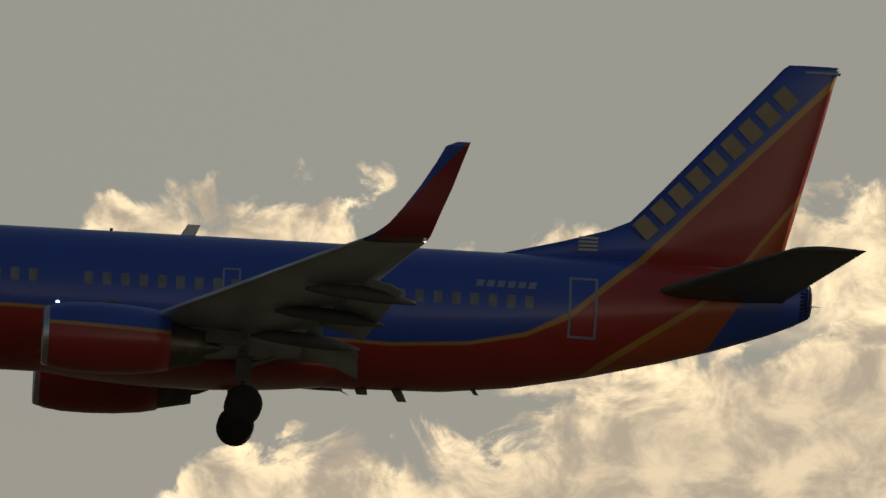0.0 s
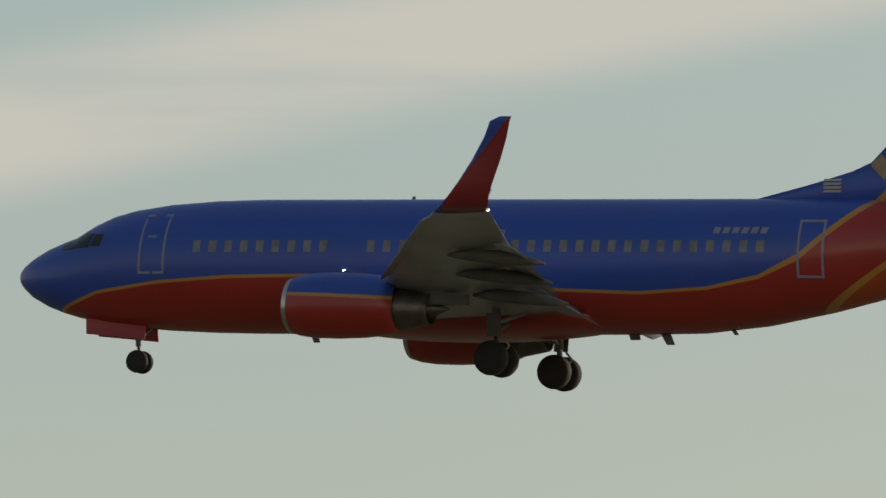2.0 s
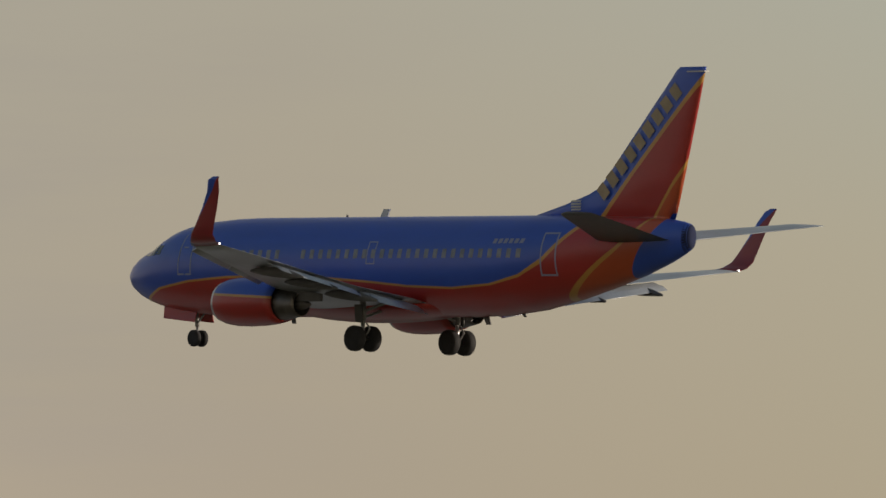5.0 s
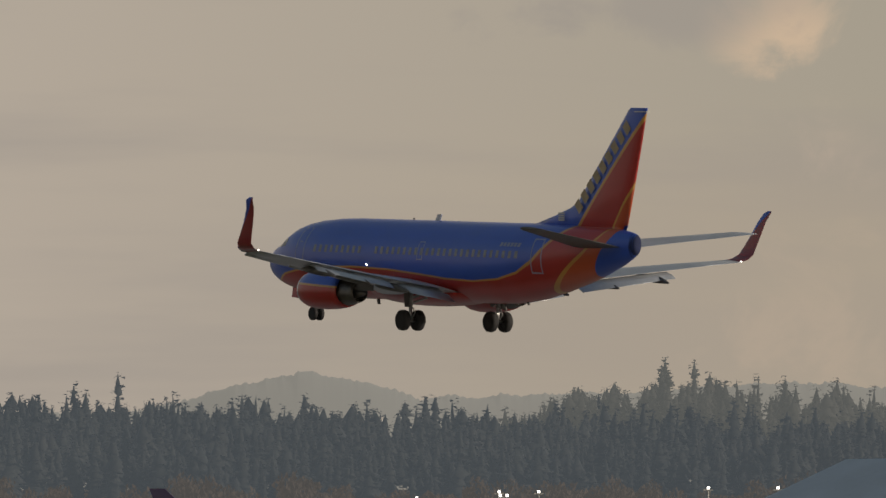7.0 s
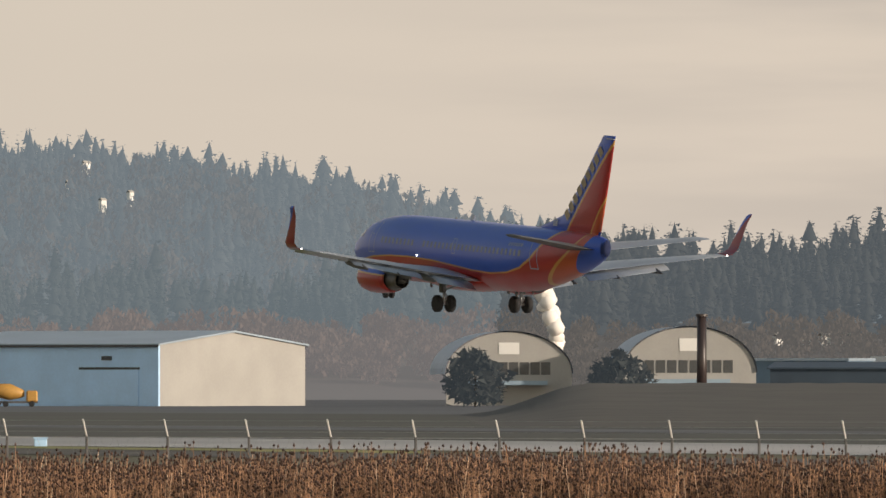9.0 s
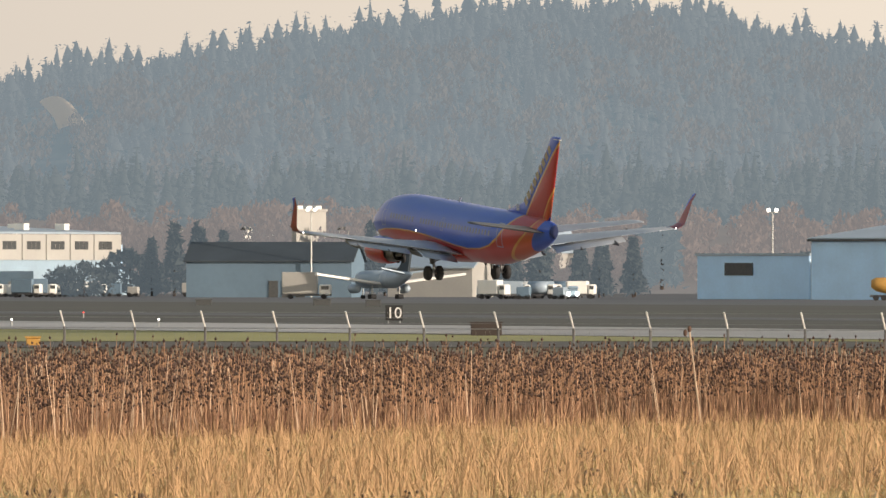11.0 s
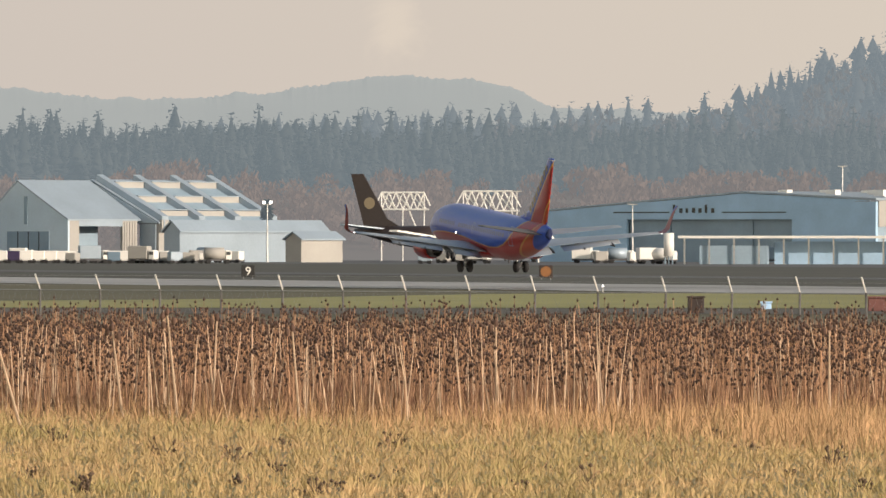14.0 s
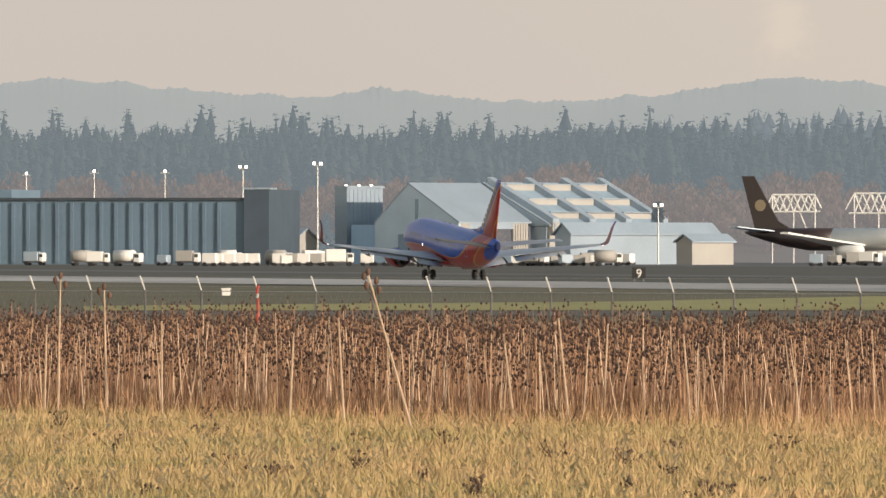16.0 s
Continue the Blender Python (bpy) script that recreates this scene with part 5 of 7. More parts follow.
trk = random.Random(5)
spots_ = [(76.367, 26, 3), (75.921, 10, 2), (74.964, 14, 2), (75.474, 16, 4), (75.113, 8, 1), (74.811, 8, 2), (74.128, 30, 7), (73.725, 24, 6), (73.831, 10, 2), (73.427, 14, 4),
          (71.362, 12, 4), (71.160, 8, 3), (70.492, 8, 2), (69.627, 14, 3), (68.418, 16, 5), (68.649, 10, 2), (69.456, 12, 3), (66.874, 14, 5), (67.105, 9, 4), (66.862, 14, 4), (69.200, 18, 5), (69.661, 12, 3), (73.589, 16, 4), (72.168, 12, 4)]
for az, spread, n in spots_:
    for k in range(n):
        d = 2230 + trk.uniform(-90, 60) if az > 68 else 2020 + trk.uniform(-60, 60)
        kind = trk.choice(["van", "box", "box", "box", "van", "tank"])
        mat = M[trk.choice(["white_paint", "white_paint", "white_wall", "pale_metal", "slate"])]
        lab = {"van": "white apron service truck", "box": "boxy pale cargo container on a dolly", "tank": "tank truck with a rounded pale tank"}[kind]
        truck(az + (k - n / 2) * spread / max(1, n) * 0.029 + trk.uniform(-0.01, 0.01), d, kind, mat, lab, trk.uniform(-30, 20), trk.uniform(0.65, 0.95))
# rows of baggage containers before the hangars
for az, n, step, shades in ((74.55, 16, 0.063, ("white_paint", "slate", "white_paint", "purple_paint", "white_paint", "white_paint")), (75.0, 5, 0.062, ("white_paint", "white_wall")), (75.32, 4, 0.062, ("white_paint",))):
    for k in range(n):
        truck(az - k * step, 2215, "box", M[shades[k % len(shades)] if k < 7 else "white_paint"], "boxy baggage container in a row on the apron", -6, 0.86)
truck(68.064, 2010, "van", M["white_wall"], "white trailer truck beside the workshop", -5, 1.35)


def mixer():
    o = thing("mixer_truck", spot(65.081, 1860), "orange-yellow concrete mixer truck beside the depot", "truck")
    rg = []
    for x, r in ((-3.4, 0.6), (-2.6, 1.15), (-0.6, 1.4), (1.2, 0.8), (1.8, 0.5)):
        rg.append([(x, r * math.cos(2 * math.pi * k / 18), 2.4 - 0.12 * x + r * math.sin(2 * math.pi * k / 18)) for k in range(18)])
    link_mesh("drum", *loft(rg), M["yellow_paint"], o, "", True)
    bm = bmesh.new()
    box(bm, 2.1, 4.0, -1.15, 1.15, 0.8, 2.7, None, 0.25)
    part("cab", bm, M["yellow_paint"], o)
    bm = bmesh.new()
    box(bm, -3.6, 4.0, -0.9, 0.9, 0.6, 0.95)
    part("chassis", bm, M["tarmac"], o)
    for wx in (-2.6, -1.3, 3.0):
        bm = bmesh.new()
        tube(bm, (wx, -1.1, 0.5), (wx, 1.1, 0.5), 0.5, seg=12)
        part("wheel", bm, M["tyre"], o)


mixer()


def car_lights():
    o = thing("airport_truck", spot(66.706, 1950, 90), "dark truck on the apron with two lit headlights", "truck")
    bm = bmesh.new()
    box(bm, -2.6, 2.6, -1.0, 1.0, 0.6, 1.7, None, 0.2)
    box(bm, -1.2, 1.2, -0.95, 0.95, 1.72, 2.4, None, 0.25)
    part("body", bm, M["door_grey"], o)
    for y in (-0.75, 0.75):
        bm = bmesh.new()
        bmesh.ops.create_icosphere(bm, subdivisions=2, radius=0.34, matrix=Matrix.Translation((-2.62, y, 1.0)))
        part("headlight", bm, M["lamp"], o, "lit headlight", True)
        for x in (-1.7, 1.7):
            bm = bmesh.new()
            tube(bm, (x, y * 1.2 - 0.12, 0.38), (x, y * 1.2 + 0.12, 0.38), 0.38, seg=12)
            part("wheel", bm, M["tyre"], o)


car_lights()


# signs and boxes beside the runway
def distance_sign(az, d, text):
    o = thing("distance_sign", spot(az, d), "black runway distance sign with white number " + text, "sign", "distance signs")
    bm = bmesh.new()
    box(bm, -0.75, 0.75, 0, 0.3, 0.25, 1.55, None, 0.04)
    part("panel", bm, M["asphalt_sign"], o)
    bm = bmesh.new()
    for x in (-0.5, 0.5):
        tube(bm, (x, 0.15, 0), (x, 0.15, 0.25), 0.05, seg=6)
    part("feet", bm, M["steel"], o)
    cu = bpy.data.curves.new("digits", "FONT")
    cu.body, cu.size, cu.extrude, cu.align_x = text, 1.35, 0.01, "CENTER"
    cu.materials.append(M["white_paint"])
    tx = new("digits", cu)
    tx.parent, tx.matrix_basis = o, pose(0, -0.03, 0.45, 90, 0, 0)
    tagged(tx, "white number on the sign")


distance_sign(67.618, 960, "10")
distance_sign(73.165, 1250, "9")


def cabinet(az, d, w, h, mat, label):
    o = thing("equipment_box", spot(az, d), label, "box", "runway boxes")
    bm = bmesh.new()
    box(bm, -w / 2, w / 2, 0, w * 0.7, 0, h, None, 0.05)
    part("housing", bm, mat, o)
    bm = bmesh.new()
    box(bm, -w / 2 - 0.06, w / 2 + 0.06, -0.06, w * 0.7 + 0.06, h + 0.002, h + 0.10)
    part("lid", bm, mat, o)


for az, d, w, h, mat, lab in ((67.148, 757, 2.1, 0.85, M["brown_paint"], "wide dark equipment box beside the runway"), (70.881, 640, 0.95, 0.9, M["brown_paint"], "dark brown equipment box"),
                              (69.935, 660, 1.6, 0.8, M["hub"], "dull red equipment box"), (70.523, 680, 0.65, 0.4, M["sky_blue_wall"], "small pale blue box"),
                              (69.460, 650, 0.8, 0.45, M["yellow_paint"], "orange and white marker box"), (67.726, 1500, 2.0, 0.8, M["window_dark"], "dark low box in the infield"), (68.591, 1550, 2.2, 0.8, M["window_dark"], "dark low box in the infield"),
                              (67.986, 1550, 2.4, 0.8, M["window_dark"], "dark low box in the infield"), (75.272, 900, 0.7, 0.5, M["white_paint"], "small white marker box"), (64.943, 700, 0.8, 0.5, M["sky_blue_wall"], "small pale blue metal box")):
    cabinet(az, d, w, h, mat, lab)


def round_sign():
    o = thing("taxi_sign", spot(71.646, 1230), "square dark sign with a round orange face", "sign")
    bm = bmesh.new()
    box(bm, -0.75, 0.75, 0, 0.2, 0.2, 1.6, None, 0.04)
    part("panel", bm, M["brown_paint"], o)
    bm = bmesh.new()
    bmesh.ops.create_cone(bm, cap_ends=True, segments=24, radius1=0.58, radius2=0.58, depth=0.04, matrix=pose(0, -0.03, 0.92, 90, 0, 0))
    part("face", bm, M["hub_orange"], o, "round orange face")
    bm = bmesh.new()
    tube(bm, (-0.5, 0.1, 0), (-0.5, 0.1, 0.2), 0.05, seg=6)
    tube(bm, (0.5, 0.1, 0), (0.5, 0.1, 0.2), 0.05, seg=6)
    part("feet", bm, M["steel"], o)


round_sign()


def runway_lamp(az, d, mat, label):
    o = thing("runway_light", spot(az, d), label, "light", "runway lights")
    bm = bmesh.new()
    tube(bm, (0, 0, 0), (0, 0, 0.5), 0.06, seg=6)
    part("stem", bm, M["steel"], o)
    bm = bmesh.new()
    bmesh.ops.create_icosphere(bm, subdivisions=2, radius=0.085, matrix=Matrix.Translation((0, 0, 0.56)))
    part("bulb", bm, mat, o, "", True)


runway_lamp(69.203, 1080, M["lamp_red"], "small lit red runway light")
for x in (20, 640, 900):
    runway_lamp(69.154 - (x - 784) / 347, 905, M["lamp_warm"], "small lit white runway light")


# ---- cargo area farther round the field ----
def arch_hangar(az, d, w, h, label):
    o = thing("arched_hangar", spot(az, d, 3), label, "hangar", "arched hangars")
    n = 24
    arc = [(w / 2 * math.cos(math.pi * k / n), h * 0.42 + h * 0.58 * math.sin(math.pi * k / n)) for k in range(n + 1)]
    bm = bmesh.new()
    vs = [bm.verts.new((x, 0, z)) for x, z in arc] + [bm.verts.new((-w / 2, 0, 0)), bm.verts.new((w / 2, 0, 0))]
    bm.faces.new(vs)
    part("front_wall", bm, M["white_wall"], o, "pale arched front")
    bm = bmesh.new()
    a = [bm.verts.new((x * 1.02, -0.5, z * 1.02)) for x, z in arc]
    b = [bm.verts.new((x * 1.02, 60, z * 1.02)) for x, z in arc]
    for k in range(n):
        bm.faces.new((a[k], a[k + 1], b[k + 1], b[k]))
    part("roof", bm, M["pale_metal"], o, "pale arched roof")
    for k in range(8):
        wall_box(o, "window", -w * 0.34 + k * w * 0.085, -w * 0.34 + k * w * 0.085 + 1.6, -0.08, -0.02, h * 0.42, h * 0.42 + 2.2, M["window_dark"])
    wall_box(o, "notice", -1.8, 1.8, -0.1, -0.02, h * 0.70, h * 0.86, M["white_paint"], "small white notice")
    wall_box(o, "canopy", -w * 0.36, w * 0.30, -3.0, -0.02, h * 0.28, h * 0.34, M["door_grey"])


arch_hangar(61.632, 1950, 23.0, 13.6, "arched hangar with a pale front and small windows")
arch_hangar(62.554, 1960, 22.0, 12.8, "arched hangar with a pale front beside its twin")
ch = thing("chimney", spot(61.571, 1800), "tall dark brick chimney before the arched hangar", "chimney")
bm = bmesh.new()
tube(bm, (0, 0, 0), (0, 0, 14.6), 0.85, 0.75, seg=16)
part("shaft", bm, M["brown_paint"], ch, "", True)
bm = bmesh.new()
tube(bm, (0, 0, 14.6), (0, 0, 15.0), 0.95, seg=16)
part("rim", bm, M["brown_paint"], ch)


def long_depot():
    o = thing("long_cargo_depot", spot(57.972, 2080, 13), "very long low cargo depot with a bright sunlit roof edge", "building")
    L, H = 93.5, 7.7
    wall_box(o, "wall", -L, 0, 0, 40, 0, H, M["slate"])
    wall_box(o, "roof_fascia", -L - 0.2, 12.2, -0.5, 40.5, H + 0.02, H + 1.25, M["white_paint"], "bright white roof edge")
    for k in range(10):
        wall_box(o, "roof_unit", -L + 8 + k * 10.2, -L + 9.4 + k * 10.2, 1, 3, H + 1.27, H + 1.75, M["white_paint"], "white roof unit")
        wall_box(o, "wall_opening", -L + 4 + k * 10.2, -L + 5.0 + k * 10.2, -0.56, -0.51, H + 0.4, H + 0.8, M["window_dark"])
    wall_box(o, "end_wall", 0.02, 12.0, -0.1, 38, 0, H, M["cream_wall"], "sunlit cream end block")


long_depot()
plain_block("blue_store", 60.487, 1990, 26, 14, 6.4, M["navy_wall"], M["navy_wall"], "low dark blue store", turn=-10, roof=M["navy_wall"], z_ridge=7.4)
plain_block("link_shed", 60.827, 2060, 22, 14, 8.0, M["slate"], M["slate"], "low slate shed beside the arched hangar", turn=-20, roof=M["pale_metal"])
plain_block("pale_hangar", 52.577, 1500, 30, 60, 9.5, M["pale_metal"], M["pale_metal"], "big pale metal hangar roof", turn=30, roof=M["pale_metal"], z_ridge=16.0)
bs = thing("billboard", spot(59.760, 2350), "orange and white billboard on two posts", "billboard")
wall_box(bs, "panel", -1.7, 1.7, 0, 0.5, 15.6, 17.4, M["red_paint"], "orange lower panel")
wall_box(bs, "panel", -1.7, 1.7, 0, 0.5, 17.42, 18.4, M["pale_metal"], "pale upper panel")
for x in (-0.5, 0.5):
    wall_box(bs, "post", x - 0.15, x + 0.15, 0.1, 0.4, 0, 15.58, M["white_paint"])


def plume():
    """A column of steam over the arched hangars."""
    o = thing("steam_plume", spot(62.381, 2500), "sunlit cream column of steam drifting up", "steam")
    r = random.Random(3)
    for k in range(50):
        z = 1.5 + 33.0 * k / 49
        t = max(0.0, (z - 15.5) / 19.0)
        x = 2.6 - 7.5 * t ** 1.3 + r.uniform(-1.0, 1.0) * (0.4 + t)
        bm = bmesh.new()
        bmesh.ops.create_icosphere(bm, subdivisions=2, radius=r.uniform(1.6, 2.6) * (0.75 + 0.7 * t), matrix=Matrix.Translation((x, r.uniform(-1.5, 1.5), z)))
        for v in bm.verts:
            v.co += v.normal * 0.5 * noise.noise(v.co * 0.6)
        part("puff", bm, M["steam"], o, "", True)


plume()


# low grassy dyke before the cargo area
def dyke():
    verts, faces = [], []
    cross = ((1010, 0.0), (1120, 1.3), (1290, 3.2), (1370, 3.85), (1390, 3.95), (1430, 3.0), (1470, -0.1))
    n = 130
    for i in range(n + 1):
        az = 55.6 + 7.2 * i / n
        ends = min(1.0, (az - 55.6) / 1.4, (62.8 - az) / 0.7)
        ends = ends * ends * (3 - 2 * ends)
        for d, z in cross:
            verts.append(polar(az, d, z * ends + 0.12 * noise.noise((az * 9, d * 0.02, 0)) * (z > 0.5)))
    m = len(cross)
    for i in range(n):
        for j in range(m - 1):
            a = i * m + j
            faces.append((a, a + 1, a + m + 1, a + m))
    tagged(link_mesh("dyke_ground", verts, faces, M["track"], smooth=True), "long low dark grassy dyke before the cargo area", "embankment", kind="structure")


dyke()

# evergreens and bushes among the buildings
def evergreen(az, d, h, w, bushy=False):
    o = thing("evergreen_tree" if not bushy else "evergreen_bush", spot(az, d), "dark evergreen tree among the airfield buildings" if not bushy else "dark rounded evergreen bush", "tree" if not bushy else "bush", "airfield trees")
    bm = bmesh.new()
    tube(bm, (0, 0, 0), (0, 0, h * 0.9), 0.035 * h * 0.6, 0.04, seg=6)
    part("trunk", bm, M["bark"], o)
    r = np.random.default_rng(int(az * 1000) % 99991)
    n = 1300 if not bushy else 1100
    t = r.uniform(0.08, 1, n)
    a = r.uniform(0, 6.283, n)
    prof = (1 - t) ** 0.8 * (0.85 + 0.12 * np.sin(t * 26)) if not bushy else np.sqrt(np.maximum(0.02, 1 - (2 * t - 0.9) ** 2)) * 0.95
    lump = 1 + 0.28 * np.sin(a * 3 + t * 9) * np.cos(a * 2 - t * 5)
    rad = w * prof * lump * r.uniform(0.55, 1.05, n)
    c = np.stack([rad * np.cos(a), rad * np.sin(a), h * t], 1)
    s = (0.065 * h if not bushy else 0.12 * h) * r.uniform(0.5, 1.2, n)
    v = c[:, None, :] + r.normal(0, 0.6, (n, 3, 3)) * s[:, None, None]
    # the crown's haze glow is picked by bearing and distance
    ob = big_mesh("crown", v.reshape(-1, 3), np.arange(n * 3).reshape(-1, 3), M["bush_thin_haze"] if az < 63 else M["bush"] if d < 2500 else M["pine_near"])
    ob.parent = o


for a, d, h, w in ((66.251, 2610, 25.5, 5.8), (66.400, 2150, 11.5, 3.0), (66.573, 2100, 9.5, 2.6), (66.678, 2180, 11.0, 2.4), (66.548, 2190, 11.0, 2.6), (67.092, 2200, 11.0, 2.6), (66.660, 2140, 10, 2.6),
                   (67.739, 2300, 14.5, 3.6), (67.667, 2310, 12.5, 3.0), (67.523, 2320, 11.5, 2.2), (67.456, 2320, 11.0, 2.2), (67.255, 2330, 12.0, 3.0), (68.488, 2280, 13.0, 4.2), (68.604, 2290, 13.5, 3.4), (67.033, 2330, 17.0, 4.6), (66.874, 2360, 16.0, 4.0),
                   (68.739, 2280, 14.5, 3.8), (68.624, 2290, 14.0, 4.0), (68.854, 2290, 11.5, 3.2), (73.067, 2420, 13.0, 2.6), (74.758, 2600, 11.0, 3.0), (66.30, 2640, 19, 5.0), (66.390, 2210, 11, 2.4)):
    evergreen(a, d, h, w)
for a, d, h, w in ((69.200, 2200, 6.5, 6.0), (69.316, 2210, 5.5, 4.0), (68.966, 2300, 9.0, 7.0), (67.364, 2250, 7.0, 4.0), (61.991, 1850, 8.6, 5.5), (60.44, 1850, 10.2, 3.6), (60.30, 1850, 8.6, 4.5), (60.15, 1850, 8.0, 4.0),
                   (59.70, 1900, 8.0, 5.5), (59.52, 1900, 7.6, 4.5), (62.727, 1850, 9.0, 5.0), (65.519, 2060, 8.0, 3.0)):
    evergreen(a, d, h, w, True)


# bright windows and lamps of houses among the far trees
def house_glints():
    r = random.Random(11)
    lit = [(60.449, 0.36), (60.853, 0.37), (60.968, 0.37), (61.049, 0.38), (60.622, 0.37), (59.916, 0.32), (58.547, 0.33), (61.199, 0.36), (69.571, 0.31), (68.750, 0.32), (68.389, 0.35), (68.015, 0.31),
           (66.438, 0.33), (66.689, 0.32), (67.897, 0.36), (67.724, 0.35), (67.551, 0.36), (68.251, 0.36), (67.479, 0.33), (67.335, 0.34), (67.278, 0.36), (64.813, 1.02), (64.727, 1.12), (64.640, 0.93), (64.496, 0.97), (56.559, 0.66)]
    for az, el in lit:
        d = 2735 if el < 0.6 else 3350 + 900 * float(np.interp(el, [0.9, 1.15], [0.62, 0.80]))
        z = 4 + math.tan(radians(el)) * d
        o = thing("far_house", spot(az, d, r.uniform(-40, -20), rise(d) - 0.5 if el < 0.6 else z - 5), "small pale house among the far trees", "house", "far houses")
        hh = min(2.8, z - rise(d) + 0.5) if el < 0.6 else 5.0
        w, deep = r.uniform(0.4, 0.8), r.uniform(2.2, 4.2)
        wall_box(o, "wall", -w, w, 0, deep, 0, hh, M["white_paint"])
        gable_roof(o, -w, w, 0, deep, hh, hh + 0.7, M["white_wall"], "y", 0.15, 0.15)


house_glints()

# ---- rough field between viewpoint and fence ----
M["stem"] = material("dry_stalk", (0.38, 0.215, 0.122), 0.8, vary=0.2, island=0.40)
M["head"] = material("teasel_seed_head", (0.092, 0.052, 0.037), 0.9, vary=0.3, island=0.45)
M["straw"] = material("dry_golden_grass", (0.47, 0.285, 0.145), 0.85, vary=0.2, island=0.25)
M["short"] = material("short_pasture_grass", (0.48, 0.32, 0.16), 0.9, vary=0.3, scale=0.22, fine=1.0, second=(0.33, 0.262, 0.105), island=0.18)
M["under"] = material("brown_undergrowth", (0.22, 0.112, 0.066), 0.9, vary=0.25, island=0.35)
M["pasture"] = material("pasture_soil_and_moss", (0.28, 0.21, 0.10), 0.95, vary=0.3, scale=0.08, fine=2.0, second=(0.22, 0.20, 0.085), bump=0.4, bump_scale=0.1)
# near heads are darker than the field's: backlit shade put into the brown
M["head_near"] = material("backlit_seed_head", (0.030, 0.018, 0.013), 0.9, vary=0.35, scale=40, second=(0.012, 0.008, 0.007))
M["litter"] = material("dry_litter_ground", (0.20, 0.125, 0.078), 0.95, vary=0.4, scale=0.1, fine=2.5, second=(0.16, 0.095, 0.05), bump=0.4, bump_scale=0.1)
M["pale_stalk"] = material("bleached_stalk", (0.62, 0.44, 0.30), 0.8, vary=0.25, scale=2, fine=9, island=0.3)
M["weed"] = material("dark_dead_weed", (0.125, 0.080, 0.050), 0.95, vary=0.3, island=0.3)
frng = np.random.default_rng(21)


def front_edge(az):
    """Distance of the teasels' near edge."""
    return np.interp(az, [56, 62, 64, 66.5, 69, 70.8, 72, 74, 76, 79], [296, 300, 300, 292, 262, 250, 246, 252, 266, 280])


def fence_dist(az):
    return FENCE_D / np.cos(np.radians(az - FENCE_AZ))


def field_floor():
    verts, faces = [], []
    n = 120
    for i in range(n + 1):
        az = 55 + 26 * i / n
        d0, d1 = float(front_edge(az)) - 3 + 2.5 * noise.noise((az * 3, 0, 0)), float(fence_dist(az)) + 4
        for j in range(9):
            p = polar(az, d0 + (d1 - d0) * j / 8)
            verts.append((p.x, p.y, 0.14))
    for i in range(n):
        for j in range(8):
            a = i * 9 + j
            faces.append((a, a + 1, a + 10, a + 9))
    tagged(link_mesh("field_floor", verts, faces, M["litter"], smooth=True), "dry brown litter under the teasels", "ground", kind="structure")


field_floor()


def pasture():
    verts, faces = [], []
    n = 120
    for i in range(n + 1):
        az = 55 + 26 * i / n
        d1 = float(front_edge(az)) + 6
        for j in range(7):
            p = polar(az, 125 + (d1 - 125) * j / 6)
            verts.append((p.x, p.y, 0.125 + 0.03 * noise.noise((p.x * 0.2, p.y * 0.2, 0))))
    for i in range(n):
        for j in range(6):
            a = i * 7 + j
            faces.append((a, a + 1, a + 8, a + 7))
    tagged(link_mesh("pasture", verts, faces, M["pasture"], smooth=True), "yellowish winter pasture before the teasels", "ground", kind="structure")


pasture()


def az_xy(az, d):
    a = np.radians(az)
    return -np.sin(a) * d, np.cos(a) * d


def bars(p, q, w0, w1):
    """Thin three-sided stalks from p to q."""
    n = len(p)
    v = np.empty((n, 6, 3))
    ph = frng.uniform(0, 6.28, n)
    for k in range(3):
        a = ph + k * 2.0944
        o = np.stack([np.cos(a), np.sin(a), np.zeros(n)], 1)
        v[:, k], v[:, 3 + k] = p + o * w0[:, None], q + o * w1[:, None]
    i = (np.arange(n) * 6)[:, None]
    t = [np.concatenate([i + k, i + (k + 1) % 3, i + 3 + (k + 1) % 3], 1) for k in range(3)]
    t += [np.concatenate([i + k, i + 3 + (k + 1) % 3, i + 3 + k], 1) for k in range(3)]
    return v.reshape(-1, 3), np.concatenate(t)


def eggs(c, r, h, ax):
    """Egg-shaped seed heads: eight-faced spindles at c along ax."""
    n = len(c)
    v = np.empty((n, 6, 3))
    side = np.cross(ax, np.array([0.3, 0.9, 0.1]))
    side /= np.linalg.norm(side, axis=1)[:, None]
    other = np.cross(ax, side)
    v[:, 0] = c - ax * (h * 0.5)[:, None]
    v[:, 5] = c + ax * (h * 0.62)[:, None]
    for k, (a, b) in enumerate(((1, 0), (0, 1), (-1, 0), (0, -1))):
        v[:, 1 + k] = c + side * (a * r)[:, None] + other * (b * r)[:, None] - ax * (h * 0.05)[:, None]
    i = (np.arange(n) * 6)[:, None]
    t = []
    for k in range(4):
        t.append(np.concatenate([i, i + 1 + (k + 1) % 4, i + 1 + k], 1))
        t.append(np.concatenate([i + 5, i + 1 + k, i + 1 + (k + 1) % 4], 1))
    return v.reshape(-1, 3), np.concatenate(t)


def join(parts):
    vs, ts, base = [], [], 0
    for v, t in parts:
        vs.append(v)
        ts.append(t + base)
        base += len(v)
    return np.concatenate(vs), np.concatenate(ts)


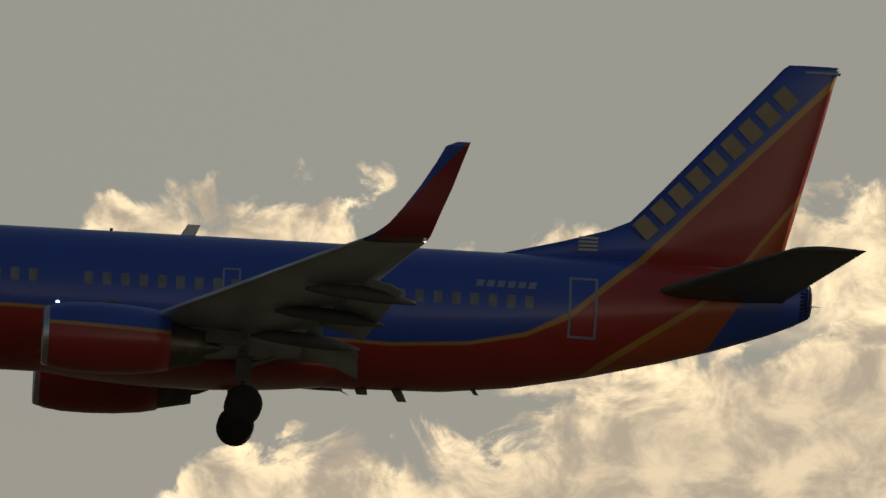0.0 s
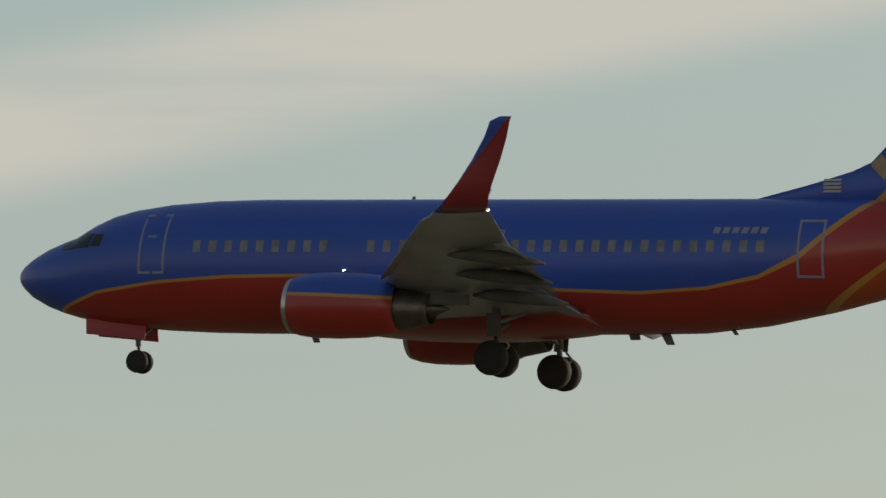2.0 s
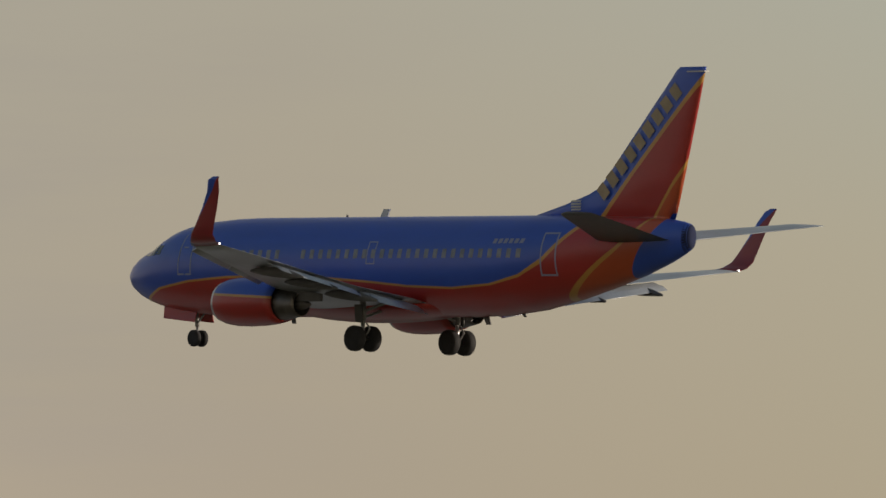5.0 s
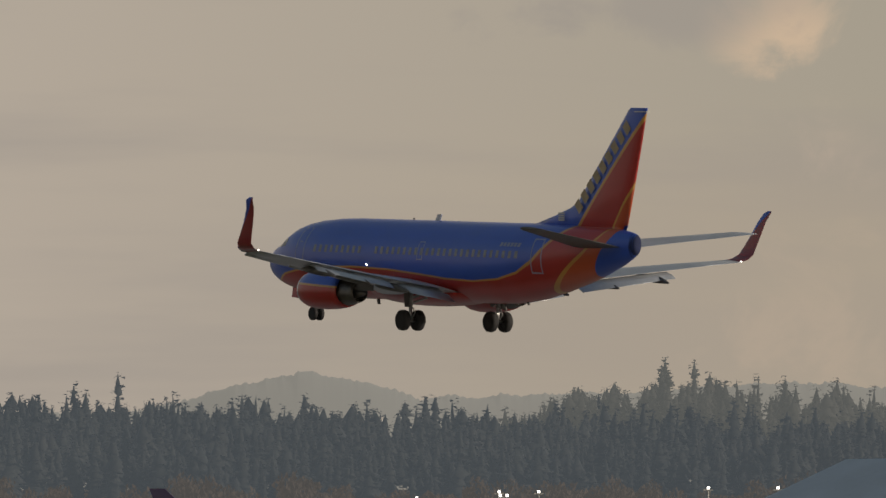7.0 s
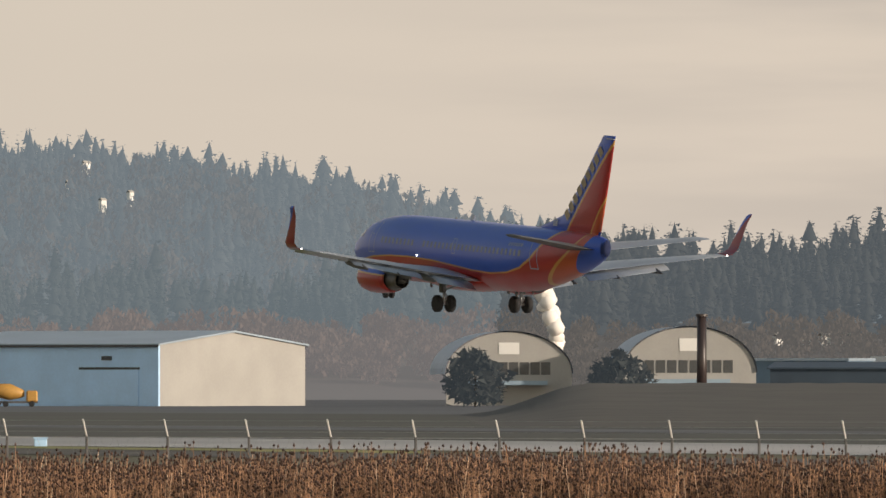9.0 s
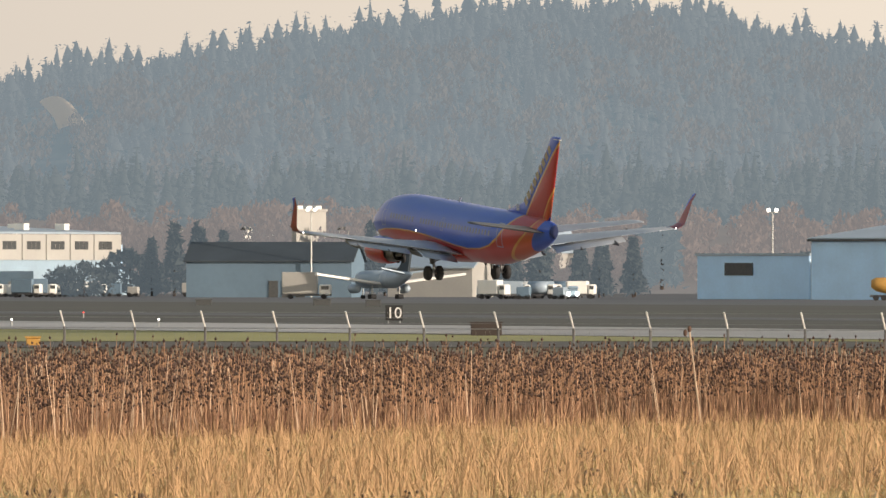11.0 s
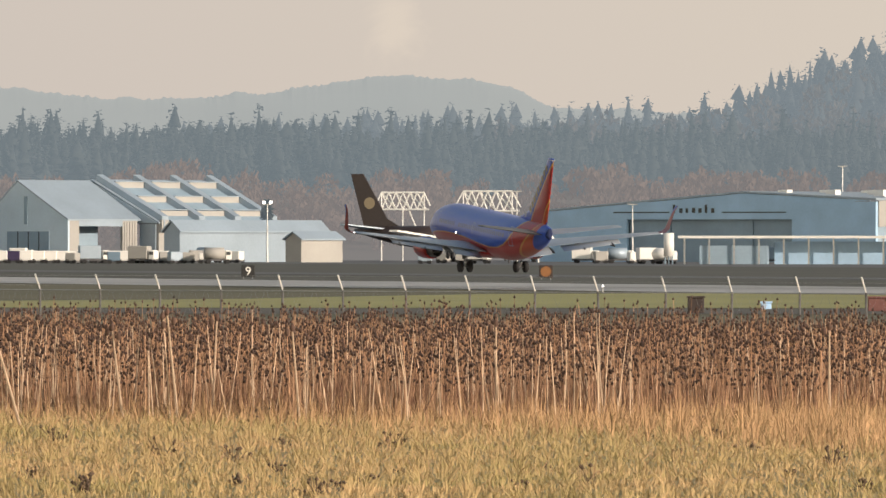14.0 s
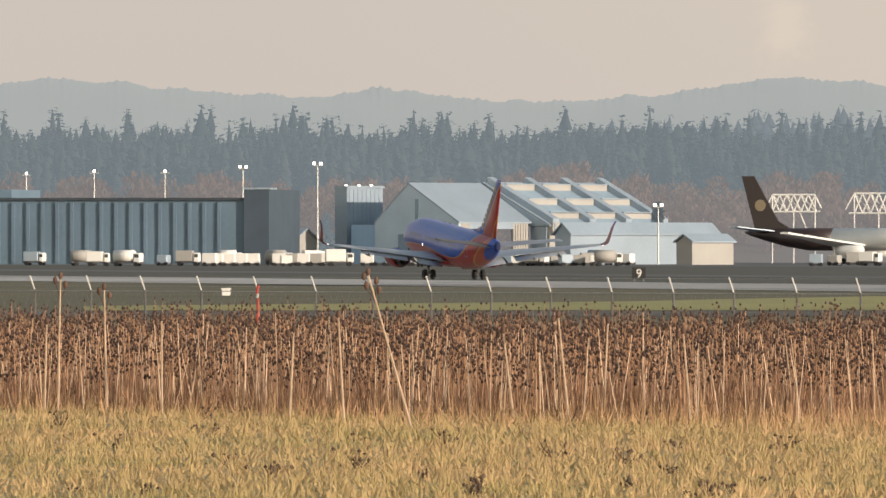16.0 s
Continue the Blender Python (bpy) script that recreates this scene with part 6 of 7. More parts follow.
def teasels(n):
    az = frng.uniform(56.5, 79, n)
    t = frng.uniform(0, 1, n) ** 1.25
    d0, d1 = front_edge(az), fence_dist(az) - 2
    ragged = 5.0 * np.array([noise.noise((a * 6.0, 1.0, 0)) for a in az])
    d = d0 + ragged + (d1 - d0 - 4) * t
    x, y = az_xy(az, d)
    patchy = np.array([noise.noise((a * 0.12, b * 0.12, 2.0)) for a, b in zip(x, y)])
    h = np.clip(np.where(frng.random(n) < 0.42, frng.uniform(0.65, 1.45, n), frng.normal(1.56, 0.24, n)) + 0.30 * patchy, 0.5, 2.2)
    lean = frng.normal(0, 0.07, (n, 2))
    p = np.stack([x, y, np.full(n, 0.1)], 1)
    q = p + np.stack([lean[:, 0] * h, lean[:, 1] * h, h], 1)
    stems = [bars(p, q, np.full(n, 0.015), np.full(n, 0.008))]
    ax = q - p
    ax /= np.linalg.norm(ax, axis=1)[:, None]
    heads = [eggs(q, frng.uniform(0.032, 0.046, n), frng.uniform(0.085, 0.13, n), ax)]
    for k in range(4):
        keep = frng.random(n) < (0.95 - 0.13 * k)
        m = int(keep.sum())
        f = frng.uniform(0.50, 0.86, m)
        s = p[keep] + (q[keep] - p[keep]) * f[:, None]
        a = frng.uniform(0, 6.28, m)
        ln = frng.uniform(0.16, 0.42, m)
        e = s + np.stack([np.cos(a) * ln * 0.55, np.sin(a) * ln * 0.55, ln * 0.9], 1)
        stems.append(bars(s, e, np.full(m, 0.006), np.full(m, 0.005)))
        dr = e - s
        dr /= np.linalg.norm(dr, axis=1)[:, None]
        heads.append(eggs(e, frng.uniform(0.026, 0.042, m), frng.uniform(0.065, 0.115, m), dr))
    tagged(big_mesh("teasel_stems", *join(stems), M["stem"]), "pale dry stalks of a dense teasel field", "dry plants", kind="stuff")
    tagged(big_mesh("teasel_heads", *join(heads), M["head"]), "dark brown teasel seed heads", "dry plants", kind="stuff")


teasels(26000)


def blades(name, az, d, length, width, lean, mat, label, z=0.05):
    n = len(az)
    x, y = az_xy(az, d)
    a = frng.uniform(0, 6.28, n)
    v = np.empty((n, 3, 3))
    side = np.stack([np.cos(a), np.sin(a), np.zeros(n)], 1) * width[:, None]
    root = np.stack([x, y, np.full(n, z)], 1)
    b = frng.uniform(0, 6.28, n)
    tip = root + np.stack([np.cos(b) * lean * length, np.sin(b) * lean * length, length * np.sqrt(np.maximum(0.05, 1 - lean ** 2))], 1)
    v[:, 0], v[:, 1], v[:, 2] = root - side, root + side, tip
    tagged(big_mesh(name, v.reshape(-1, 3), np.arange(n * 3).reshape(-1, 3), mat), label, "grass", kind="stuff")


n = 130000
az_ = frng.uniform(58, 79, n)
az_ = az_[frng.random(n) < np.interp(az_, [58, 69.5, 72, 79], [1.0, 1.0, 0.35, 0.22])]
n = len(az_)
gold = np.interp(az_, [58, 66, 68.5, 70, 71.5, 73, 79], [98, 96, 84, 46, 16, 6, 3])
blades("tall_dry_grass", az_, front_edge(az_) + 16 - (gold + 16) * frng.uniform(0, 1, n) ** 0.8 + frng.normal(0, 6, n), frng.uniform(0.2, 0.9, n) * (0.85 + 0.3 * np.sin(az_ * 23.0) * np.sin(az_ * 57.0)), frng.uniform(0.010, 0.022, n), np.abs(frng.normal(0.42, 0.30, n)).clip(0, 0.96), M["straw"],
       "tall dry golden grass before the teasels")
n = 110000
az_ = frng.uniform(57, 79, n)
t_ = frng.uniform(0, 1, n)
blades("teasel_undergrowth", az_, front_edge(az_) + 4 + frng.normal(0, 4.5, n) + (fence_dist(az_) - front_edge(az_) - 6) * t_ ** 1.7, frng.uniform(0.3, 1.25, n) * (0.85 + 0.35 * np.sin(az_ * 31.0) * np.cos(az_ * 11.0)), frng.uniform(0.010, 0.022, n), np.abs(frng.normal(0.2, 0.2, n)).clip(0, 0.9), M["under"],
       "brown dry undergrowth among the teasels")
n = 260000
az_ = frng.uniform(61, 79, n)
blades("short_grass", az_, 168 + (front_edge(az_) - 160) * frng.uniform(0, 1, n), frng.uniform(0.05, 0.17, n) * (1.1 + 0.5 * np.sin(az_ * 37.0) * np.cos(az_ * 13.0) + frng.exponential(0.25, n)), frng.uniform(0.008, 0.020, n), np.abs(frng.normal(0.6, 0.3, n)).clip(0, 0.97), M["short"],
       "short yellow-green pasture grass", 0.12)
n = 9000
az_ = frng.uniform(61, 79, n)
blades("flopped_grass", az_, 170 + (front_edge(az_) - 168) * frng.uniform(0, 1, n) ** 0.8, frng.uniform(0.25, 0.75, n), frng.uniform(0.005, 0.012, n), frng.uniform(0.7, 0.97, n), M["straw"],
       "long bleached blades lying over the pasture", 0.14)


def tall_stalk(az, d, h, lean_x, heads):
    """A single tall pale stalk that stands out over the field."""
    ob = thing("tall_stalk", spot(az, d), "tall pale leaning stalk with dark seed heads", "dry plant", "tall stalks")
    bm = bmesh.new()
    tube(bm, (0, 0, 0), (lean_x * h, 0.05, h), 0.034, 0.018, seg=6)
    part("stem", bm, M["pale_stalk"], ob)
    for k in range(heads):
        z = h - 0.10 * k
        sx = lean_x * z + (-1) ** k * 0.12 * min(1, k)
        bm = bmesh.new()
        if k:
            tube(bm, (lean_x * (z - 0.35), 0.05, z - 0.35), (sx, 0.05, z), 0.010, 0.008, seg=5)
        bmesh.ops.create_icosphere(bm, subdivisions=2, radius=0.055, matrix=Matrix.Translation((sx, 0.05, z + 0.05)) @ Matrix.Diagonal((1, 1, 1.7, 1)))
        part("seed_head", bm, M["head"], ob, "dark brown seed head")


for az, d, h, lx, k in ((74.32, 240, 3.40, -0.28, 5), (76.13, 262, 3.25, 0.02, 3), (75.88, 262, 3.0, -0.02, 3), (74.67, 246, 2.45, -0.05, 3), (73.52, 246, 2.45, -0.10, 4), (73.35, 250, 2.3, 0.05, 2), (75.6, 258, 2.3, 0.0, 3),
                        (66.05, 290, 2.6, -0.12, 2), (72.9, 246, 2.1, -0.08, 2), (74.95, 250, 2.1, 0.05, 2), (73.8, 247, 2.1, -0.12, 3), (76.2, 262, 2.2, 0.03, 2), (70.2, 250, 2.1, 0.0, 2), (71.9, 246, 2.2, 0.0, 2)):
    tall_stalk(az, d, h, lx, k)


def front_stalks(n):
    """Thicker pale stalks along the near edge of the teasels."""
    az = 57 + 22 * frng.uniform(0, 1, n) ** 0.62
    d = front_edge(az) + frng.uniform(-3, 26, n)
    x, y = az_xy(az, d)
    h = frng.uniform(1.0, 2.1, n)
    p = np.stack([x, y, np.full(n, 0.1)], 1)
    q = p + np.stack([frng.normal(0, 0.10, n) * h, frng.normal(0, 0.10, n) * h, h], 1)
    tagged(big_mesh("front_stalks", *bars(p, q, frng.uniform(0.011, 0.022, n), np.full(n, 0.008)), M["pale_stalk"]), "thick bleached stalks at the field's near edge", "dry plants", kind="stuff")
    ax = np.repeat([[0.0, 0.0, 1.0]], n, axis=0)
    tagged(big_mesh("front_seed_heads", *eggs(q, frng.uniform(0.035, 0.05, n), frng.uniform(0.09, 0.13, n), ax), M["head"]), "dark seed heads on the bleached stalks", "dry plants", kind="stuff")


front_stalks(1300)


def edge_stalks(n):
    """Tall bleached stalks standing along the very edge of the field."""
    az = frng.uniform(71.0, 78.5, n)
    d = front_edge(az) + frng.uniform(-4.5, 5.0, n)
    x, y = az_xy(az, d)
    h = frng.uniform(1.5, 2.45, n)
    p = np.stack([x, y, np.full(n, 0.1)], 1)
    q = p + np.stack([frng.normal(0, 0.07, n) * h, frng.normal(0, 0.07, n) * h, h], 1)
    mid = (p + q) / 2 + frng.normal(0, 0.025, (n, 3))
    parts = [bars(p, mid, frng.uniform(0.016, 0.026, n), np.full(n, 0.016)), bars(mid, q, np.full(n, 0.016), np.full(n, 0.009))]
    tagged(big_mesh("edge_stalks", *join(parts), M["pale_stalk"]), "tall bleached stalks along the pasture's edge", "dry plants", kind="stuff")
    heads = [eggs(q, frng.uniform(0.04, 0.06, n), frng.uniform(0.10, 0.15, n), np.repeat([[0.0, 0.0, 1.0]], n, axis=0))]
    tagged(big_mesh("edge_seed_heads", *join(heads), M["head"]), "dark seed heads on the tall bleached stalks", "dry plants", kind="stuff")


edge_stalks(85)


def dead_weeds():
    n = 150
    az = frng.uniform(62, 78.5, n)
    d = 172 + (front_edge(az) - 176) * frng.uniform(0, 1, n) ** 1.4
    x, y = az_xy(az, d)
    parts = []
    for i in range(n):
        m = int(frng.integers(10, 26))
        base = np.repeat([[x[i], y[i], 0.05]], m, axis=0)
        hh = frng.uniform(0.12, 0.42)
        tip = base + np.stack([frng.normal(0, hh * 0.4, m), frng.normal(0, hh * 0.4, m), frng.uniform(0.3, 1, m) * hh], 1)
        parts.append(bars(base, tip, np.full(m, 0.010), np.full(m, 0.006)))
        k = m // 2
        ax = np.repeat([[0.0, 0.0, 1.0]], k, axis=0)
        parts.append(eggs(tip[:k], frng.uniform(0.02, 0.05, k), frng.uniform(0.04, 0.10, k), ax))
    tagged(big_mesh("dead_weeds", *join(parts), M["weed"]), "scattered dark dead weeds in the pasture", "weeds", kind="stuff")


dead_weeds()


# teasels on the bank close before the viewpoint
def near_teasel(az, d, z_top, tilt, size):
    ob = thing("near_teasel", spot(az, d), "dark fuzzy teasel head on a tall stalk on the bank", "dry plant", "near teasels")
    gz = bank(d) - 0.05
    bm = bmesh.new()
    top = Vector((-tilt * size * 0.5, 0, z_top - size * 0.9))
    tube(bm, (-tilt * 0.3, 0, gz), top, 0.006, 0.004, seg=6)
    part("stem", bm, M["weed"], ob)
    bm = bmesh.new()
    axis = Vector((tilt, 0, 1)).normalized()
    rot = axis.to_track_quat("Z", "Y").to_matrix().to_4x4()
    bmesh.ops.create_icosphere(bm, subdivisions=3, radius=1, matrix=Matrix.Translation(top + axis * size * 0.45) @ rot @ Matrix.Diagonal((size * 0.23, size * 0.23, size * 0.5, 1)))
    part("seed_head", bm, M["head_near"], ob, "dark brown seed head", True)
    bm = bmesh.new()
    r = random.Random(int(az * 100))
    for _ in range(420):
        u, v = r.uniform(0, 6.283), r.uniform(-1, 1)
        q = math.sqrt(1 - v * v)
        nrm = Vector((q * math.cos(u), q * math.sin(u), v * 0.8))
        p = top + axis * size * 0.45 + (rot.to_3x3() @ Vector((nrm.x * size * 0.22, nrm.y * size * 0.22, v * size * 0.49)))
        e = p + (rot.to_3x3() @ (nrm + Vector((0, 0, 0.5)))).normalized() * size * r.uniform(0.10, 0.34)
        s = Vector((r.uniform(-1, 1), r.uniform(-1, 1), 0)) * size * 0.010
        bm.faces.new([bm.verts.new(w) for w in (p - s, p + s, e)])
    for k in range(9):
        u = k * 0.698
        p, o = top, Vector((math.cos(u), math.sin(u), 0))
        pts = [top + o * size * 0.05, top + o * size * 0.45 + axis * size * 0.15, top + o * size * 0.55 + axis * size * r.uniform(0.4, 0.9)]
        for a, b in zip(pts, pts[1:]):
            s = o.cross(axis) * size * 0.012
            bm.faces.new([bm.verts.new(w) for w in (a - s, a + s, b + s * 0.6, b - s * 0.6)])
    part("spines", bm, M["head_near"], ob, "fine bristles and curved bracts")


NEAR = [(36.72, 7.0, 4.43, 0.36, 0.10), (35.72, 7.0, 4.385, 0.36, 0.092)]
for a in NEAR:
    near_teasel(*a)

# ---- the landing airliner ----
# navy of the tail end: body blue darkened, with shade in the colour
M["navy_tail"] = material("shade_navy_paint", (0.009, 0.018, 0.075), 0.85, vary=0.25)
airliner = thing("airliner", pose(0, RUNWAY_Y, 30), "blue and red twin-engined jet airliner landing with gear down", "airplane")


def V(a, l, u):
    """Aircraft station (aft of nose, left of centre, above nose tip) in the airliner's own axes."""
    return Vector((a - 16.4, -l, u + 2.75))


FUS = [(0.0, 0.02, -0.02, 0.02), (0.06, 0.20, -0.20, 0.20), (0.2, 0.36, -0.37, 0.37), (0.5, 0.58, -0.62, 0.62), (1.0, 0.86, -0.88, 0.92), (1.55, 1.08, -1.08, 1.15),
       (2.0, 1.24, -1.20, 1.30), (2.6, 1.60, -1.32, 1.45), (3.2, 1.86, -1.42, 1.57), (3.9, 2.04, -1.50, 1.68), (5.0, 2.20, -1.58, 1.80), (6.5, 2.31, -1.64, 1.87),
       (8.0, 2.35, -1.66, 1.88), (20.0, 2.35, -1.66, 1.88), (22.0, 2.35, -1.62, 1.86), (24.0, 2.35, -1.40, 1.76),
       (26.0, 2.33, -1.00, 1.52), (28.0, 2.29, -0.50, 1.18), (29.5, 2.24, -0.08, 0.90), (31.0, 2.16, 0.44, 0.56), (31.7, 2.06, 0.74, 0.38), (32.0, 1.98, 0.90, 0.29), (32.1, 1.94, 0.96, 0.26)]


def fus_at(a):
    for (a0, *p), (a1, *q) in zip(FUS, FUS[1:]):
        if a <= a1:
            t = (a - a0) / (a1 - a0)
            return [x + (y - x) * t for x, y in zip(p, q)]
    return FUS[-1][1:]


def skin_l(a, u, proud=0.0):
    """How far left of the centre the fuselage skin lies at that station and height."""
    top, bot, hw = fus_at(a)
    c, h = (top + bot) / 2, (top - bot) / 2
    return hw * math.sqrt(max(0.0, 1 - ((u - c) / h) ** 2)) + proud


def build_fuselage():
    st = []
    for i in range(len(FUS) - 1):
        a0, a1 = FUS[i][0], FUS[i + 1][0]
        n = max(1, int((a1 - a0) / 0.5))
        st += [a0 + (a1 - a0) * k / n for k in range(n)]
    st.append(FUS[-1][0])
    rings = []
    for a in st:
        top, bot, hw = fus_at(a)
        c, h = (top + bot) / 2, (top - bot) / 2
        rings.append([V(a, hw * math.cos(2 * math.pi * k / 64), c + h * math.sin(2 * math.pi * k / 64)) for k in range(64)])
    body = link_mesh("fuselage", *loft(rings), M["livery"], airliner, "blue upper and red lower fuselage with gold cheatline", True)
    # outlet of the tail cone
    rings = []
    for a, s in ((31.86, 1.003), (32.06, 1.006), (32.13, 0.96), (32.18, 0.80), (32.21, 0.45)):
        top, bot, hw = fus_at(min(a, 32.1))
        c, h = (top + bot) / 2, (top - bot) / 2
        rings.append([V(a, s * hw * math.cos(2 * math.pi * k / 32), c + s * h * math.sin(2 * math.pi * k / 32)) for k in range(32)])
    link_mesh("tail_outlet", *loft(rings), M["navy_tail"], body, "dark blue rounded end of the tail cone", True)
    # wing-to-body fairing under the belly
    rings = []
    for i in range(25):
        a = 9.6 + 10.4 * i / 24
        s = math.sin(math.pi * min(1, max(0, i / 24))) ** 0.45
        rings.append([V(a, 1.95 * s * math.cos(math.pi * 2 * k / 32), -1.18 + (0.72 if math.sin(2 * math.pi * k / 32) < 0 else 0.4) * s * math.sin(2 * math.pi * k / 32)) for k in range(32)])
    link_mesh("belly_fairing", *loft(rings), M["livery"], airliner, "red belly fairing", True)
    # cockpit windows
    for a0, a1, a2, a3, u0, u1 in ((1.62, 2.22, 2.42, 2.05, 0.78, 1.22), (2.28, 2.72, 2.82, 2.48, 0.80, 1.26), (2.78, 3.16, 3.20, 2.88, 0.84, 1.22)):
        pts = [(a0, u0), (a1, u0), (a2, u1), (a3, u1)]
        n = 6
        verts, faces = [], []
        for j in range(n + 1):
            for i in range(n + 1):
                lo = a0 + (a1 - a0) * i / n
                hi = a3 + (a2 - a3) * i / n
                a, u = lo + (hi - lo) * j / n, u0 + (u1 - u0) * j / n
                verts.append(V(a, skin_l(a, min(u, fus_at(a)[0] - 0.02), 0.012), min(u, fus_at(a)[0] - 0.02)))
        for j in range(n):
            for i in range(n):
                k = j * (n + 1) + i
                faces.append((k, k + 1, k + n + 2, k + n + 1))
        link_mesh("cockpit_window", verts, faces, M["glass"], airliner, "dark cockpit glass", True)

    def patch(a0, a1, u0, u1, proud, nm, mat, parent, lab="", n=4, lean=0.0):
        verts, faces = [], []
        for j in range(n + 1):
            u = u0 + (u1 - u0) * j / n
            for a in (a0, a1):
                aa = a + lean * (j / n)
                verts.append(V(aa, skin_l(aa, u, proud), u))
        for j in range(n):
            faces.append((2 * j, 2 * j + 1, 2 * j + 3, 2 * j + 2))
        return link_mesh(nm, verts, faces, mat, parent, lab)

    # cabin windows, one by one, skipping the gap behind the wing box
    k = 0
    a = 6.35
    while a < 24.2:
        if not (10.9 < a < 11.5):
            patch(a, a + 0.24, 0.62, 0.98, 0.010, "cabin_window", M["cabin_window"], body)
        a += 0.508
    # door outlines
    def outline(a0, a1, u0, u1, lab, t=0.07):
        ob = patch(a0, a0 + t, u0, u1, 0.008, "door_outline", M["outline"], body, lab, 8)
        patch(a1 - t, a1, u0, u1, 0.008, "door_outline", M["outline"], body, lab, 8)
        patch(a0 + t, a1 - t, u1 - t, u1, 0.008, "door_outline", M["outline"], body, lab, 1)
        patch(a0 + t, a1 - t, u0, u0 + t, 0.008, "door_outline", M["outline"], body, lab, 1)
    outline(4.55, 5.42, -0.02, 1.82, "white door outline")
    outline(25.35, 26.15, -0.10, 1.62, "white door outline")
    outline(15.75, 16.25, 0.38, 1.30, "white overwing exit outline", 0.05)
    patch(4.80, 5.10, 1.08, 1.14, 0.010, "door_handle", M["outline"], body, "pale door handle", 1)
    bm = bmesh.new()
    bmesh.ops.create_icosphere(bm, subdivisions=2, radius=0.05, matrix=Matrix.Translation(V(11.25, 1.86, 0.06)))
    part("wing_light", bm, M["lamp"], body, "lit white lamp in the fuselage side", True)
    # registration as plain bars
    for i in range(6):
        patch(22.75 + i * 0.29, 22.75 + i * 0.29 + 0.20, 1.19, 1.38, 0.010, "registration_bar", M["outline"], body, "pale bar in place of writing", 2, 0.05)


build_fuselage()


def wing_ring(a_le, a_te, l, u, thick, twist=0.0, n=14, droop=0.0):
    """An aerofoil section as a closed ring."""
    ring = []
    c = a_te - a_le
    for side in (1, -1):
        for k in range(n):
            t = (1 - math.cos(math.pi * k / n)) / 2 if side == 1 else (1 + math.cos(math.pi * k / n)) / 2
            y = thick * c * (2.97 * math.sqrt(t) - 1.26 * t - 3.516 * t * t + 2.843 * t ** 3 - 1.015 * t ** 4) * (0.58 if side == 1 else 0.42) * 2 * 0.5
            ring.append((a_le + c * t, l, u + side * y - math.tan(radians(twist)) * c * t - droop * max(0, t - 0.7)))
    return ring


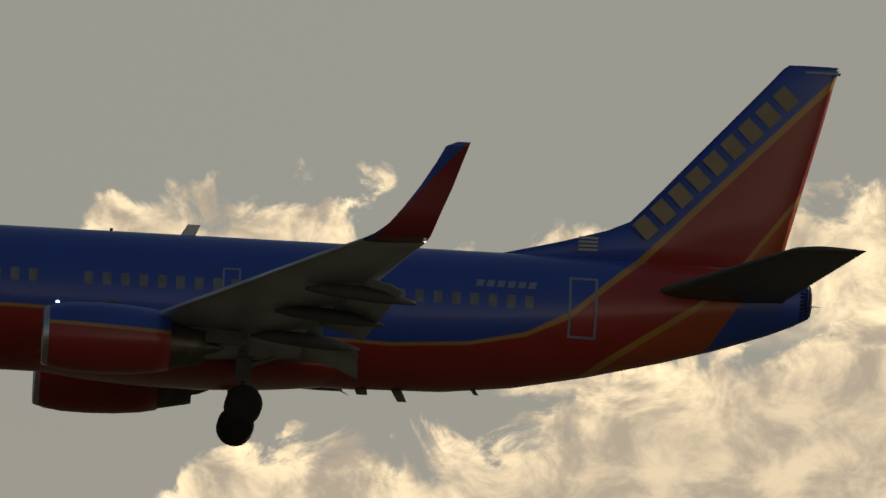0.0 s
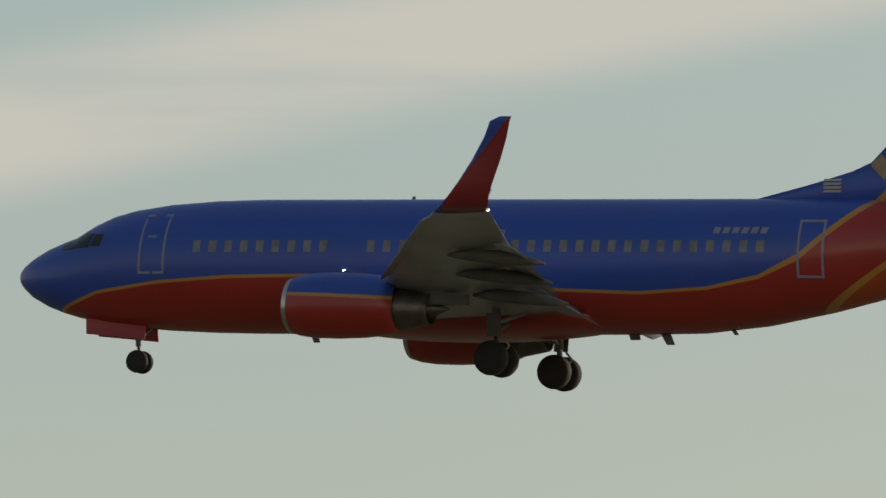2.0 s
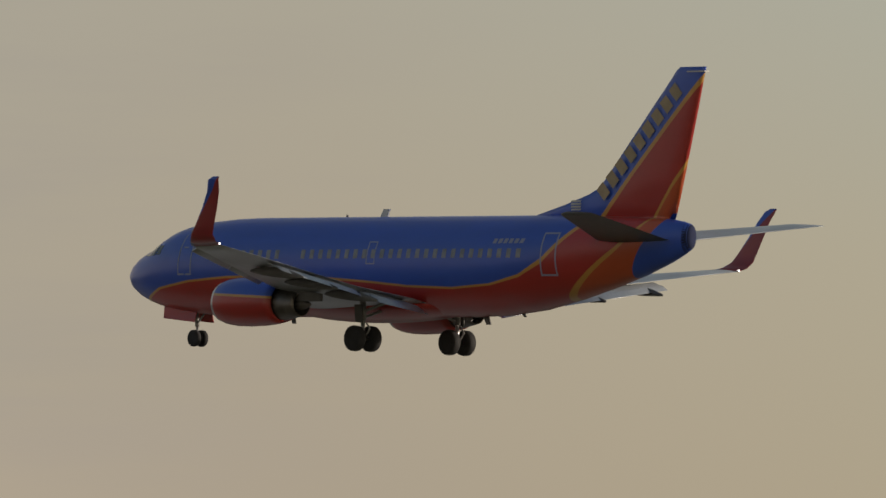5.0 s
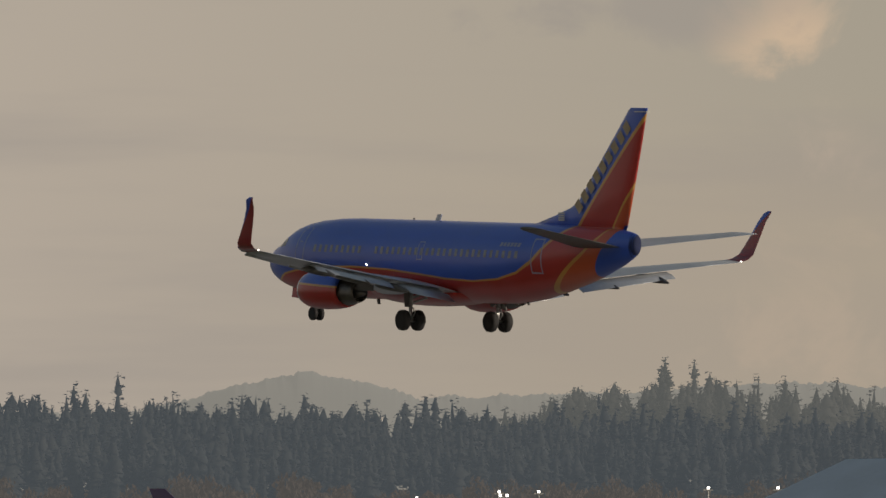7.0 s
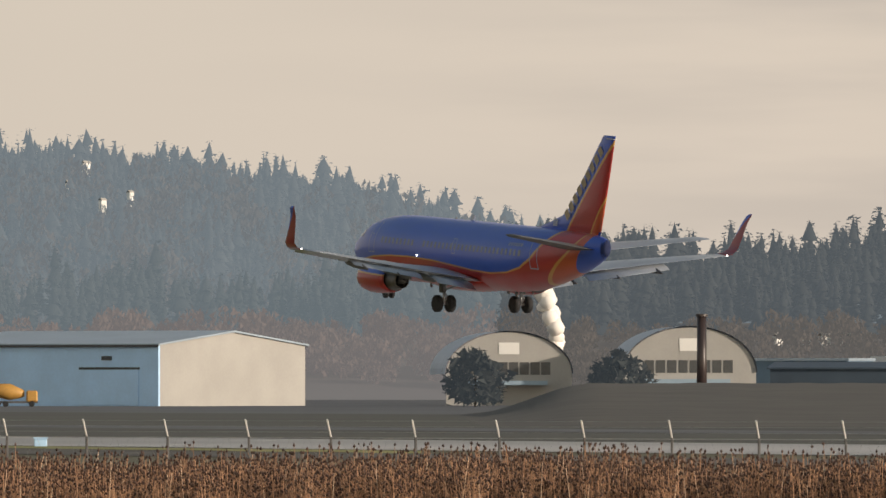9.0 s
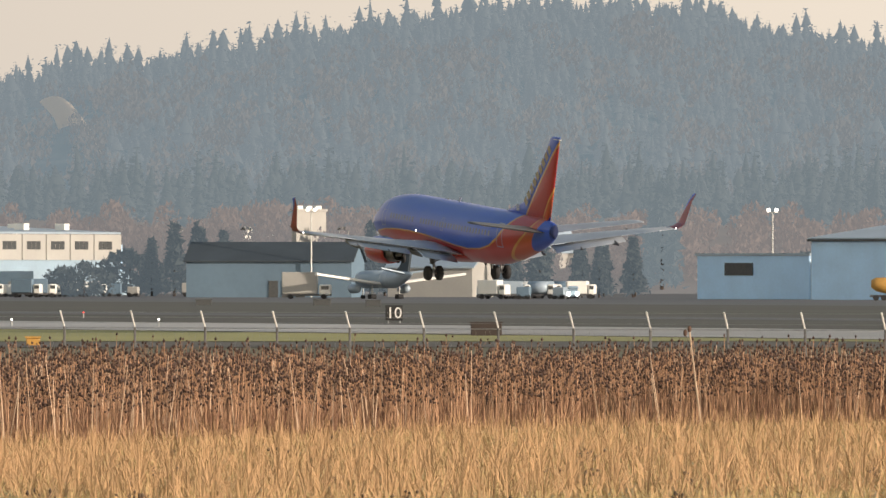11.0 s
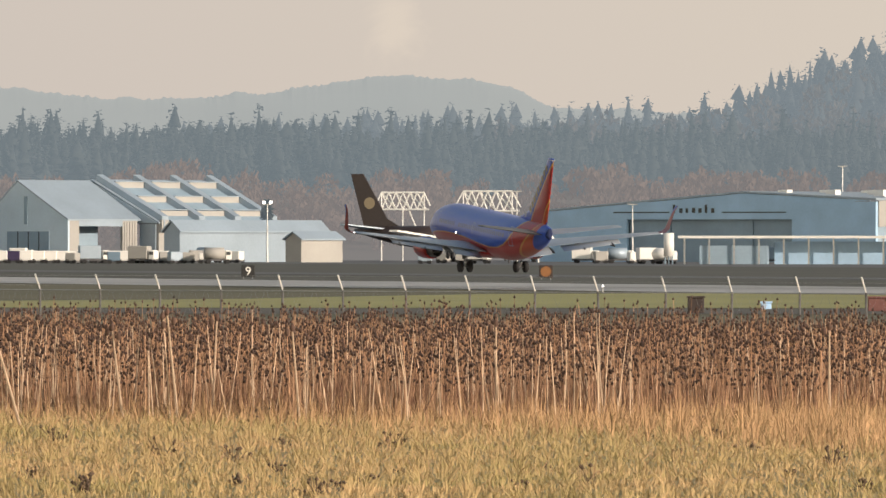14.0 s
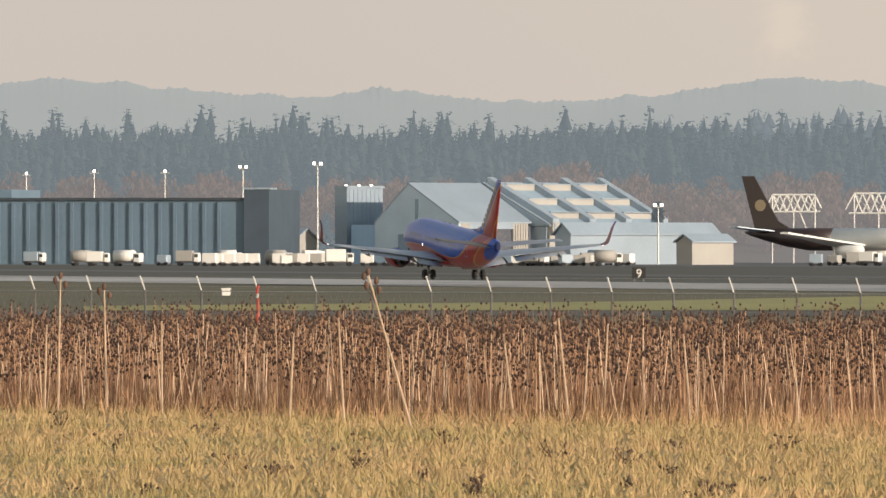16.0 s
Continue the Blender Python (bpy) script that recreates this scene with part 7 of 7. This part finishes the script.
def build_wing(s):
    """s is 1 for the left wing and -1 for the right."""
    wing = thing("wing", pose(0, 0, 0), "", "")
    wing.parent = airliner
    del_keys = [k for k in ("label", "category") if k in wing]
    for k in del_keys:
        del wing[k]
    wing["label"] = "grey swept wing"
    sections = [(11.2, 18.7, 1.2, -1.16, 0.125), (11.9, 18.6, 1.9, -1.0, 0.125), (13.7, 18.45, 4.9, -0.60, 0.115), (15.75, 19.3, 8.6, -0.10, 0.11), (17.75, 20.15, 12.2, 0.40, 0.10), (18.95, 20.65, 14.25, 0.66, 0.10)]
    rings = [[V(a, s * l, u) for a, l, u in wing_ring(a0, a1, l, u, th)] for a0, a1, l, u, th in sections]
    skin = link_mesh("wing_skin", *loft(rings), M["wing"], wing, "", True)
    # blended winglet
    prof = [(18.95, 20.65, 14.25, 0.66, 0), (19.27, 20.75, 14.62, 0.79, 20), (19.62, 20.85, 14.88, 1.05, 50), (19.95, 21.0, 14.95, 1.45, 72), (20.38, 21.24, 15.04, 2.05, 78), (20.78, 21.46, 15.16, 2.70, 79), (21.0, 21.6, 15.34, 3.12, 79), (21.3, 21.66, 15.36, 3.25, 79)]
    rings = []
    for a0, a1, l, u, tilt in prof:
        r = []
        for a, dl, du in wing_ring(a0, a1, 0, 0, 0.08):
            r.append(V(a, s * (l - du * math.sin(radians(tilt))), u + du * math.cos(radians(tilt))))
        rings.append(r)
    link_mesh("winglet", *loft(rings), M["winglet"], wing, "dark red blended winglet with blue tip", True)
    # flaps, drooped, each in two slotted panels
    for l0, l1, a00, a01, u0, u1, ch0, ch1 in ((2.05, 4.55, 18.0, 18.05, -1.0, -0.68, 1.62, 1.42), (5.6, 10.6, 18.28, 19.38, -0.53, 0.14, 1.25, 0.92)):
        for step, (da, du, fr, ang) in enumerate(((0.0, -0.05, 0.60, 16), (0.52, -0.16, 0.46, 27))):
            rings = []
            for i in range(3):
                t = i / 2
                l, a, u, ch = l0 + (l1 - l0) * t, a00 + (a01 - a00) * t, u0 + (u1 - u0) * t, ch0 + (ch1 - ch0) * t
                rings.append([V(p, s * q, w) for p, q, w in wing_ring(a + da * ch, a + da * ch + fr * ch, l, u + du * ch, 0.11, ang, 8)])
            link_mesh("flap", *loft(rings), M["wing"], wing, "lowered grey flap", True)
    # slats
    for l0, l1 in ((6.2, 9.6), (9.75, 13.6)):
        rings = []
        for i in range(3):
            l = l0 + (l1 - l0) * i / 2
            t = (l - 4.9) / (14.25 - 4.9)
            a, u = 13.7 + (18.95 - 13.7) * t, -0.60 + (0.66 + 0.60) * t + 0.02
            rings.append([V(p, s * q, w) for p, q, w in wing_ring(a - 0.30, a + 0.22, l, u - 0.16, 0.18, -22, 6)])
        link_mesh("slat", *loft(rings), M["wing"], wing, "", True)
    # flap track fairings
    for l, a, u in ((4.75, 17.9, -0.90), (7.4, 18.4, -0.52), (9.9, 19.1, -0.18)):
        rings = []
        for i in range(9):
            t = i / 8
            r = 0.20 * math.sin(math.pi * min(0.98, t + 0.02)) ** 0.6 + 0.01
            rings.append([V(a - 1.4 + 3.0 * t, s * (l + r * 0.6 * math.cos(k * math.pi / 5)), u - 0.26 * t * t + r * math.sin(k * math.pi / 5)) for k in range(10)])
        link_mesh("track_fairing", *loft(rings), M["wing_dark"], wing, "", True)
    bm = bmesh.new()
    bmesh.ops.create_icosphere(bm, subdivisions=2, radius=0.05, matrix=Matrix.Translation(V(20.62, s * 14.3, 0.70)))
    part("wingtip_light", bm, M["lamp_warm"], wing, "lit white wingtip light", True)
    return wing


for s in (1, -1):
    build_wing(s)


def build_engine(s):
    eng = thing("engine", pose(0, 0, 0), "", "")
    eng.parent = airliner
    eng["label"] = "jet engine nacelle with silver intake lip"
    cl, cu = s * 4.83, -1.27
    da = 0.95

    def ring(a, r, du=0.0, flat=1.0, n=40):
        out = []
        for k in range(n):
            t = 2 * math.pi * k / n
            z = math.sin(t)
            out.append(V(a + da, cl + r * math.cos(t), cu + du + r * (z if z > 0 else z * flat)))
        return out
    cowl = [(9.98, 0.86), (10.2, 0.94), (10.7, 1.01), (11.4, 1.03), (12.2, 1.00), (12.9, 0.92), (13.35, 0.82), (13.34, 0.77), (12.9, 0.80)]
    link_mesh("cowling", *loft([ring(a, r, 0, 0.90) for a, r in cowl], False), M["cowl"], eng, "blue over red engine cowling with gold line", True)
    lip = [(10.35, 0.74), (9.98, 0.76), (9.86, 0.80), (9.88, 0.84), (9.98, 0.865), (10.03, 0.885)]
    link_mesh("intake_lip", *loft([ring(a, r, 0, 0.90) for a, r in lip], False), M["metal"], eng, "silver intake lip", True)
    link_mesh("fan_duct", *loft([ring(a, r, 0, 0.9) for a, r in ((10.35, 0.74), (11.2, 0.74), (11.25, 0.30), (10.7, 0.02))], False), M["black"], eng, "", True)
    link_mesh("exhaust_core", *loft([ring(a, r, -0.05) for a, r in ((12.9, 0.74), (13.3, 0.66), (14.1, 0.50), (14.3, 0.46), (14.28, 0.42), (13.9, 0.42), (13.9, 0.02))], False), M["dark_metal"], eng, "scorched metal exhaust core", True)
    link_mesh("exhaust_plug", *loft([ring(a, r, -0.05, n=20) for a, r in ((13.9, 0.28), (14.5, 0.18), (14.85, 0.03))], False), M["dark_metal"], eng, "", True)
    rings = []
    for a, w, top, bot in ((11.9, 0.10, -0.28, -0.6), (12.6, 0.16, -0.2, -0.6), (13.6, 0.2, -0.35, -0.8), (15.2, 0.2, -0.75, -1.2), (16.4, 0.05, -0.90, -1.2)):
        rings.append([V(a, cl - w, top), V(a, cl + w, top), V(a, cl + w, bot), V(a, cl - w, bot)])
    link_mesh("pylon", *loft(rings), M["wing_dark"], eng, "grey engine pylon")


for s in (1, -1):
    build_engine(s)


def build_tail():
    tail = thing("tail_fin", pose(0, 0, 0), "", "")
    tail.parent = airliner
    tail["label"] = "tall red, blue and orange tail fin"
    prof = [(2.1, 22.6, 31.2, 0.0), (2.32, 23.4, 31.26, 0.16), (2.75, 25.1, 31.37, 0.20), (3.15, 26.45, 31.47, 0.22), (3.42, 27.05, 31.54, 0.24), (3.9, 27.5, 31.66, 0.24), (5.2, 28.67, 31.99, 0.20), (6.6, 29.93, 32.34, 0.16),
            (7.6, 30.83, 32.57, 0.12), (7.95, 31.13, 32.68, 0.10), (8.07, 31.30, 32.71, 0.08)]
    rings = []
    for u, a0, a1, w in prof:
        n = 10
        r = []
        for side in (1, -1):
            for k in range(n):
                t = k / n if side == 1 else 1 - k / n
                r.append(V(a0 + (a1 - a0) * t, side * w * math.sin(math.pi * min(1, t * 0.93 + 0.035)) ** 0.7, u))
        rings.append(r)
    link_mesh("fin_skin", *loft(rings), M["livery"], tail, "", True)
    # gold lettering as plain slanted blocks that climb the fin
    base, tip = Vector((27.50, 2.80)), Vector((31.72, 7.12))
    d = (tip - base).normalized()
    nrm = Vector((-d.y, d.x))
    for i in range(9):
        t0, t1 = i / 9 + 0.010, (i + 1) / 9 - 0.012
        h = 0.68
        p0, p1 = base + (tip - base) * t0, base + (tip - base) * t1
        w = (p1 - p0).length
        bars = [(w * 0.03, w * 0.88, h * 0.05, h * 0.95)]
        bm = bmesh.new()
        for x0, x1, y0, y1 in bars:
            q = [p0 + d * x + nrm * y for x, y in ((x0, y0), (x1, y0), (x1, y1), (x0, y1))]
            vs = [bm.verts.new(V(v.x, 0.285 - 0.028 * (v.y - 3.0), v.y)) for v in q]
            bm.faces.new(vs)
        part("logo_block", bm, M["gold"], tail, "gold block in place of lettering")
    bm = bmesh.new()
    for k in range(4):
        vs = [bm.verts.new(V(a, 0.21, u)) for a, u in ((25.6, 2.52 + k * 0.11), (26.15, 2.52 + k * 0.11), (26.2, 2.59 + k * 0.11), (25.65, 2.59 + k * 0.11))]
        bm.faces.new(vs)
    part("flag_mark", bm, M["cream"], tail, "small striped flag in white and red")
    bm = bmesh.new()
    box(bm, 31.75 - 16.4, 32.73 - 16.4, -0.115, 0.115, 7.86 + 2.75, 7.91 + 2.75)
    part("tip_strip", bm, M["cream"], tail, "white strip at the fin tip")
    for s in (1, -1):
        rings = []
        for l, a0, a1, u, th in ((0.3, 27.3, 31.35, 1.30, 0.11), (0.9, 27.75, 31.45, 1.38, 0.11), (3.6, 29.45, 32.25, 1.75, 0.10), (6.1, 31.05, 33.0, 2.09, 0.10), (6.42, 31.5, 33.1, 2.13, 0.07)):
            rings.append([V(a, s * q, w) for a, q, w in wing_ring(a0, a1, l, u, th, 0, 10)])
        # left tailplane in darker grey: its shaded underside is put into the paint
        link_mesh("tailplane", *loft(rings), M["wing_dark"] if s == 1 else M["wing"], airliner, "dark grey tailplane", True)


build_tail()


def wheel(parent, a, l, u, r, w):
    rings = []
    for dy, rr in ((-0.5, 0.62), (-0.5, 0.86), (-0.36, 0.97), (0, 1.0), (0.36, 0.97), (0.5, 0.86), (0.5, 0.62)):
        rings.append([V(a + r * rr * math.cos(2 * math.pi * k / 28), l + dy * w, u + r * rr * math.sin(2 * math.pi * k / 28)) for k in range(28)])
    wh = link_mesh("wheel", *loft(rings), M["tyre"], parent, "black tyre on a dull red hub", True)
    rings = []
    for dy, rr in ((-0.47, 0.05), (-0.36, 0.5), (-0.46, 0.62), (0.46, 0.62), (0.36, 0.5), (0.47, 0.05)):
        rings.append([V(a + r * rr * math.cos(2 * math.pi * k / 20), l + dy * w, u + r * rr * math.sin(2 * math.pi * k / 20)) for k in range(20)])
    link_mesh("hub", *loft(rings), M["hub"], wh, "", True)


def build_gear():
    for s in (1, -1):
        g = thing("main_gear", pose(0, 0, 0), "", "")
        g.parent = airliner
        g["label"] = "lowered main landing gear with two wheels"
        for dl in (-0.43, 0.43):
            wheel(g, 16.46, s * 2.6 + dl, -2.60, 0.52, 0.37)
        bm = bmesh.new()
        tube(bm, V(16.40, s * 2.6, -0.9), V(16.44, s * 2.6, -1.9), 0.13, seg=12)
        part("outer_cylinder", bm, M["strut"], g, "", True)
        bm = bmesh.new()
        tube(bm, V(16.44, s * 2.6, -1.9), V(16.46, s * 2.6, -2.62), 0.085, seg=12)
        tube(bm, V(16.46, s * 2.6 - 0.5, -2.60), V(16.46, s * 2.6 + 0.5, -2.60), 0.08, seg=10)
        part("piston_and_axle", bm, M["metal"], g, "bright metal piston", True)
        bm = bmesh.new()
        tube(bm, V(16.42, s * 2.5, -1.75), V(16.42, s * 1.2, -1.35), 0.06, seg=8)
        tube(bm, V(16.55, s * 2.6, -1.5), V(17.3, s * 2.3, -1.2), 0.06, seg=8)
        part("side_brace", bm, M["strut"], g)
        bm = bmesh.new()
        tube(bm, V(16.62, s * 2.6, -1.95), V(16.85, s * 2.6, -2.2), 0.035, seg=6)
        tube(bm, V(16.85, s * 2.6, -2.2), V(16.60, s * 2.6, -2.52), 0.035, seg=6)
        part("torque_link", bm, M["strut"], g)
        bm = bmesh.new()
        box(bm, -0.22, 0.22, -0.02, 0.02, -0.45, 0.25, Matrix.Translation(V(16.42, s * 2.82, -1.5)) @ pose(0, 0, 0, s * 6, 0, 0))
        part("gear_door", bm, M["wing_dark"], g, "narrow dark leg door")
    g = thing("nose_gear", pose(0, 0, 0), "", "")
    g.parent = airliner
    g["label"] = "lowered nose gear with two wheels"
    for dl in (-0.2, 0.2):
        wheel(g, 3.98, dl, -2.52, 0.345, 0.20)
    bm = bmesh.new()
    tube(bm, V(3.85, 0, -1.35), V(3.93, 0, -2.05), 0.085, seg=10)
    part("outer_cylinder", bm, M["strut"], g, "", True)
    bm = bmesh.new()
    tube(bm, V(3.93, 0, -2.05), V(3.98, 0, -2.55), 0.05, seg=10)
    tube(bm, V(3.98, -0.28, -2.52), V(3.98, 0.28, -2.52), 0.045, seg=8)
    part("piston_and_axle", bm, M["metal"], g, "", True)
    bm = bmesh.new()
    tube(bm, V(3.9, 0, -1.95), V(4.35, 0, -1.5), 0.04, seg=6)
    part("drag_brace", bm, M["strut"], g)
    for s in (1, -1):
        rings = []
        bm = bmesh.new()
        v = [bm.verts.new(V(a, s * (l + o), u)) for o in (0.0, 0.03) for a, l, u in ((2.35, 0.36, -1.22), (4.35, 0.40, -1.44), (4.35, 0.52, -1.88), (2.42, 0.46, -1.72))]
        for f in ((0, 1, 2, 3), (7, 6, 5, 4), (0, 4, 5, 1), (1, 5, 6, 2), (2, 6, 7, 3), (3, 7, 4, 0)):
            bm.faces.new([v[i] for i in f])
        part("nose_gear_door", bm, M["livery"], g, "red nose gear door")


build_gear()


def blade(a, l, u, chord, height, sweep, nm, mat, lab, down=False):
    bm = bmesh.new()
    s = -1 if down else 1
    pts = ((a, u), (a + chord, u), (a + chord * 0.85 + sweep, u + s * height), (a + sweep, u + s * height))
    v = [bm.verts.new(V(p, l + o, q)) for o in (-0.03, 0.03) for p, q in pts]
    for f in ((0, 1, 2, 3), (7, 6, 5, 4), (0, 4, 5, 1), (1, 5, 6, 2), (2, 6, 7, 3), (3, 7, 4, 0)):
        bm.faces.new([v[i] for i in f])
    part(nm, bm, mat, airliner, lab)


blade(14.55, 0, 2.30, 0.42, 0.36, 0.22, "crown_antenna", M["wing"], "grey blade antenna")
blade(12.6, 0, 2.30, 0.10, 0.14, 0.02, "crown_beacon", M["wing_dark"], "small crown beacon")
blade(9.5, 0, -1.66, 0.22, 0.26, 0.10, "belly_antenna", M["wing_dark"], "blade antenna under the belly", True)
blade(20.6, 0, -1.60, 0.30, 0.36, 0.22, "belly_antenna", M["wing_dark"], "blade antenna under the belly", True)
blade(19.6, 0, -1.62, 0.35, 0.20, 0.08, "belly_drain", M["wing_dark"], "drain mast under the belly", True)
blade(22.8, 0, -1.50, 0.15, 0.16, 0.14, "belly_antenna", M["wing_dark"], "small antenna under the belly", True)


def motions():
    """The landing aircraft flies along its straight path and flares."""
    # seconds, metres along the path, wheel height, pitch, roll
    rows = [
        (0.0, -12.91, 38.593, 2.74, -0.02),
        (0.5, 19.74, 37.005, 2.55, 0.40),
        (1.0, 52.44, 35.404, 2.37, 0.60),
        (1.5, 85.36, 33.780, 2.26, 0.42),
        (2.0, 118.55, 32.142, 2.18, 0.10),
        (2.5, 152.04, 30.503, 2.07, -0.05),
        (3.0, 185.79, 28.864, 1.91, 0.01),
        (3.5, 219.68, 27.220, 1.73, 0.17),
        (4.0, 253.64, 25.569, 1.54, 0.39),
        (4.5, 288.23, 23.835, 1.65, 0.24),
        (5.0, 322.79, 22.101, 1.74, 0.20),
        (5.5, 357.42, 20.354, 1.87, 0.16),
        (6.0, 392.05, 18.601, 2.04, 0.15),
        (6.5, 426.85, 16.841, 2.24, 0.07),
        (7.0, 460.97, 15.104, 2.38, 0.34),
        (7.5, 495.05, 13.368, 2.54, 0.64),
        (8.0, 529.38, 11.661, 2.65, 0.83),
        (8.2, 543.12, 10.986, 2.69, 0.88),
        (8.5, 563.69, 10.049, 2.91, 0.74),
        (9.0, 598.08, 8.563, 3.23, 0.51),
        (9.5, 632.53, 7.208, 3.57, 0.19),
        (10.0, 667.04, 6.002, 3.90, -0.16),
        (10.5, 701.63, 4.909, 4.25, -0.54),
        (11.0, 736.26, 4.143, 4.38, -0.65),
        (11.5, 770.94, 3.494, 4.50, -0.68),
        (12.0, 805.73, 2.992, 4.55, -0.60),
        (12.5, 840.60, 2.590, 4.54, -0.44),
        (13.0, 875.60, 2.324, 4.42, -0.21),
        (13.5, 910.68, 2.071, 4.28, -0.01),
        (14.0, 945.70, 1.793, 4.24, 0.14),
        (14.5, 980.58, 1.527, 4.30, 0.24),
        (15.0, 1015.40, 1.294, 4.41, 0.28),
        (15.5, 1050.15, 1.113, 4.50, 0.26),
        (16.0, 1084.82, 0.961, 4.56, 0.21),
    ]
    walk(airliner, [(t, pose(-s, RUNWAY_Y, z, -r, p, 0)) for t, s, z, p, r in rows])


motions()
